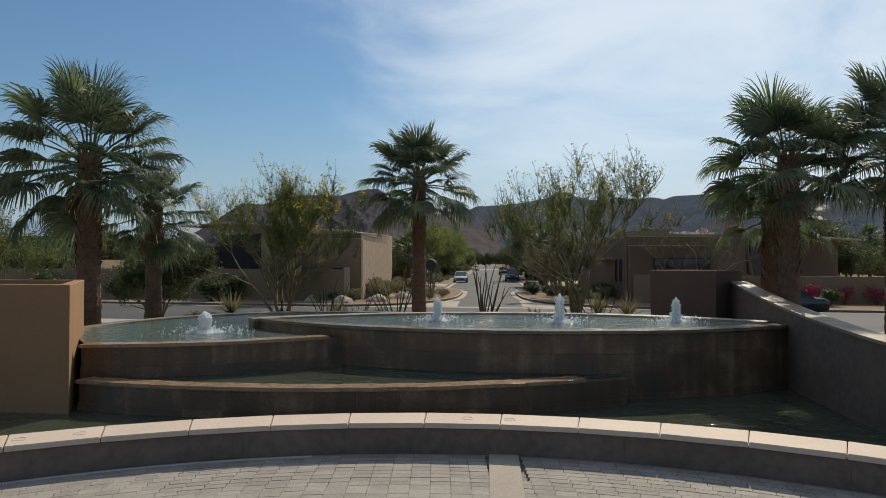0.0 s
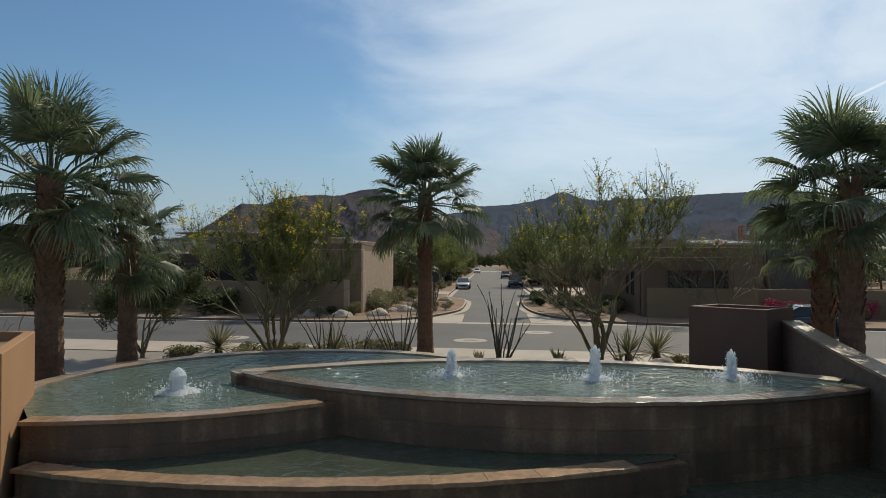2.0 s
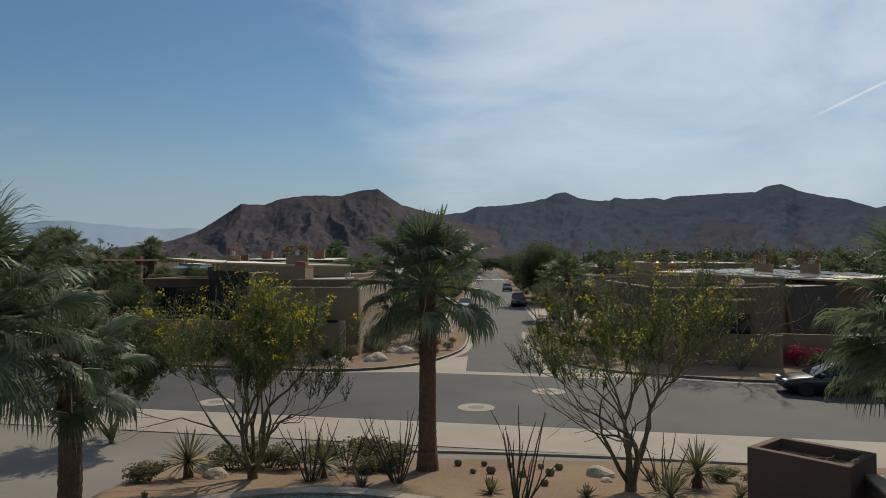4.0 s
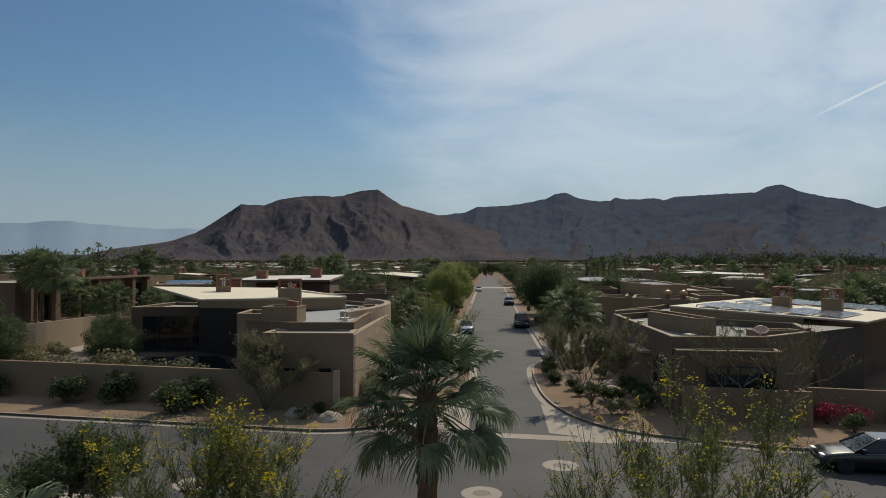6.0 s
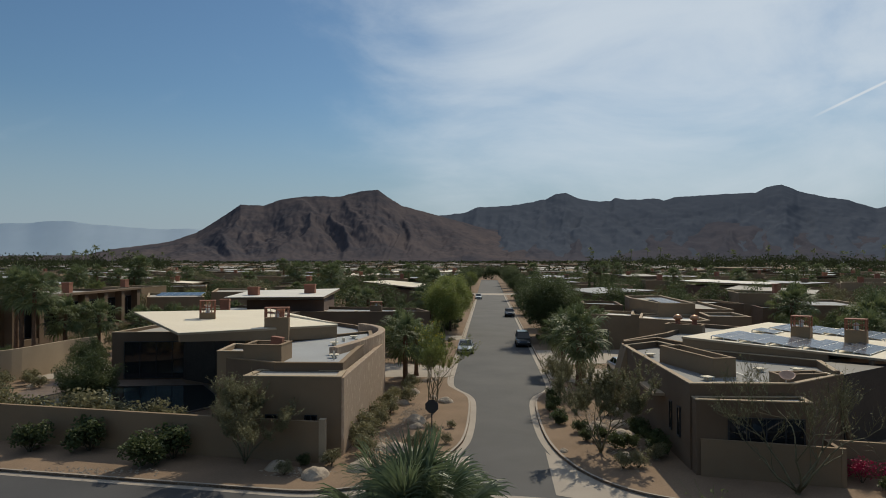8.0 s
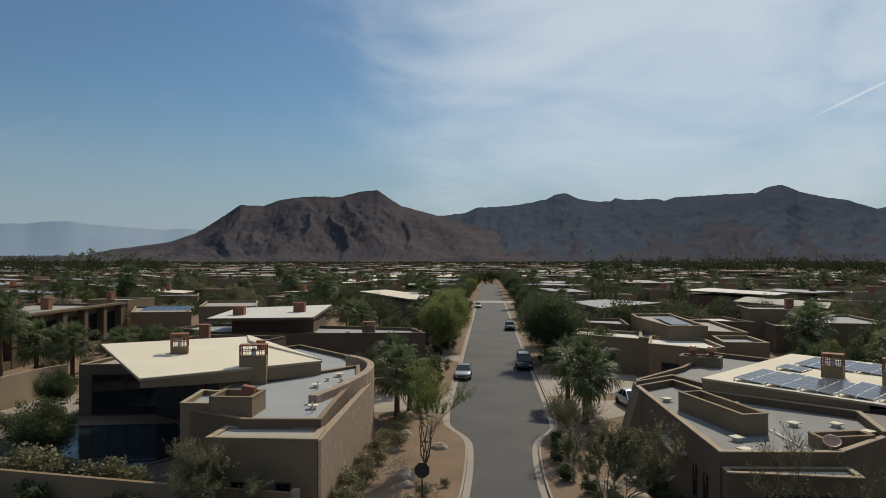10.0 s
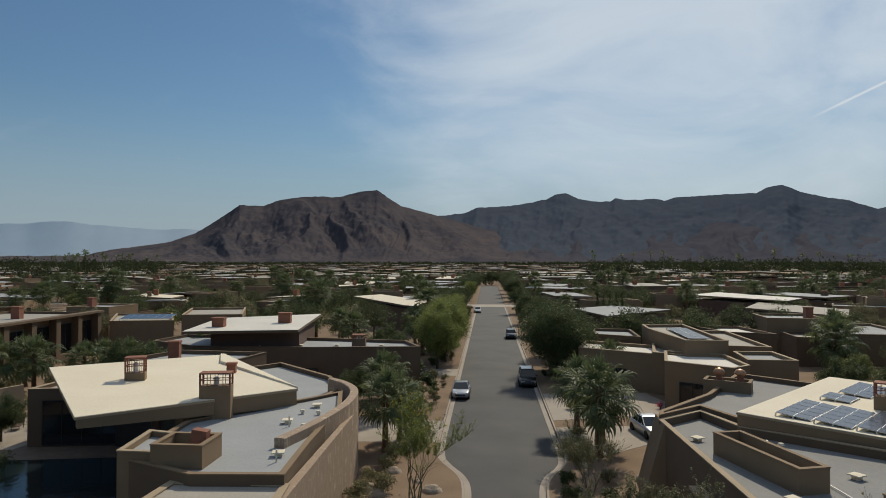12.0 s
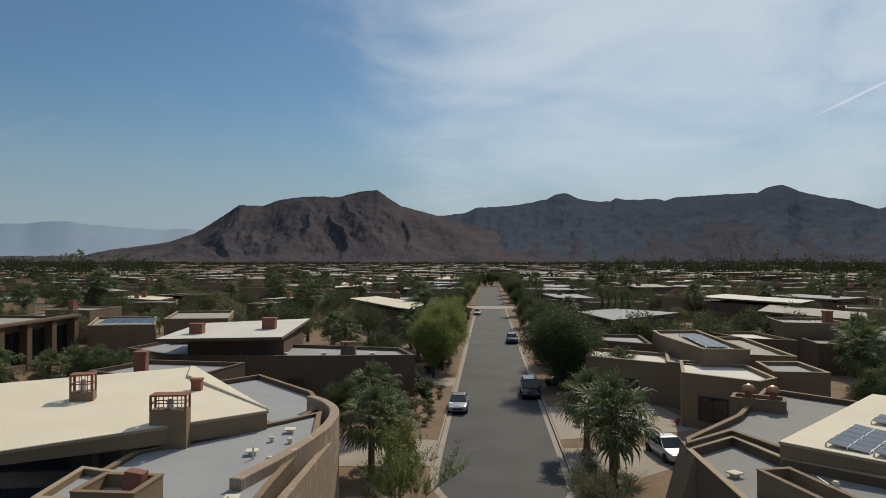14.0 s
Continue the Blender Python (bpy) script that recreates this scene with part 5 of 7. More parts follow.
def window(root, x, y, z, w, h, turn, name="window", mullions=1):
    """A framed pane on a wall that faces -y before the turn."""
    m = pose(x, y, z, 0, 0, turn)
    t = 0.07
    flat = ([], [])
    frame_ring(flat, [(-w / 2, 0), (w / 2, 0), (w / 2, h), (-w / 2, h)], [(-w / 2 + t, t), (w / 2 - t, t), (w / 2 - t, h - t), (-w / 2 + t, h - t)], -0.06, 0.05)
    win = part(name, ([tuple(m @ Vector((p[0], -p[2], p[1]))) for p in flat[0]], flat[1]), BLACK, root, "dark metal window frame")
    for k in range(1, mullions + 1):
        g = ([], [])
        s = -w / 2 + w * k / (mullions + 1)
        box(g, s - 0.03, s + 0.03, -0.04, 0.05, t, h - t, m)
        part("mullion", g, BLACK, win)
    g = ([], [])
    box(g, -w / 2 + t, w / 2 - t, -0.015, 0.05, t, h - t, m)
    part("pane", g, GLASS, win, "dark glass")


def roof_vent(root, x, y, z, kind=0, turn=0.0):
    m = pose(x, y, z, 0, 0, turn)
    g = ([], [])
    if kind == 0:
        lathe(g, [(0.22, -0.03), (0.22, 0.16), (0.40, 0.165), (0.40, 0.22), (0.02, 0.24)], 4)
        turned = m @ pose(0, 0, 0, 0, 0, 45)
        g = ([tuple(turned @ Vector(v)) for v in g[0]], g[1])
    elif kind == 1:
        tube(g, [m @ Vector((0, 0, -0.03)), m @ Vector((0, 0, 0.55))], [0.045, 0.045], 8)
    else:
        lathe(g, [(0.10, -0.03), (0.10, 0.14), (0.17, 0.15), (0.12, 0.25), (0.0, 0.27)], 12, (x, y, z))
    part("roof_vent", g, ROOF_CREAM, root, "pale metal roof vent")


def build_left_house():
    h = thing("house", "tan stucco desert house with a tilted cream roof and bowed wall", "house")
    volume(h, [(-14.5, 46.85), (-9.05, 46.9), (-9.25, 49.2), (-14.4, 49.2)], 0.1, 4.55, STUCCO, ROOF_TAN, 0.03, 0.3, STUCCO_SHELL)
    volume(h, [(-17.4, 50.7), (-13.4, 48.75), (-9.4, 48.95), (-9.7, 54), (-9.9, 62), (-10.9, 66.8), (-12.6, 64.4), (-17.7, 58.0)], 0.1, 5.0, STUCCO_DARK, ROOF_GREY, 0.14, 0.25, STUCCO)
    volume(h, [(-15.65, 49.9), (-13.3, 49.85), (-13.3, 52.0), (-15.65, 52.05)], 0.1, 5.87, STUCCO, ROOF_GREY, 0.45, 0.2)
    volume(h, [(-17.5, 50.5), (-15.66, 50.4), (-15.66, 53.6), (-17.9, 54.2)], 0.1, 5.40, STUCCO, ROOF_GREY, 0.25, 0.2, STUCCO_SHELL)
    g = ([], [])
    box(g, -0.35, 0.35, -0.25, 0.25, 5.3, 6.3, pose(-14.85, 51.3, 0, 0, 8, 0))
    part("flue", g, BRICK_RED, h, "leaning red-brown flue", bevel=0.02)
    # bowed screen wall
    g = ([], [])
    path = smooth_path([(-10.75, 53.3), (-10.0, 56.2), (-9.45, 59.4), (-9.2, 62.2), (-9.35, 64.8), (-9.9, 66.9), (-11.0, 68.8), (-12.2, 70.0)], rounds=2)
    sweep(g, path, [(0.0, 0.1), (0.0, 5.32), (0.05, 5.36), (0.50, 5.36), (0.55, 5.32), (0.55, 0.1)])
    part("bowed_wall", g, WEATHERED, h, "pale bowed stucco wall", smooth=False)
    g = ([], [])
    prism(g, [(-9.02, 46.9), (-8.95, 47.2), (-9.15, 62.0), (-9.45, 62.0), (-9.4, 49.0)], 0.1, 4.5)
    part("side_wall", g, WEATHERED, h)
    # tilted roof over the hall
    F, R, B, L = (-21.3, 53.3, 6.2), (-12.9, 63.1, 5.88), (-23.2, 76.0, 6.1), (-31.1, 65.7, 6.6)
    slab_roof(h, [F, R, B, L], 0.15, ROOF_CREAM, STUCCO_SHELL)
    g = ([], [])
    prism(g, [(-13.05, 63.3), (-12.9, 63.1), (-22.8, 75.9), (-23.2, 76.0), (-21.4, 71.6)], [5.86, 5.86, 6.08, 6.08, 6.1], [5.97, 5.93, 6.2, 6.2, 6.28])
    part("roof_fold", g, ROOF_CREAM, h)
    g = ([], [])
    prism(g, [(-18.0, 57.8), (-13.5, 63.2), (-22.9, 74.8), (-23.6, 73.8), (-16.0, 63.6), (-18.9, 59.0)], 0.1, [5.7, 5.5, 5.7, 5.7, 5.6, 5.75])
    part("hall_wall", g, STUCCO, h)
    # solid block, coloured dark in place of an open shaded recess
    g = ([], [])
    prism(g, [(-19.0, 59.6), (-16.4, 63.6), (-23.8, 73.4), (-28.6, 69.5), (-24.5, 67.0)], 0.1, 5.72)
    part("hall_core", g, RECESS_SHADE, h, "dark block with the shade of the glazed recess in its colour")
    g = ([], [])
    prism(g, [(-21.22, 53.45), (-12.98, 63.06), (-13.25, 63.35), (-21.5, 53.75)], [5.6, 4.75, 4.75, 5.6], [6.045, 5.725, 5.73, 6.045])
    part("eave_beam", g, STUCCO, h, "stucco eave beam")
    for x, y, dx, dy in ((-19.4, 57.6, 0.9, -0.5),):
        g = ([], [])
        tube(g, [(x + dx, y + dy, 0.1), (x, y, 5.8)], [0.32, 0.22], 8)
        part("prop", g, STUCCO_UMBER, h, "leaning brown roof prop")
    # low annex under the far corner of the roof
    annex = [(-34.6, 68.5), (-27.4, 69.6), (-26.0, 75.0), (-34.2, 76.5)]
    volume(h, annex, 0.1, 4.5, STUCCO_DARK, ROOF_TAN, 0.25, 0.25, STUCCO_SHELL, "annex_wall")
    window(h, -30.8, 69.05, 0.4, 5.6, 3.3, 8.7, "glazed_front", 3)
    volume(h, [(-12.7, 63.8), (-11.4, 69.6), (-13.5, 74.3), (-19.6, 81.0), (-22.9, 76.6)], 0.1, 4.7, STUCCO_DARK, ROOF_GREY, 0.3, 0.25, STUCCO)
    volume(h, [(-33.0, 79.0), (-27.0, 76.0), (-23.2, 77.5), (-22.0, 84.0), (-31.0, 85.0)], 0.1, 5.2, STUCCO_DARK, ROOF_GREY, 0.3, 0.25)
    chimney(h, -23.6, 63.3, 5.9, 7.75, 1.2, 0.95, 20, STUCCO, True, 1.0)
    chimney(h, -16.6, 59.3, 4.6, 7.5, 1.75, 0.85, 10, STUCCO, True, 0.75)
    chimney(h, -19.0, 67.7, 5.8, 6.75, 0.6, 0.55, 10, BRICK_RED, False, 0.15)
    chimney(h, -28.0, 77.8, 0.2, 7.0, 0.9, 0.8, 10, BRICK_RED, False, 0.2)
    for x, y, k in ((-10.65, 52.1, 0), (-12.1, 58.3, 0), (-11.5, 62.4, 0), (-10.9, 57.2, 2), (-11.9, 60.6, 2), (-10.45, 51.2, 1), (-11.8, 57.6, 1), (-10.9, 60.4, 2)):
        roof_vent(h, x, y, 4.87, k, 12)
    for x in (-12.9, -10.7):
        window(h, x, 46.84, 1.4, 0.7, 1.1, 0)
    # garden wall along the street
    w = thing("garden_wall", "tan stucco garden wall along the street verge", "wall")
    g = ([], [])
    sweep(g, [(-9.75, 45.85), (-16.6, 46.75), (-30.3, 49.0), (-90, 58.0)], [(0.0, 0.0), (0.0, 2.42), (0.24, 2.42), (0.24, 0.0)][::-1])
    part("wall", g, STUCCO, w)
    g = ([], [])
    box(g, -9.95, -9.62, 45.6, 46.0, 0.1, 2.55)
    part("end_post", g, STUCCO_SHELL, w, bevel=0.01)
    # patio, pool and side wall
    # brown in place of concrete: the shade on the patio is in its colour
    g = ([], [])
    prism(g, [(-38.5, 53.5), (-22, 50.0), (-17.5, 51.0), (-22, 57), (-27, 67), (-34, 77), (-39, 72)], 0.0, PAD + 0.02)
    structure("patio", g, SEATFACE, "paved patio behind the garden wall, coloured brown for its shade")
    p = thing("garden_pool", "dark still garden pool with a stone rim in the patio", "pool")
    poly = [(-37.0, 57.6), (-22.6, 55.8), (-20.6, 59.6), (-25.4, 66.6), (-34.5, 65.0)]
    g = ([], [])
    ring(g, inset(poly, -0.35), 0.35, 0.1, PAD + 0.07)
    part("rim", g, SEATFACE, p)
    g = ([], [])
    put(g, [(*q, PAD + 0.04) for q in poly], [tuple(range(5))])
    part("water", g, WATER_POOL, p)
    w = thing("patio_wall", "pale stucco wall at the side of the patio", "wall")
    g = ([], [])
    sweep(g, smooth_path([(-44.6, 63.5), (-43.0, 66.5), (-42.5, 71.0), (-42.4, 75.0), (-41.4, 77.5)], rounds=2), [(0, 0.1), (0, 3.1), (0.25, 3.1), (0.25, 0.1)])
    part("wall", g, STUCCO_SHELL, w)
    g = ([], [])
    prism(g, [(-42.3, 69.0), (-35.2, 67.6), (-34.9, 76.0), (-42.2, 77.5)], 0.0, PAD + 0.03)
    structure("deck", g, CONCRETE, "pale paved deck beside the patio wall")
    lounge = thing("lounge_chair", "dark reclining lounge chair on the pale deck", "chair", "lounge chairs on the deck", pose(-40.3, 73.2, PAD + 0.03, 0, 0, 25))
    g = ([], [])
    box(g, -0.32, 0.32, -0.9, 0.35, 0.30, 0.38)
    part("seat", g, STUCCO_UMBER, lounge, bevel=0.02)
    g = ([], [])
    box(g, -0.32, 0.32, 0.0, 0.75, 0.0, 0.08, pose(0, 0.33, 0.32, 52, 0, 0))
    part("backrest", g, STUCCO_UMBER, lounge, bevel=0.02)
    for lx in (-0.27, 0.27):
        for ly in (-0.8, 0.28):
            g = ([], [])
            tube(g, [(lx, ly, 0), (lx, ly, 0.31)], [0.025, 0.025], 6)
            part("leg", g, BLACK, lounge)
    for x, y, a in ((-39.0, 73.6, 20), (-37.7, 74.0, 15), (-36.5, 74.2, 30)):
        copy_thing(lounge, pose(x, y, PAD + 0.03, 0, 0, a))


def solar_table(root, m, w, d, nx, ny):
    """One rack of cells, tilted, its corner at the origin of m."""
    g_frame = ([], [])
    box(g_frame, 0, w, 0, d, -0.03, 0.0, m)
    rack = part("solar_rack", g_frame, METAL, root, "white metal panel rack")
    for i in range(3):
        for y0, low in ((0.0, -0.25), (d - 0.1, -0.5)):
            g = ([], [])
            box(g, w * i / 2 - 0.03, w * i / 2 + 0.03, y0, y0 + 0.1, low, -0.031, m)
            part("rack_leg", g, METAL, rack)
    cell = ([], [])
    box(cell, 0.02, w / nx - 0.02, 0.02, d / ny - 0.02, 0.001, 0.012)
    me = data("solar_panel", cell, PANEL)
    for i in range(nx):
        for j in range(ny):
            part("solar_panel", me, PANEL, rack).matrix_basis = m @ pose(w * i / nx, d * j / ny, 0)


def build_right_house():
    h = thing("house", "tan stucco desert house with solar panels on its roof", "house")
    # brown stucco on the front, darker partly to carry its deep shadow
    volume(h, [(9.27, 45.8), (14.6, 46.1), (18.6, 49.3), (19.9, 54.6), (13.3, 60.2), (12.2, 64.3), (9.0, 61.6)], 0.1, 4.62, STUCCO_DARK, ROOF_SLATE, 0.42, 0.25, STUCCO_SHELL)
    volume(h, [(9.32, 44.95), (14.75, 44.55), (14.9, 46.05), (9.35, 45.75)], 0.1, 3.98, STUCCO_DARK, ROOF_WHITE, 0.1, 0.2, STUCCO_SHELL)
    volume(h, [(10.35, 56.2), (11.9, 50.25), (13.3, 50.65), (11.85, 56.6)], 4.1, 5.26, STUCCO, ROOF_SLATE, 0.45, 0.18)
    volume(h, [(14.6, 47.9), (17.4, 48.6), (17.2, 49.6), (14.5, 49.0)], 4.1, 4.75, STUCCO, ROOF_SLATE, 0.3, 0.15)
    volume(h, [(9.1, 61.7), (12.2, 64.4), (13.6, 60.6), (23.4, 72.4), (19.0, 77.0), (13.9, 68.3), (9.3, 62.7)], 0.1, 4.85, STUCCO_DARK, ROOF_SLATE, 0.3, 0.25, STUCCO)
    volume(h, [(14.58, 71.3), (17.4, 69.9), (18.1, 71.4), (15.3, 72.8)], 0.1, 5.3, STUCCO, ROOF_SLATE, 0.2, 0.18)
    for x, y in ((15.7, 71.3), (17.0, 70.8)):
        g = ([], [])
        lathe(g, [(0.22, 4.9), (0.22, 5.75)], 14, (x, y, 0))
        flue = part("flue", g, BRICK_RED, h, "round terracotta flue")
        g = ([], [])
        lathe(g, [(0.30, 5.75), (0.40, 5.82), (0.40, 5.95), (0.26, 6.12), (0.05, 6.2)], 16, (x, y, 0))
        part("flue_cap", g, RUST, flue, "domed copper flue cap", smooth=True)
    L, Fp, Rp, B = (12.9, 60.2, 5.45), (23.4, 52.4, 4.98), (34.5, 64.5, 4.98), (23.9, 72.4, 5.45)
    slab_roof(h, [L, Fp, Rp, B], 0.14, ROOF_CREAM, STUCCO_SHELL)
    g = ([], [])
    prism(g, [(14.4, 60.1), (19.9, 55.9), (20.2, 54.9), (22.0, 55.2), (24.0, 57.4), (32.5, 64.8), (24.2, 71.0)], 0.1, 4.66)
    part("hall_wall", g, STUCCO_DARK, h)
    # solid wedge, coloured dark in place of the shaded void below the roof
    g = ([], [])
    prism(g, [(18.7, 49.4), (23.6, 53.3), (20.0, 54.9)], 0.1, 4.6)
    part("hall_shade", g, RECESS_SHADE, h, "dark block with the shade under the roof in its colour")
    g = ([], [])
    prism(g, [(12.97, 60.2), (20.4, 54.68), (20.62, 54.95), (13.2, 60.5)], 4.1, [5.30, 4.965, 4.965, 5.30])
    part("eave_wall", g, STUCCO, h, "stucco wall under the roof edge")
    for x, y in ((18.9, 48.9), (23.0, 53.0)):
        g = ([], [])
        tube(g, [(x, y, 0.1), (x - 0.7, y + 0.3, 4.85)], [0.16, 0.16], 8)
        part("prop", g, STUCCO_DARK, h, "leaning roof prop")
    u = (Vector(Fp) - Vector(L)).normalized()
    v = (Vector(B) - Vector(L)).normalized()
    w = u.cross(v).normalized()
    base = Matrix(((u.x, v.x, w.x, L[0]), (u.y, v.y, w.y, L[1]), (u.z, v.z, w.z, L[2]), (0, 0, 0, 1)))
    for a, b, ww, dd in ((1.8, 0.7, 1.75, 4.9), (3.75, 0.5, 1.75, 4.9), (5.7, 0.5, 1.75, 4.9), (7.7, 0.6, 1.75, 4.9), (9.7, 0.7, 1.75, 4.9), (2.1, 7.2, 1.6, 2.0), (2.4, 9.8, 1.75, 4.7), (4.3, 10.2, 1.75, 4.7), (6.2, 10.2, 1.75, 4.7), (8.2, 10.0, 1.75, 4.7), (10.2, 9.8, 1.75, 4.7)):
        m = base @ pose(a, b, 0.22, 0, 4.5, 0)
        solar_table(h, m, ww, dd, 2, 5 if dd > 3 else 2)
    chimney(h, 22.2, 62.2, 5.0, 6.85, 1.3, 0.95, -35, STUCCO, True, 0.8)
    chimney(h, 24.9, 59.9, 5.0, 6.85, 1.35, 0.95, -35, STUCCO, True, 0.8)
    for x, y, k in ((11.3, 49.4, 0), (15.4, 52.6, 0), (17.6, 52.6, 0), (10.3, 58.6, 0), (12.2, 58.9, 0), (10.9, 47.3, 0), (14.2, 57.5, 2), (13.4, 52.0, 1), (18.4, 51.0, 0)):
        roof_vent(h, x, y, 4.21, k, 30)
    # conduit across the roof
    g = ([], [])
    tube(g, [(13.6, 57.9, 4.5), (13.9, 56.4, 4.3), (13.6, 53.0, 4.28), (13.9, 48.0, 4.28)], [0.03] * 4, 6)
    part("conduit", g, METAL, h, "pale roof conduit")
    # bowl-shaped dish on the front parapet
    g = ([], [])
    prof = [(0.0, 0.0), (0.16, 0.02), (0.28, 0.08), (0.37, 0.17), (0.39, 0.17), (0.30, 0.05), (0.16, -0.02), (0.0, -0.03)]
    lathe(g, prof, 18)
    dish = part("dish", g, DISH, h, "tan satellite dish", smooth=True)
    dish.matrix_basis = pose(14.5, 46.75, 4.86, 30, 0, -20)
    g = ([], [])
    tube(g, [(14.5, 46.95, 4.1), (14.5, 46.85, 4.84)], [0.03, 0.03], 6)
    part("dish_post", g, METAL, h)
    # glazed unit added in place of a dark recess behind the garden wall
    window(h, 12.6, 44.68, 1.0, 3.6, 2.2, -4, mullions=3)
    g = ([], [])
    put(g, [(7.75, 60.4, 0.1), (9.2, 60.0, 0.1), (9.55, 63.3, 0.1), (8.1, 63.6, 0.1), (8.95, 60.2, 4.6), (9.2, 60.1, 4.6), (9.5, 63.0, 4.6), (9.2, 63.2, 4.6)],
        [(3, 2, 1, 0), (4, 5, 6, 7), (0, 1, 5, 4), (1, 2, 6, 5), (2, 3, 7, 6), (3, 0, 4, 7)])
    part("buttress", g, STUCCO, h, "sloping stucco buttress")
    for y in (47.6, 49.2, 58.0):
        window(h, 9.2, y, 1.5, 0.5, 1.6, -90, mullions=0)
    g = ([], [])
    box(g, 8.55, 9.2, 50.4, 54.2, 3.1, 3.25)
    part("canopy", g, STUCCO_SHELL, h, "thin stucco window canopy")
    w = thing("garden_wall", "tan stucco garden wall in front of the house", "wall")
    g = ([], [])
    sweep(g, [(9.9, 47.0), (9.5, 44.8), (15.75, 43.42)], [(0.0, 0.0), (0.0, 2.1), (0.22, 2.1), (0.22, 0.0)])
    part("wall", g, STUCCO, w)
    g = ([], [])
    sweep(g, [(15.75, 43.42), (15.9, 45.4), (24, 43.7), (70, 37.0)], [(0.0, 0.0), (0.0, 2.0), (0.22, 2.0), (0.22, 0.0)])
    part("wall", g, STUCCO, w)


def plain_house(root, vols, roofs=(), chims=(), wins=()):
    for poly, top, wall, deck in vols:
        volume(root, poly, 0.05, top, wall, deck, 0.3, 0.25, STUCCO_SHELL if wall is STUCCO else None)
    for pts, mat in roofs:
        slab_roof(root, pts, 0.3, mat, STUCCO_DARK)
    for c in chims:
        chimney(root, *c)
    for w in wins:
        window(root, *w)


def quad(x, y, w, d, turn):
    c, s = math.cos(radians(turn)), math.sin(radians(turn))
    return [(x + a * c - b * s, y + a * s + b * c) for a, b in ((-w / 2, -d / 2), (w / 2, -d / 2), (w / 2, d / 2), (-w / 2, d / 2))]


def tilted(x, y, w, d, turn, z, dz):
    return [(*p, z + k) for p, k in zip(quad(x, y, w, d, turn), (0, 0, dz, dz))]


def build_second_row():
    h = thing("house", "tan stucco house with stepped flat roofs beyond the drive", "house")
    plain_house(h, [([(9.0, 96.7), (16.2, 91.9), (18.0, 99.0), (10.6, 103.4)], 4.3, STUCCO, ROOF_WHITE),
                    ([(17.6, 101.2), (18.6, 89.6), (22.7, 89.5), (23.2, 106.7), (18.0, 106.0)], 6.0, STUCCO, ROOF_TAN),
                    ([(15.2, 84.4), (20.0, 80.5), (22.0, 82.2), (22.2, 89.3), (17.0, 91.5)], 4.7, STUCCO, ROOF_WHITE),
                    ([(22.3, 83.5), (26.6, 83.2), (26.8, 89.3), (23.0, 89.2)], 5.0, STUCCO, ROOF_GREY),
                    ([(15.9, 91.8), (18.62, 89.9), (18.2, 100.0), (17.7, 99.6)], 4.5, STUCCO, ROOF_TAN),
                    ([(26.8, 115.5), (28.7, 107.5), (34.0, 105.5), (32.9, 115.2)], 5.0, STUCCO_DARK, ROOF_WHITE),
                    ([(23.4, 92), (27.5, 91), (28.4, 107), (23.4, 107)], 5.2, STUCCO, ROOF_TAN),
                    ([(12.0, 104), (16.8, 101.2), (17.4, 110), (12.6, 111)], 5.0, STUCCO_DARK, ROOF_GREY)],
                wins=[(13.0, 94.0, 1.2, 1.4, 1.3, -33.7), (17.2, 82.75, 1.0, 2.4, 2.0, -39), (18.9, 81.35, 1.0, 1.0, 2.0, -39)])
    solar_table(h, pose(19.6, 92.0, 5.95, 0, 0, -3), 2.2, 11.0, 2, 7)
    h = thing("house", "brown stucco house with a pale tilted roof", "house")
    plain_house(h, [([(-40.0, 97.3), (-33.0, 92.5), (-20.0, 92.4), (-8.3, 93.8), (-10.5, 99.3), (-20, 101), (-39, 104)], 4.6, STUCCO_DARK, ROOF_GREY),
                    ([(-31.5, 93.5), (-22.0, 95.0), (-23.8, 108.5), (-33.4, 103.0)], 5.9, STUCCO_UMBER, ROOF_GREY)],
                [([(-33.1, 89.9, 6.5), (-21.5, 92.9, 6.45), (-23.5, 110.9, 6.75), (-34.9, 104.0, 6.7)], ROOF_WHITE)],
                [(-31.0, 94.6, 5.4, 7.6, 1.3, 1.1, 5, BRICK_RED, False, 0.2), (-25.0, 99.5, 6.0, 7.8, 1.4, 1.1, 5, BRICK_RED, False, 0.2), (-15.4, 95.8, 4.2, 5.7, 1.5, 1.2, 5, STUCCO_DARK, True, 0.5)],
                [(-20, 92.35, 1.0, 1.6, 1.4, 3), (-13, 93.2, 1.0, 1.2, 1.4, 6)])
    for x, y, k in ((-29, 95, 0), (-26.5, 94.6, 0), (-22, 95.6, 0), (-18, 96, 0), (-13, 96.3, 0)):
        roof_vent(h, x, y, 4.31, k)
    h = thing("house", "long tan house with deep window bays under a flat overhanging roof", "house")

    def front(y, out=0.0):
        return (-57.6 - (y - 84) * 0.057 + out, y)
    plain_house(h, [([front(84), front(118), (-74.0, 119.0), (-73.0, 84.0)], 6.2, STUCCO_DARK, ROOF_TAN)],
                chims=[(-63.5, 99, 5.8, 8.1, 1.5, 1.1, 3, BRICK_RED, False, 0.2), (-66, 110, 5.8, 7.6, 1.2, 1.0, 3, BRICK_RED, False, 0.2)])
    g = ([], [])
    prism(g, [front(84.2, 0.03), front(84.2, 1.3), front(118, 1.3), front(118, 0.03)], 6.26, 6.55)
    part("eave", g, STUCCO_DARK, h, "flat stucco eave over the bays")
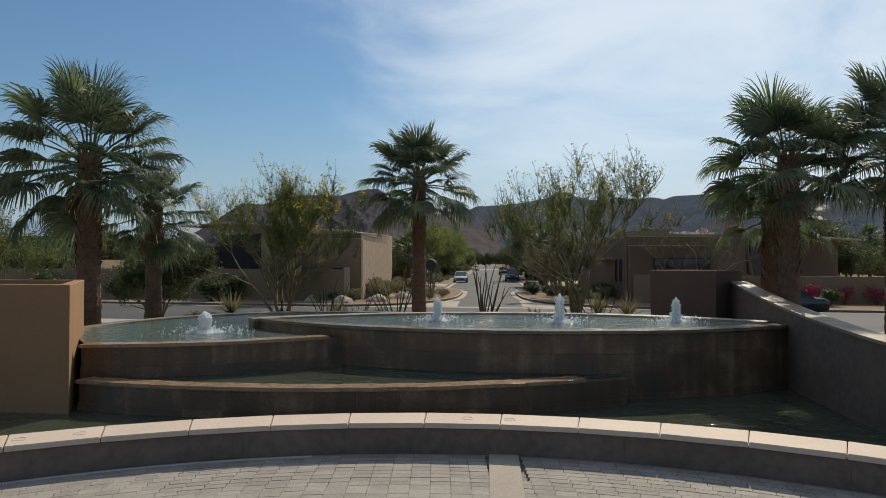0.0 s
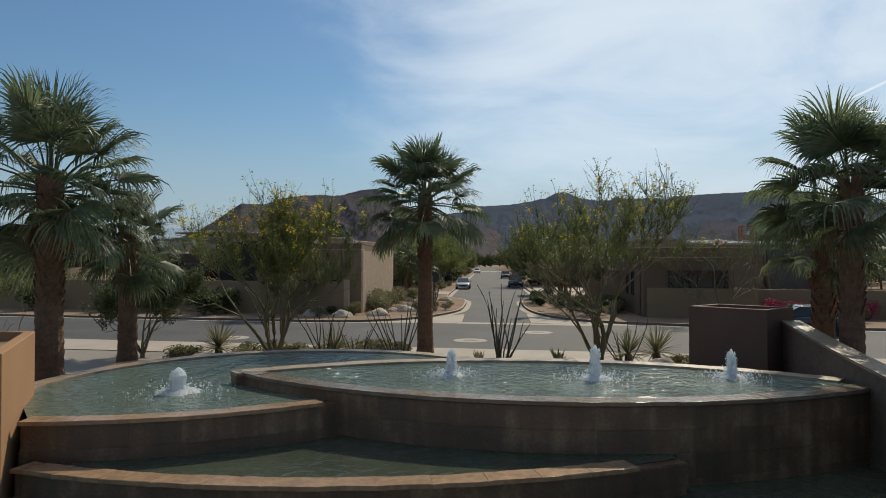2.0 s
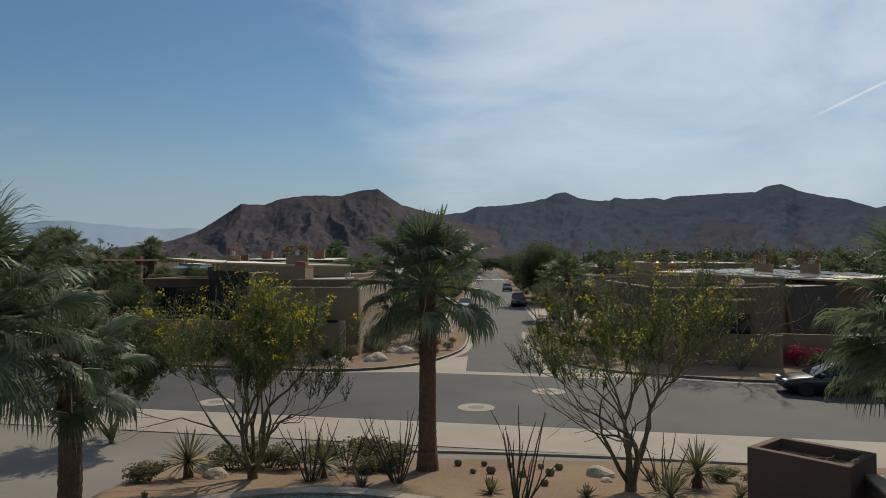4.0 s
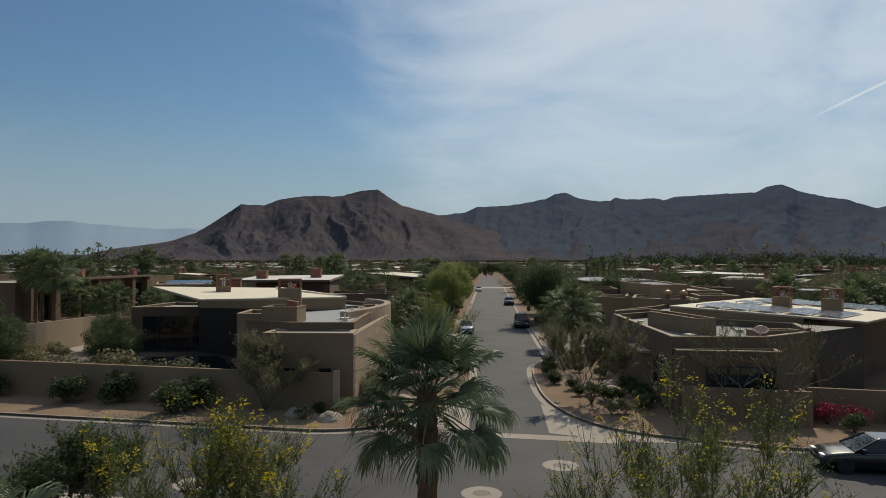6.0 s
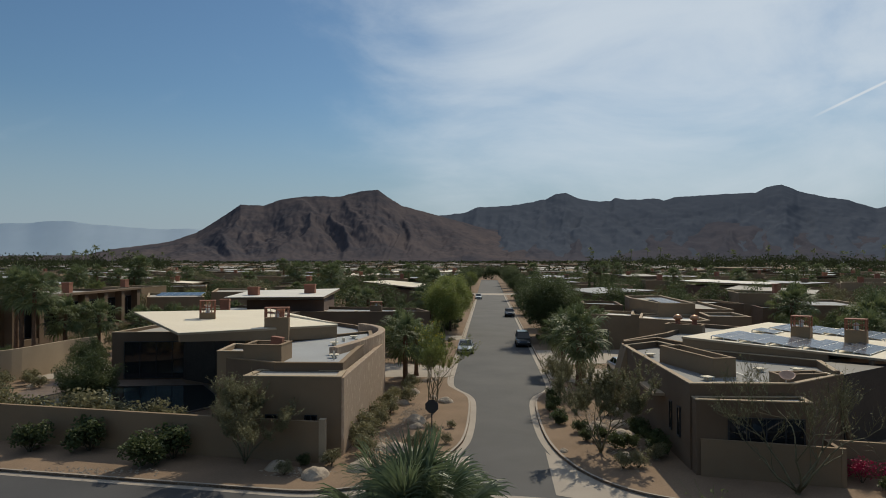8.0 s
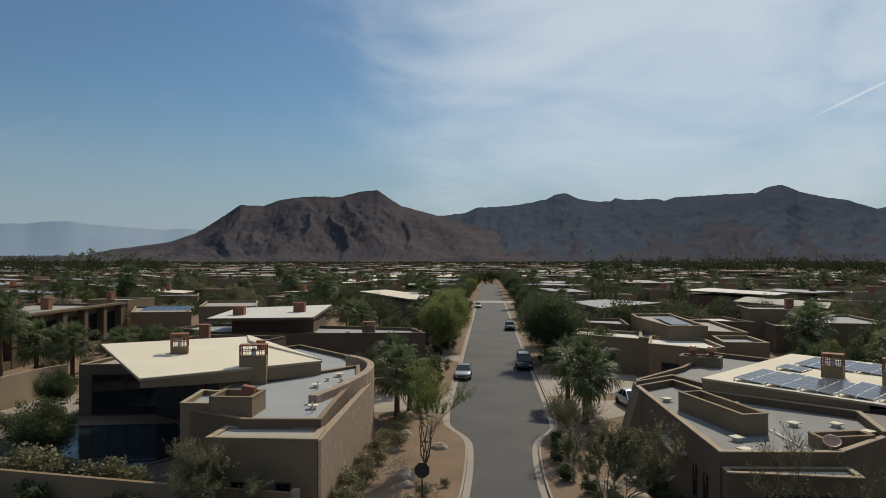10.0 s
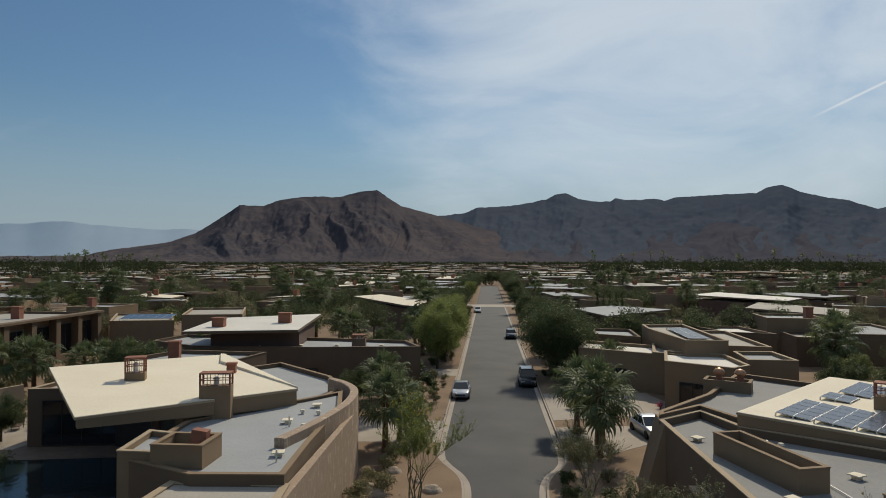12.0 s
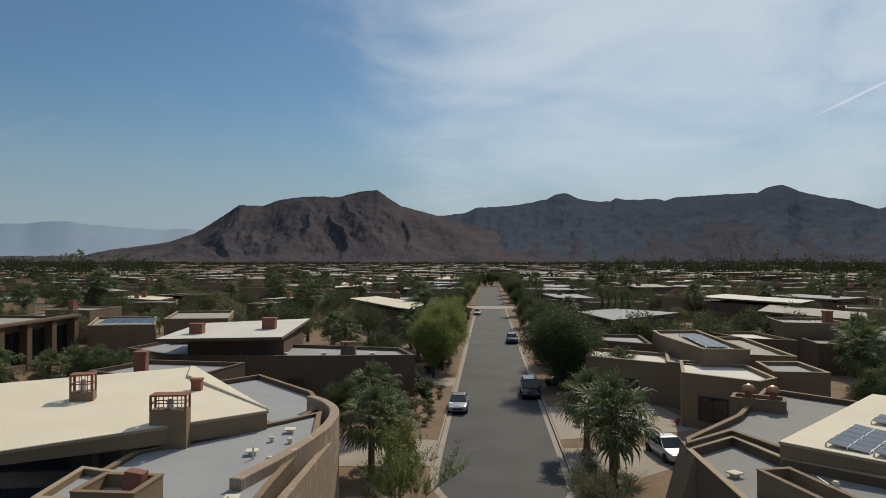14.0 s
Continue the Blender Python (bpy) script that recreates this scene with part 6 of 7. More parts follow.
    for k in range(7):
        y = 86.0 + 5.2 * k
        g = ([], [])
        x = front(y)[0]
        box(g, x + 0.003, x + 1.05, y - 0.45, y + 0.45, 0.1, 6.255)
        part("pier", g, STUCCO_DARK, h, bevel=0.02)
        if k < 6:
            g = ([], [])
            box(g, x + 0.003, x + 0.7, y + 0.455, y + 4.745, 0.1, 1.3)
            part("parapet", g, STUCCO_DARK, h)
            window(h, front(y + 2.6)[0] + 0.06, y + 2.6, 1.4, 3.9, 3.9, 93.3, mullions=2)
    h = thing("house", "tan stucco house with blue solar panels on its flat roof", "house")
    plain_house(h, [([(-58, 119), (-49, 121), (-56, 135), (-65, 133)], 4.8, STUCCO, ROOF_TAN), ([(-48, 121.5), (-39, 123), (-44, 138), (-53, 136)], 5.6, STUCCO, ROOF_TAN)])
    solar_table(h, pose(-57.4, 120.6, 5.0, 5, 0, 12.5), 7.4, 4.2, 6, 3)
    h = thing("house", "brown house with a large cream tilted roof", "house")
    plain_house(h, [([(-30, 171), (-17, 149), (-14.0, 145), (-12.5, 151), (-25, 174)], 4.8, STUCCO_DARK, ROOF_GREY)],
                [([(-31.5, 172, 5.9), (-17, 147, 5.6), (-12.8, 142, 5.6), (-13.0, 155, 5.9), (-26, 177, 6.1)], ROOF_CREAM)])
    h = thing("house", "dark house under a broad grey roof with slim cypress behind", "house")
    plain_house(h, [([(15.5, 141), (18.5, 131), (30, 142), (22, 147)], 4.6, STUCCO_UMBER, ROOF_GREY)],
                [([(14.2, 143, 5.4), (17.7, 128.9, 5.2), (31.7, 144.2, 5.2), (21.6, 147.8, 5.6)], ROOF_GREY)])
    h = thing("house", "long dark house under a thin pale roof", "house")
    plain_house(h, [([(46, 146), (54.5, 133), (61, 146), (52, 158)], 4.6, STUCCO_UMBER, ROOF_GREY)],
                [([(45.5, 146.7, 5.4), (55.2, 130.4, 5.2), (63.5, 146.3, 5.2), (53, 160, 5.6)], ROOF_TAN)])
    h = thing("house", "dark house under a long white roof edge", "house")
    plain_house(h, [([(48, 182), (59, 166), (66, 174), (56, 190)], 4.8, STUCCO_UMBER, ROOF_GREY)],
                [([(46.6, 183.7, 5.9), (60.2, 163.5, 5.7), (68, 174, 5.7), (56, 193, 6.1)], ROOF_WHITE)])
    rng = random.Random(6)
    for k in range(5):
        t = thing("cypress_tree", "slim dark cypress beside the grey roof", "tree", "row of cypresses", pose(19.5 + 1.1 * k, 149.5 - 0.3 * k, PAD))
        g = ([], [])
        tube(g, [(0, 0, -0.2), (0, 0, 1.2)], [0.12, 0.1], 6)
        part("trunk", g, BARK, t)
        g = ([], [])
        for i in range(26):
            zz = 0.6 + 7.2 * i / 25
            leaf_cloud(g, (rng.gauss(0, 0.05), rng.gauss(0, 0.05), zz), 0.55 * (1 - (i / 25) ** 2 * 0.8), 40, 0.12, rng)
        part("crown", g, LEAF, t)


def house_kinds():
    """Five houses of the estate, to be copied over its lots."""
    kinds = []
    specs = [
        ("tan flat-roofed house of the estate with low parapets", [(quad(0, 0, 16, 10, 0), 4.2, STUCCO, ROOF_GREY), (quad(3, 8, 9, 8, 0), 5.6, STUCCO, ROOF_GREY), (quad(-6, 7.5, 7, 6, 0), 3.8, STUCCO_DARK, ROOF_TAN)], [], [(2.5, 5.4, 4.0, 7.0, 1.3, 1.0, 0, BRICK_RED, False, 0.2)]),
        ("brown house of the estate under a tilted white roof", [(quad(0, 0, 18, 11, 0), 4.0, STUCCO_DARK, ROOF_GREY), (quad(0, 3, 12, 9, 0), 5.0, STUCCO_DARK, ROOF_GREY)], [(tilted(0, 3, 13, 10, 4, 5.4, 0.6), ROOF_TAN)], [(-3, 3, 5.0, 7.0, 1.2, 1.0, 0, BRICK_RED, False, 0.2)]),
        ("tan house of the estate under a tilted cream roof", [(quad(0, 0, 14, 12, 0), 4.4, STUCCO, ROOF_GREY), (quad(8, 3, 6, 9, 0), 3.9, STUCCO, ROOF_TAN)], [(tilted(-1.5, 0.5, 11.5, 9, -12, 5.2, 0.5), ROOF_CREAM)], [(0, 1, 5.0, 6.9, 1.4, 1.0, 0, BRICK_RED, False, 0.2), (-5, 2, 5.0, 6.6, 1.0, 0.9, 0, STUCCO, False, 0.2)]),
        ("low brown house of the estate with a long thin pale roof", [(quad(0, 0, 20, 9, 0), 3.6, STUCCO_DARK, ROOF_GREY)], [(tilted(0, 0, 20, 9.8, 0, 4.7, 0.2), ROOF_GREY)], [(5, 1, 3.5, 6.0, 1.5, 1.0, 0, STUCCO_DARK, False, 0.2)]),
        ("stepped tan house of the estate with grey roof", [(quad(-4, 0, 10, 12, 0), 4.6, STUCCO, ROOF_GREY), (quad(5, -1, 8, 10, 0), 3.9, STUCCO_DARK, ROOF_GREY), (quad(0, 8, 12, 5, 0), 5.2, STUCCO, ROOF_WHITE)], [(tilted(5, 0, 11, 11, 6, 4.9, 0.7), ROOF_GREY)], []),
    ]
    for lab, vols, roofs, chims in specs:
        h = thing("house", lab, "house", "houses of the estate")
        plain_house(h, vols, roofs, chims, [(-4, vols[0][0][0][1] - 0.01, 1.0, 2.4, 2.0, 0), (3, vols[0][0][0][1] - 0.01 if lab[0] != "s" else -6.01, 1.0, 1.6, 2.0, 0)])
        kinds.append(h)
    return kinds


def in_view(x, y, margin=12.0):
    return abs(x) < 0.74 * (y - 5) + margin


def build_estate():
    rng = random.Random(77)
    kinds = house_kinds()
    used, spots = [False] * 5, []
    rows = [118, 146, 174, 203, 248, 278, 308, 340, 370]
    cols = [21, 50, 79, 109, 140, 172, 205, 240, 278]
    for yy in rows:
        for xx in cols:
            for sgn in (-1, 1):
                x, y = sgn * xx + rng.uniform(-3.5, 3.5), yy + rng.uniform(-5, 5)
                if not in_view(x, y):
                    continue
                if yy == 118 and xx < 60 and not (sgn > 0 and xx > 25):
                    continue
                if sgn < 0 and yy == 118 and xx < 90:
                    continue
                spots.append((x, y))
    built = [(-23, 158), (-27, 168), (-66, 106), (-57, 127), (-46, 130), (-28, 100), (20, 140), (54, 146), (57, 178), (30, 110), (20, 100)]
    spots = [p for p in spots if all(math.hypot(p[0] - a, p[1] - b) > 19 for a, b in built)]
    spots += [(66, 88), (74, 108), (52, 70), (-84, 132)]
    for i, (x, y) in enumerate(spots):
        k = rng.randrange(5)
        m = pose(x, y, PAD - 0.05 if y < 222 else PAD - 0.05, 0, 0, rng.choice((0, 90, 180, 270)) + rng.uniform(-28, 28))
        if used[k]:
            copy_thing(kinds[k], m)
        else:
            kinds[k].matrix_basis = m
            used[k] = True
    return spots + built + [(-28, 168), (-16, 148), (-66, 90), (-66, 112), (-36, 98), (-12, 96), (-62, 96), (-60, 116)]


def build_far_estate():
    """Roofs and tree crowns beyond the counted houses, up to the foot of the hills."""
    rng = random.Random(78)
    walls, roofs, red = ([], []), ([], []), ([], [])
    for i in range(1250):
        y = 395 + 1700 * rng.random() ** 1.5
        x = rng.uniform(-0.75, 0.75) * y
        if abs(x) < 22 and y < 560:
            continue
        w, d, t, hgt = rng.uniform(10, 24), rng.uniform(9, 16), rng.uniform(-40, 40), rng.uniform(3.4, 5.8)
        prism(walls, quad(x, y, w, d, t), 0.0, hgt)
        prism(roofs if rng.random() < 0.55 else red, quad(x, y, w + 1, d + 1, t), hgt, [hgt + 0.3, hgt + 0.3, hgt + 0.3 + rng.choice((0, 0, 0.8)), hgt + 0.3])
    tagged(part("far_houses", walls, STUCCO_DARK), "brown house walls far across the valley", "houses", "", "stuff")
    tagged(part("far_roofs", roofs, ROOF_TAN), "pale tan flat roofs far across the valley", "roofs", "", "stuff")
    tagged(part("far_tiled_roofs", red, STUCCO), "tan roofs far across the valley", "roofs", "", "stuff")

    def crown(g, x, y, hgt, w, n, size):
        """A far tree: small leaf facets thrown over a few lumps."""
        lumps = [(rng.gauss(0, 0.26) * w, rng.gauss(0, 0.26) * w, rng.uniform(0.38, 0.74) * hgt, rng.uniform(0.2, 0.36)) for _ in range(5)]
        for k in range(n):
            lx, ly, lz, r = lumps[k % 5]
            d = Vector((rng.gauss(0, 1), rng.gauss(0, 1), rng.gauss(0, 1))).normalized() * rng.random() ** 0.3 * r
            c = Vector((x + lx + d.x * w, y + ly + d.y * w, max(0.2, lz + d.z * hgt * 0.95)))
            u = Vector((rng.gauss(0, 1), rng.gauss(0, 0.5), rng.gauss(0, 1))).normalized() * size
            v = Vector((rng.gauss(0, 1), rng.gauss(0, 0.5), rng.gauss(0, 1))).normalized() * size * 0.8
            put(g, [c - u, c + v, c + u, c - v], [(0, 1, 2, 3)])

    def slim_palm(g, x, y, hgt, size=1.0):
        tube(g, [(x, y, 0), (x + rng.gauss(0, 0.4), y, hgt)], [0.26, 0.18], 4)
        for k in range(18):
            a, el = k * 2.4, rng.uniform(-0.7, 1.2)
            d = Vector((math.cos(a) * math.cos(el), math.sin(a) * math.cos(el), math.sin(el))) * size
            w = Vector((-math.sin(a), math.cos(a), 0)) * 0.42 * size
            b = Vector((x, y, hgt))
            put(g, [b, b + d * 1.2 + w, b + d * 2.2 + Vector((0, 0, -0.4)), b + d * 1.2 - w], [(0, 1, 2, 3)])
    g = ([], [])
    for i in range(4200):
        y = 392 + 2300 * rng.random() ** 1.7
        x = rng.uniform(-0.78, 0.78) * y
        # thin in the middle of the valley, where roofs show, dense at its sides
        if abs(x / y) < 0.30 and rng.random() < 0.35 or abs(x) < 6 and y < 396:
            continue
        w = rng.uniform(4.5, 9.5)
        crown(g, x, y, rng.uniform(4.0, 8.5), w, 54 if y < 900 else 26, w * (0.075 if y < 900 else 0.11))
    for i in range(1300):
        y = 1800 + 600 * rng.random()
        w = rng.uniform(12, 26)
        crown(g, rng.uniform(-0.78, 0.78) * y, y, rng.uniform(7, 14), w, 16, w * 0.13)
    # groves with tall palms on both sides of the valley
    palms = ([], [])
    for side, n, ya, yb in ((-1, 130, 430, 1000), (1, 110, 540, 760)):
        for i in range(n):
            y = rng.uniform(ya, yb)
            q = rng.uniform(0.42, 0.76) if side < 0 else rng.uniform(0.20, 0.66)
            crown(g, side * q * y - 0.068 * y, y, rng.uniform(12, 20), rng.uniform(10, 17), 110, 0.8)
            if rng.random() < 0.16:
                slim_palm(palms, side * q * y + rng.gauss(0, 6) - 0.068 * y, y, rng.uniform(16, 22), 1.5)
    tagged(part("far_trees", g, LEAF_FAR), "dark green treetops far across the valley", "trees", "", "stuff")
    for i in range(50):
        y = 420 + 1500 * rng.random() ** 1.4
        slim_palm(palms, rng.uniform(-0.78, 0.78) * y, y, rng.uniform(7, 13))
    tagged(part("far_palms", palms, FROND_FAR), "tall thin palms far across the valley", "palms", "", "stuff")


def build_street_plants(spots):
    rng = random.Random(91)
    # gardens beside the side street
    palo_verde(-4.9, 57.5, PAD, "palo verde with bare upright limbs and a thin yellow-green crown", 61, 0.48, 1.7, 6, 3, 9, 3, 0.06, mats=(LEAF_LIME, FLOWER), size=0.045, bare=0.5, vase=True)
    palo_verde(5.2, 48.5, PAD, "thin palo verde with mostly bare stems on the corner bed", 62, 0.5, 1.75, 6, 3, 30, 0, 0.055, mats=(LEAF_GREY, FLOWER), size=0.05, bare=0.45)
    palo_verde(4.9, 60.5, PAD, "thin palo verde beside the kerb", 64, 0.45, 1.3, 5, 3, 12, 0, 0.04, mats=(LEAF_GREY, FLOWER), size=0.04)
    palo_verde(13.1, 42.5, PAD, "bare wide-branched desert tree in front of the garden wall", 63, 0.95, 2.35, 6, 3, 3, 0, 0.065, mats=(LEAF_GREY, FLOWER), size=0.04)
    palo_verde(-13.8, 45.3, PAD, "feathery olive desert tree by the garden wall", 65, 0.8, 1.75, 7, 3, 26, 0, 0.04, 0, "desert_tree", (LEAF_GREY, FLOWER), 0.04, 0.3)
    palo_verde(-15.8, 21.6, 0.3, "pale-stemmed palo verde beside the entrance drive", 66, 0.6, 1.4, 6, 3, 16, 5, 0.05)
    palo_verde(-13.4, 26.4, 0.2, "green leafy desert tree beside the entrance drive", 67, 0.6, 1.2, 6, 3, 20, 0, 0.05, 0, "desert_tree", (LEAF, FLOWER), 0.05, 0.3)
    green = leafy_tree(71, 6.0, 5.2, LEAF, "dense green shade tree", None, 130, 190, 0.075)
    lime = leafy_tree(72, 7.0, 5.0, LEAF_LIME, "bright yellow-green street tree", None, 130, 150, 0.08)
    dark = leafy_tree(73, 7.5, 7.5, LEAF, "large dark green street tree with a full crown", None, 200, 190, 0.085)
    def place(kind, rows):
        for i, (x, y, s) in enumerate(rows):
            m = pose(x, y, PAD - 0.02, 0, 0, rng.uniform(0, 360)) @ Matrix.Scale(s, 4)
            if i == 0:
                kind.matrix_basis = m
            else:
                copy_thing(kind, m).scale = (s, s, s)
    place(lime, [(-7.4, 106, 1.1), (-6.8, 112, 1.25), (-7.2, 118, 1.2), (-7.4, 126, 1.2), (-8, 160, 1.0), (-7.5, 250, 1.0)])
    place(dark, [(6.9, 100, 1.12), (8.2, 107, 1.05), (8.0, 118, 0.9), (8.5, 146, 0.9), (8.2, 168, 0.85), (7.6, 196, 0.9), (-9.6, 146, 0.9), (-9.5, 176, 0.9), (-9, 200, 0.95), (8, 250, 1), (7.4, 275, 1), (-8.6, 268, 1), (-9, 290, 1), (8, 300, 1.1), (-8, 320, 1.1), (9, 335, 1.1), (0.5, 402, 1.0), (-6, 396, 0.9), (6, 398, 0.9)])
    near = [(-28.3, 54.6, 0.74), (-37.6, 69.8, 0.6), (-36, 52.5, 0.75), (-39, 55.5, 0.9), (-45, 56, 0.9), (-52, 64, 0.9), (-34, 87, 0.8), (-38, 88, 0.9), (34, 80, 0.9), (38, 76, 0.8), (31, 84, 0.8), (-13.5, 84, 0.6), (-11.5, 88, 0.7),
            (11.5, 112, 0.8), (20, 114, 0.9), (28, 116, 1.0), (-12.5, 101, 0.8), (-14, 108, 0.9), (44, 90, 1.0), (39, 101, 0.8), (46, 100, 0.9), (52, 104, 0.9), (-46, 69.5, 0.5), (-36, 122, 1.0), (-32, 120, 0.9)]
    away = []
    for _ in range(2600):
        y = rng.uniform(70, 388)
        x = rng.uniform(-0.75, 0.75) * y
        if abs(x) < 10.5 or not in_view(x, y, 8) or any(math.hypot(x - a, y - b) < 8.0 for a, b in spots):
            continue
        if -38 < x < 34 and y < 116 or -72 < x < -37 and 80 < y < 122:
            continue
        away.append((x, y, rng.uniform(0.6, 1.2)))
    place(green, near)
    grove = leafy_tree(74, 6.2, 6.4, LEAF, "green tree among the houses", None, 60, 70, 0.12, "garden_tree")
    grove2 = leafy_tree(75, 5.4, 5.6, LEAF_GREY, "olive green tree among the houses", None, 60, 70, 0.12, "olive_tree")
    grove3 = leafy_tree(76, 5.0, 5.2, LEAF_PALE, "yellow-green tree among the houses", None, 60, 70, 0.12, "acacia_tree")
    place(grove, away[:290]), place(grove2, away[290:460]), place(grove3, away[460:540])
    gp = away[540:]
    palm = palm_kind(81, 4.4, 34, 1.45)
    tall = palm_kind(82, 8.0, 38, 1.6)
    place(palm, [(-8.3, 69.2, 0.95), (-7.7, 72.6, 0.8), (-10.2, 81, 0.9), (6.7, 68.9, 1.1), (6.2, 76.5, 0.95), (7.6, 72.6, 0.85), (12.7, 97.5, 0.8), (-20.5, 118, 1.0), (-24, 126, 1.0), (-10.5, 118, 1.1), (-13, 131, 1.0),
                 (-33, 88, 0.8), (-37, 91, 0.8), (33, 73, 1.0), (36, 78, 1.2), (40, 84, 1.1), (38, 100, 1.2), (43, 110, 1.2), (-37, 104, 0.8), (-45.8, 85, 1.0), (-42.5, 88, 0.85), (-48.5, 83, 1.05), (-40, 92, 0.85), (-51, 91, 0.9), (-44, 94, 0.8)])
    tp = [(-48.5, 77.8, 0.95), (-51.8, 80.5, 0.98), (-55, 84, 1.0)]
    for x, y, s in gp[:40]:
        tp.append((x, y, s))
    tp += [(rng.uniform(-0.7, 0.7) * y, y, rng.uniform(0.6, 1.05)) for y in [rng.uniform(130, 385) for _ in range(60)]]
    tp = [p for p in tp if abs(p[0]) > 10 and not any(math.hypot(p[0] - a, p[1] - b) < 8 for a, b in spots)]
    place(tall, tp[:90])
    shrub = shrub_kind(84, 1.2, 0.95, LEAF, "rounded dark green shrub in the sand", 1700, 0.055)
    scatter(shrub, [(-19.0, 44.6, 1.9), (-26.6, 46.6, 1.9), (-23.4, 47.0, 2.1), (-18.0, 45.9, 1.9), (-33, 48.0, 2.2), (3.6, 55.1), (3.7, 59.9), (4.8, 51.1, 0.9), (4.6, 52.9, 0.9), (6.2, 49.5, 1.0), (8.2, 52.6, 1.1), (8.3, 50.2, 1.2), (8.4, 48.3, 1.2), (7.0, 49.6, 0.9), (3.9, 63.0), (3.7, 55.2, 0.9), (6.0, 60.2), (8.3, 53.8), (8.6, 50.0, 1.1), (7.2, 57.6), (5.6, 51.2, 0.9), (3.3, 58.5, 0.8), (-10.6, 45.2, 0.7), (17.4, 42.6, 1.2), (20.5, 41.9, 1.2), (24, 41.4, 1.3), (-41, 50, 1.5)], rng, 0.9, 1.1)
    olive = shrub_kind(85, 1.3, 1.0, LEAF_GREY, "feathery olive-grey desert shrub", 1500, 0.045)
    scatter(olive, [(-7.8, 47.3, 1.2), (-5.4, 48.9, 0.8), (-4.5, 51.8, 0.9), (-3.5, 49.9, 0.7), (-8.3, 59.3, 1.3), (-8.5, 55.5, 1.4), (-8.4, 51.5, 1.5), (-29.8, 51.4, 2.6), (-27.6, 51.0, 2.5), (-25.6, 50.9, 2.7), (-23.6, 50.6, 2.5), (-21.8, 50.2, 2.6), (-20.2, 50.3, 2.3), (-33.2, 52.4, 2.5), (-8.6, 49.3, 1.4), (-8.2, 62.6, 1.1), (-7.6, 65.0), (-41.4, 67.5, 1.4), (-40.2, 65.6, 1.3), (-38.6, 64.6, 1.2), (-41.6, 64.0, 1.5), (-37.2, 66.2, 1.0), (-46, 75, 1.7), (-41, 62, 1.5), (-44, 66, 1.4), (-44, 80, 1.9), (-41, 84, 1.7), (-50, 87, 2.1), (-53, 95, 2.0), (-47, 90, 1.8), (-39, 88, 1.6), (-48, 98, 2.0), (-42, 98, 1.8), (-54, 104, 2.0), (-48, 70, 1.8), (-43, 58, 1.6), (5.9, 45.8, 0.9), (6.7, 46.0, 0.9), (-9.2, 45.3, 1.0), (-8.2, 50.0, 1.1), (-8.0, 53.6, 1.3), (-7.9, 57.4, 1.2), (-7.2, 61.0, 1.2), (-7.4, 67.0, 1.2), (8.0, 47.5, 0.9), (6.4, 63.5), (-4.2, 47.4, 0.6), (-5.0, 50.0, 0.7), (-3.4, 53.5, 0.6), (5.6, 71.0), (6.0, 74.0), (-6.8, 76.8, 0.8), (-7.0, 84.5, 0.9), (-6.4, 88.5, 0.8), (6.6, 84.0, 0.9), (-11.2, 43.6, 0.7)], rng, 0.9, 1.15)
    verge = []
    for side in (-1, 1):
        y = 82.0
        while y < 218:
            verge.append((side * rng.uniform(6.6, 8.6), y, rng.uniform(0.8, 1.7)))
            if rng.random() < 0.7:
                verge.append((side * rng.uniform(5.7, 6.6), y + 1.2, rng.uniform(0.4, 0.8)))
            if rng.random() < 0.6:
                verge.append((side * rng.uniform(9.0, 11.5), y + 1.5, rng.uniform(1.2, 2.2)))
            y += rng.uniform(2.2, 5.0)
    verge = [(x, y, k) for x, y, k in verge if not (x > 0 and 79 < y < 92) and not (x < 0 and 100 < y < 107)]
    hedge = shrub_kind(87, 1.5, 1.3, LEAF, "loose green shrub on the street verge", 900, 0.09, "verge_shrub")
    scatter(hedge, verge[::2], rng, 0.9, 1.1)
    sage = shrub_kind(88, 1.5, 1.1, LEAF_GREY, "loose olive shrub on the street verge", 900, 0.08, "verge_shrub")
    scatter(sage, verge[1::2], rng, 0.9, 1.1)
    red = shrub_kind(86, 1.8, 1.4, BLOOM, "bougainvillea hedge with magenta flowers", 900, 0.05, "flowering_shrub")
    scatter(red, [(16.9, 44.3, 1.0), (18.3, 44.1, 1.0), (20.4, 43.9, 1.0), (22.2, 43.6, 1.0), (24.0, 43.3, 1.0), (14.8, 84.6, 0.6)], rng, 0.95, 1.1)
    rock = boulder(7)
    scatter(rock, [(-6.2, 48.4, 1.7), (-11.8, 44.6, 1.3), (-7.5, 44.9, 1.5), (-5.1, 50.8, 1.2), (-5.8, 55.0, 1.4), (-4.3, 61.3, 1.2), (-7.1, 64.7, 1.2), (-7.4, 60.4, 1.1), (-8.2, 61.4, 1.2), (-7.8, 69.3, 1.1), (-7.1, 48.6, 0.9), (-6.4, 69.8, 1.1), (-5.6, 53.4, 1.0),
                   (8.8, 64.5, 1.2), (7.0, 51.6, 1.7), (7.4, 54.7, 1.5), (7.9, 58.7, 1.3), (5.9, 54.2, 1.2), (6.4, 47.7, 1.0), (5.3, 53.6, 1.3), (-9.6, 43.5, 1.5), (-42, 69, 1.2), (-45, 68, 1.3), (-39.5, 65, 1.0), (-44.5, 72, 1.2), (3.2, 48.7, 0.6), (-5.3, 62.9, 0.7), (5.4, 66.8, 0.8), (-5.8, 70.6, 0.8)], rng, 0.9, 1.2)
    # loose stones among the boulders
    g = ([], [])
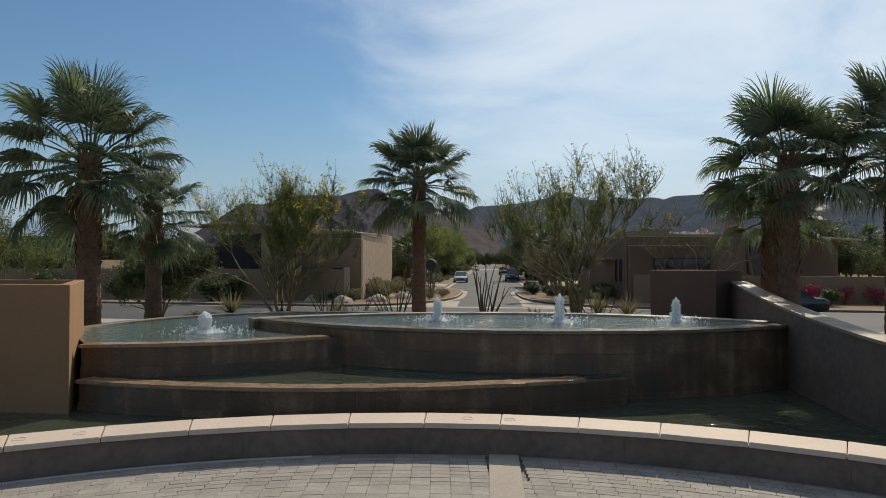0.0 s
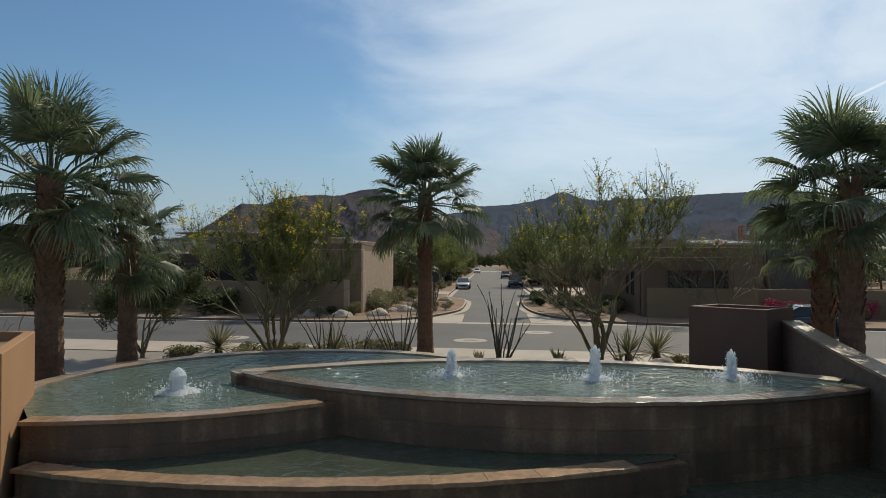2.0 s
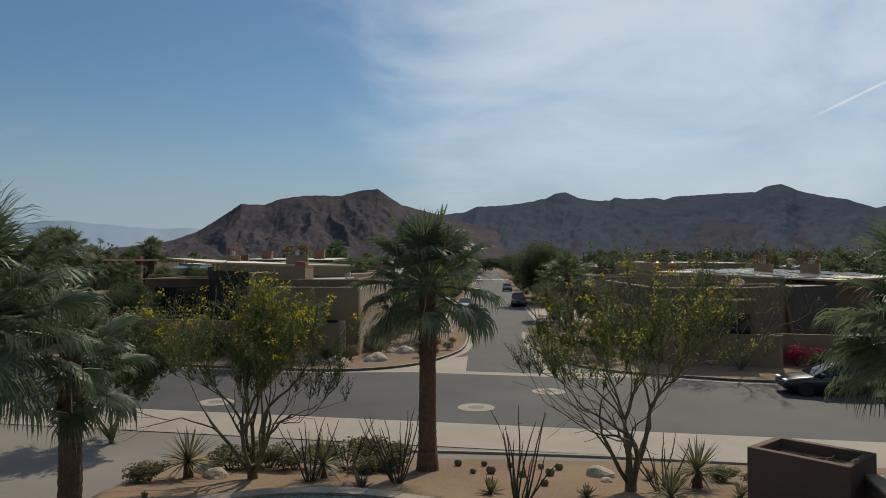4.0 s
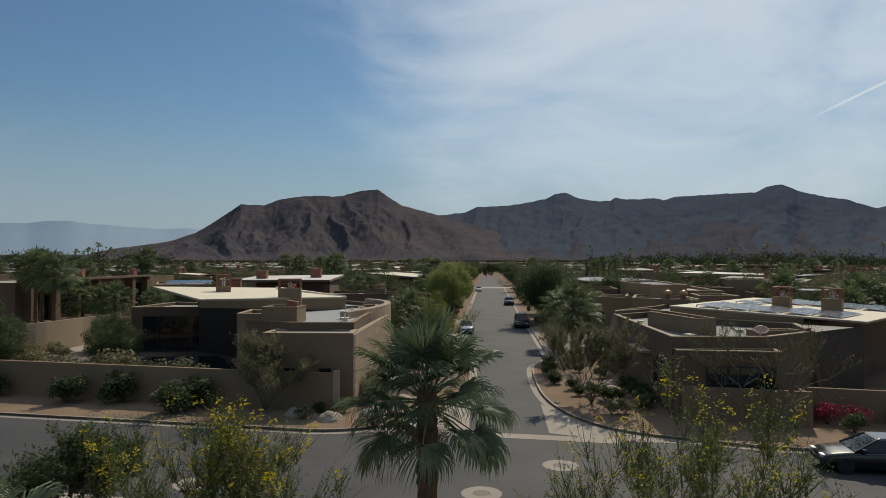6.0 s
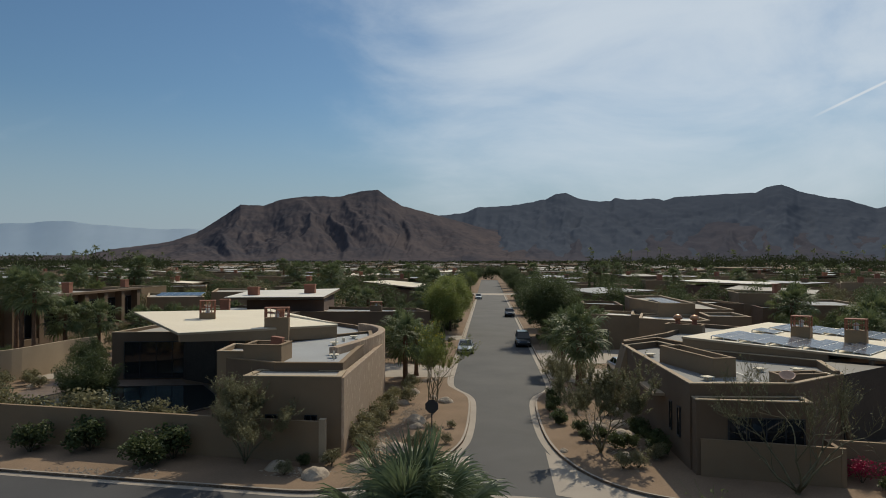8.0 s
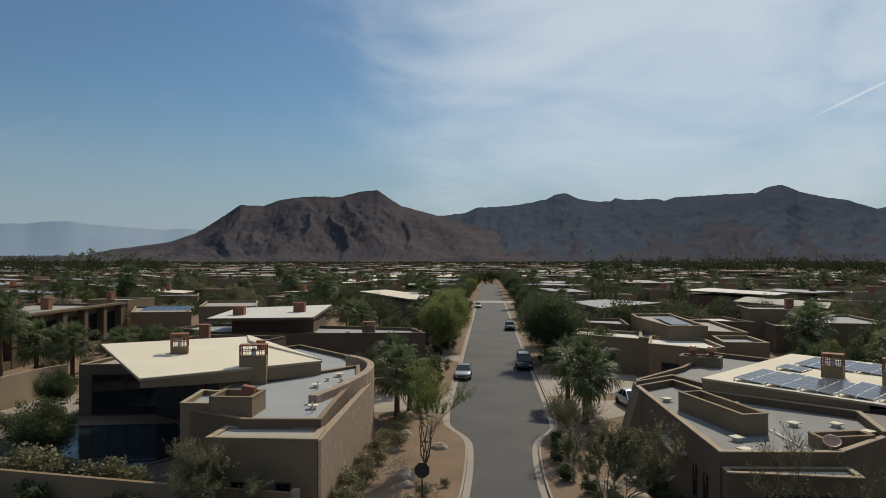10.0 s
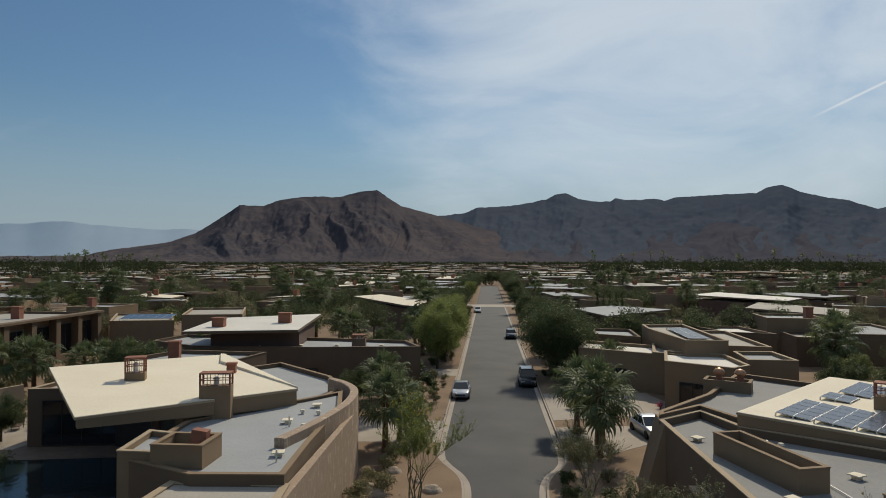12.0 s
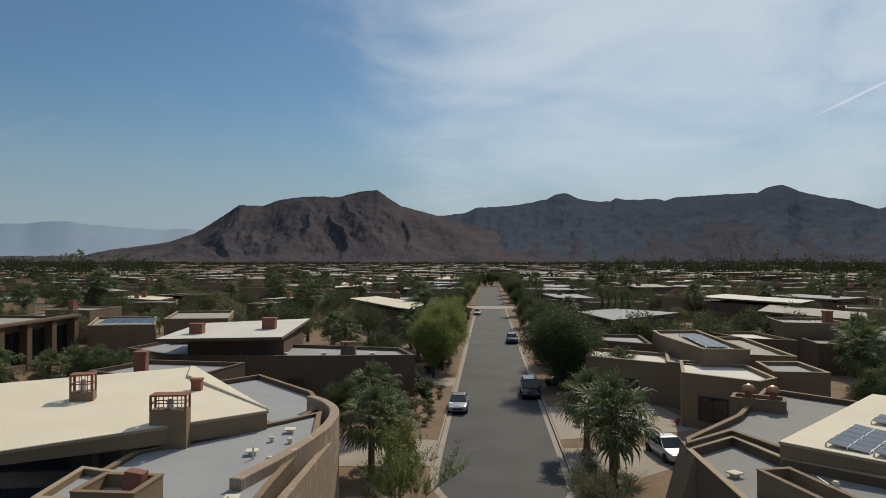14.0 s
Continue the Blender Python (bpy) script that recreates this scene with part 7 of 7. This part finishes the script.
    for cx, cy, sx, sy, n in ((6.6, 50.0, 1.6, 3.2, 420), (6.4, 56.0, 1.4, 3.0, 260), (-7.4, 49.5, 1.0, 2.6, 260), (-6.6, 57.0, 0.9, 3.0, 260), (-10.5, 44.0, 1.6, 0.7, 160), (-21.0, 43.6, 3.0, 0.6, 140)):
        for _ in range(n):
            x, y, k = rng.gauss(cx, sx * 0.55), rng.gauss(cy, sy * 0.55), rng.uniform(0.03, 0.10)
            if x < -4.2 or x > 3.9:
                put(g, [(x + k * a, y + k * b, PAD + k * c * 0.7) for a, b, c in ((1, 0.1, 0), (-0.2, 0.9, 0.1), (-1, -0.1, 0), (0.1, -0.8, 0.1), (0.1, 0.1, 0.9))],
                    [(0, 1, 4), (1, 2, 4), (2, 3, 4), (3, 0, 4)])
    tagged(part("gravel", g, ROCK), "loose brown stones scattered in the sandy beds", "gravel", "", "stuff")
    sign = thing("street_sign", "round-cornered street sign on a thin post, seen from its dark back", "sign", "", pose(-4.22, 48.7, PAD))
    g = ([], [])
    tube(g, [(0, 0, -0.3), (0, 0, 2.75)], [0.035, 0.035], 8)
    part("post", g, BLACK, sign)
    g = ([], [])
    put(g, [(0.40 * math.cos(radians(22.5 + 45 * i)), y, 2.4 + 0.40 * math.sin(radians(22.5 + 45 * i))) for y in (-0.055, -0.035) for i in range(8)],
        [tuple(range(8)), tuple(range(15, 7, -1))] + [(i, i + 8, (i + 1) % 8 + 8, (i + 1) % 8) for i in range(8)])
    part("plate", g, BLACK, sign, "dark eight-sided plate")
    # drives that cross the verge
    for k, pts in enumerate(([(-13.6, 71.5), (-4.8, 72.0), (-4.8, 78.5), (-13.4, 80.0)], [(4.6, 79.4), (17.0, 83.2), (15.2, 92.0), (4.6, 91.0)], [(-12.0, 101.5), (-4.8, 101.0), (-4.8, 106.0), (-11.0, 106)], [(7.2, 69.2), (12.6, 73.8), (11.2, 78.0), (4.6, 77.0), (4.6, 72.0)])):
        g = ([], [])
        prism(g, pts, 0.0, PAD + 0.015)
        structure("drive_" + str(k + 1), g, CONCRETE, "pale concrete house drive")


# ---- cars ----


def wheel(root, x, y, r, w):
    g = ([], [])
    prof = [(r * 0.62, -w / 2), (r * 0.96, -w / 2), (r, -w / 2 + 0.03), (r, w / 2 - 0.03), (r * 0.96, w / 2), (r * 0.62, w / 2)]
    lathe(g, prof, 24)
    m = pose(x, y, r, 0, 90, 0)
    tyre = part("wheel", ([tuple(m @ Vector(v)) for v in g[0]], g[1]), RUBBER, root, "black tyre", smooth=False)
    g = ([], [])
    lathe(g, [(0.05, -w / 2 + 0.01), (r * 0.60, -w / 2 + 0.02), (r * 0.62, 0), (r * 0.60, w / 2 - 0.02), (0.05, w / 2 - 0.01)], 20)
    part("rim", ([tuple(m @ Vector(v)) for v in g[0]], g[1]), METAL, tyre, "grey alloy rim")


def car(label, paint, length=4.6, width=1.82, height=1.45, suv=False, name="car"):
    """A parked car; its nose points to -y."""
    root = thing(name, label, "car", "parked cars")
    hl, hw = length / 2, width / 2
    belt, bonnet = (1.02, 0.98) if suv else (0.90, 0.82)
    # lower body from nose to tail: y, half width, sill, top
    sec = [(-hl, 0.70, 0.34, 0.62), (-hl + 0.10, 0.86, 0.26, bonnet - 0.12), (-hl + 0.5, 0.96, 0.22, bonnet - 0.02), (-hl + 1.15, 1.0, 0.20, belt - 0.02), (0.0, 1.0, 0.20, belt + 0.02), (hl - 1.0, 1.0, 0.20, belt + 0.06),
           (hl - 0.3, 0.95, 0.24, belt + 0.05), (hl - 0.06, 0.84, 0.30, belt - 0.06), (hl, 0.72, 0.40, belt - 0.25)]
    g = ([], [])
    vs = []
    for y, k, lo, hi in sec:
        w = hw * k
        mid = lo + (hi - lo) * 0.55
        vs += [(-w * 0.90, y, lo), (-w, y, mid), (-w * 0.97, y, hi - 0.06), (-w * 0.86, y, hi), (w * 0.86, y, hi), (w * 0.97, y, hi - 0.06), (w, y, mid), (w * 0.90, y, lo)]
    n = 8
    fs = [(i * n + j, i * n + (j + 1) % n, (i + 1) * n + (j + 1) % n, (i + 1) * n + j) for i in range(len(sec) - 1) for j in range(n)]
    put(g, vs, fs + [tuple(range(n))[::-1], tuple(range((len(sec) - 1) * n, len(sec) * n))])
    part("body", g, paint, root, bevel=0.03, smooth=True)
    # cabin
    y0, y1 = -hl + 1.25, (hl - 0.25 if suv else hl - 0.75)
    t0, t1 = y0 + (0.65 if suv else 0.95), y1 - (0.25 if suv else 0.75)
    zb, zt = belt, height
    wb, wt = hw * 0.90, hw * 0.70
    g = ([], [])
    put(g, [(-wb, y0, zb), (wb, y0, zb), (wb, y1, zb), (-wb, y1, zb), (-wt, t0, zt - 0.05), (wt, t0, zt - 0.05), (wt, t1, zt - 0.05), (-wt, t1, zt - 0.05)],
        [(0, 1, 5, 4), (1, 2, 6, 5), (2, 3, 7, 6), (3, 0, 4, 7), (0, 3, 2, 1), (4, 5, 6, 7)])
    part("cabin_glass", g, GLASS, root, "dark tinted glass", bevel=0.02)
    g = ([], [])
    put(g, [(-wt - 0.02, t0 - 0.06, zt - 0.06), (wt + 0.02, t0 - 0.06, zt - 0.06), (wt + 0.02, t1 + 0.06, zt - 0.06), (-wt - 0.02, t1 + 0.06, zt - 0.06), (-wt * 0.85, t0 + 0.1, zt), (wt * 0.85, t0 + 0.1, zt), (wt * 0.85, t1 - 0.1, zt), (-wt * 0.85, t1 - 0.1, zt)],
        [(0, 1, 5, 4), (1, 2, 6, 5), (2, 3, 7, 6), (3, 0, 4, 7), (4, 5, 6, 7), (3, 2, 1, 0)])
    part("roof", g, paint, root, bevel=0.02)
    for s in (-1, 1):
        for (ya, za), (yb, zb2) in (((y0, zb), (t0, zt - 0.04)), ((y1, zb), (t1, zt - 0.04)), (((y0 + y1) / 2 + 0.1, zb), ((t0 + t1) / 2 + 0.1, zt - 0.04))):
            g = ([], [])
            tube(g, [(s * wb * 1.003, ya, za), (s * wt * 1.01, yb, zb2)], [0.045, 0.035], 6)
            part("pillar", g, paint, root)
        g = ([], [])
        box(g, s * (hw * 0.92) - 0.1, s * (hw * 0.92) + 0.16 * s + 0.05, y0 + 0.25, y0 + 0.42, belt + 0.02, belt + 0.16)
        part("mirror", g, paint, root, bevel=0.03)
        g = ([], [])
        box(g, s * hw * 0.60 - 0.20, s * hw * 0.60 + 0.20, -hl + 0.02, -hl + 0.20, 0.60, 0.72)
        part("headlight", g, METAL, root, "clear headlight", bevel=0.03)
        g = ([], [])
        box(g, s * hw * 0.62 - 0.18, s * hw * 0.62 + 0.18, hl - 0.14, hl - 0.01, belt - 0.24, belt - 0.10)
        part("tail_light", g, BLOOM, root, "red tail light", bevel=0.02)
        for y in (-hl + 0.9, hl - 0.9):
            wheel(root, s * (hw - 0.10), y, 0.36 if suv else 0.33, 0.22)
    g = ([], [])
    box(g, -0.5, 0.5, -hl - 0.012, -hl + 0.10, 0.42, 0.58)
    part("grille", g, BLACK, root, "black grille")
    return root


def build_cars():
    c = car("silver saloon car parked at the kerb", PAINT_SILVER)
    c.matrix_basis = pose(-3.75, 90.2, ROAD, 0, 0, 0)
    c = car("black off-road car parked under the street trees", PAINT_BLACK, 4.7, 1.9, 1.8, True)
    c.matrix_basis = pose(3.35, 97.0, ROAD, 0, 0, 0)
    c = car("black saloon car parked on the cross street", PAINT_BLACK, 4.8, 1.85, 1.45)
    c.matrix_basis = pose(15.3, 36.9, ROAD, 0, 0, -97.5)
    c = car("charcoal car parked at the kerb", PAINT_DARK, 4.5, 1.85, 1.55, True)
    c.matrix_basis = pose(3.05, 142.0, ROAD, 0, 0, 0)
    c = car("white car parked far along the kerb", PAINT_WHITE, 4.6, 1.82, 1.5)
    c.matrix_basis = pose(-3.9, 201.0, ROAD, 0, 0, 0)
    c = car("silver car parked on a house drive", PAINT_SILVER, 4.6, 1.85, 1.45)
    c.matrix_basis = pose(11.7, 75.4, PAD + 0.015, 0, 0, 10)

build_ground()
build_blocks()
build_near_ground()
build_mountains()
build_fountain()
build_seat_wall()
build_planters()
build_manholes()
build_left_house()
build_right_house()
build_second_row()
lots = build_estate()
build_far_estate()
build_fountain_plants()
build_street_plants(lots)
build_cars()
build_plaza()
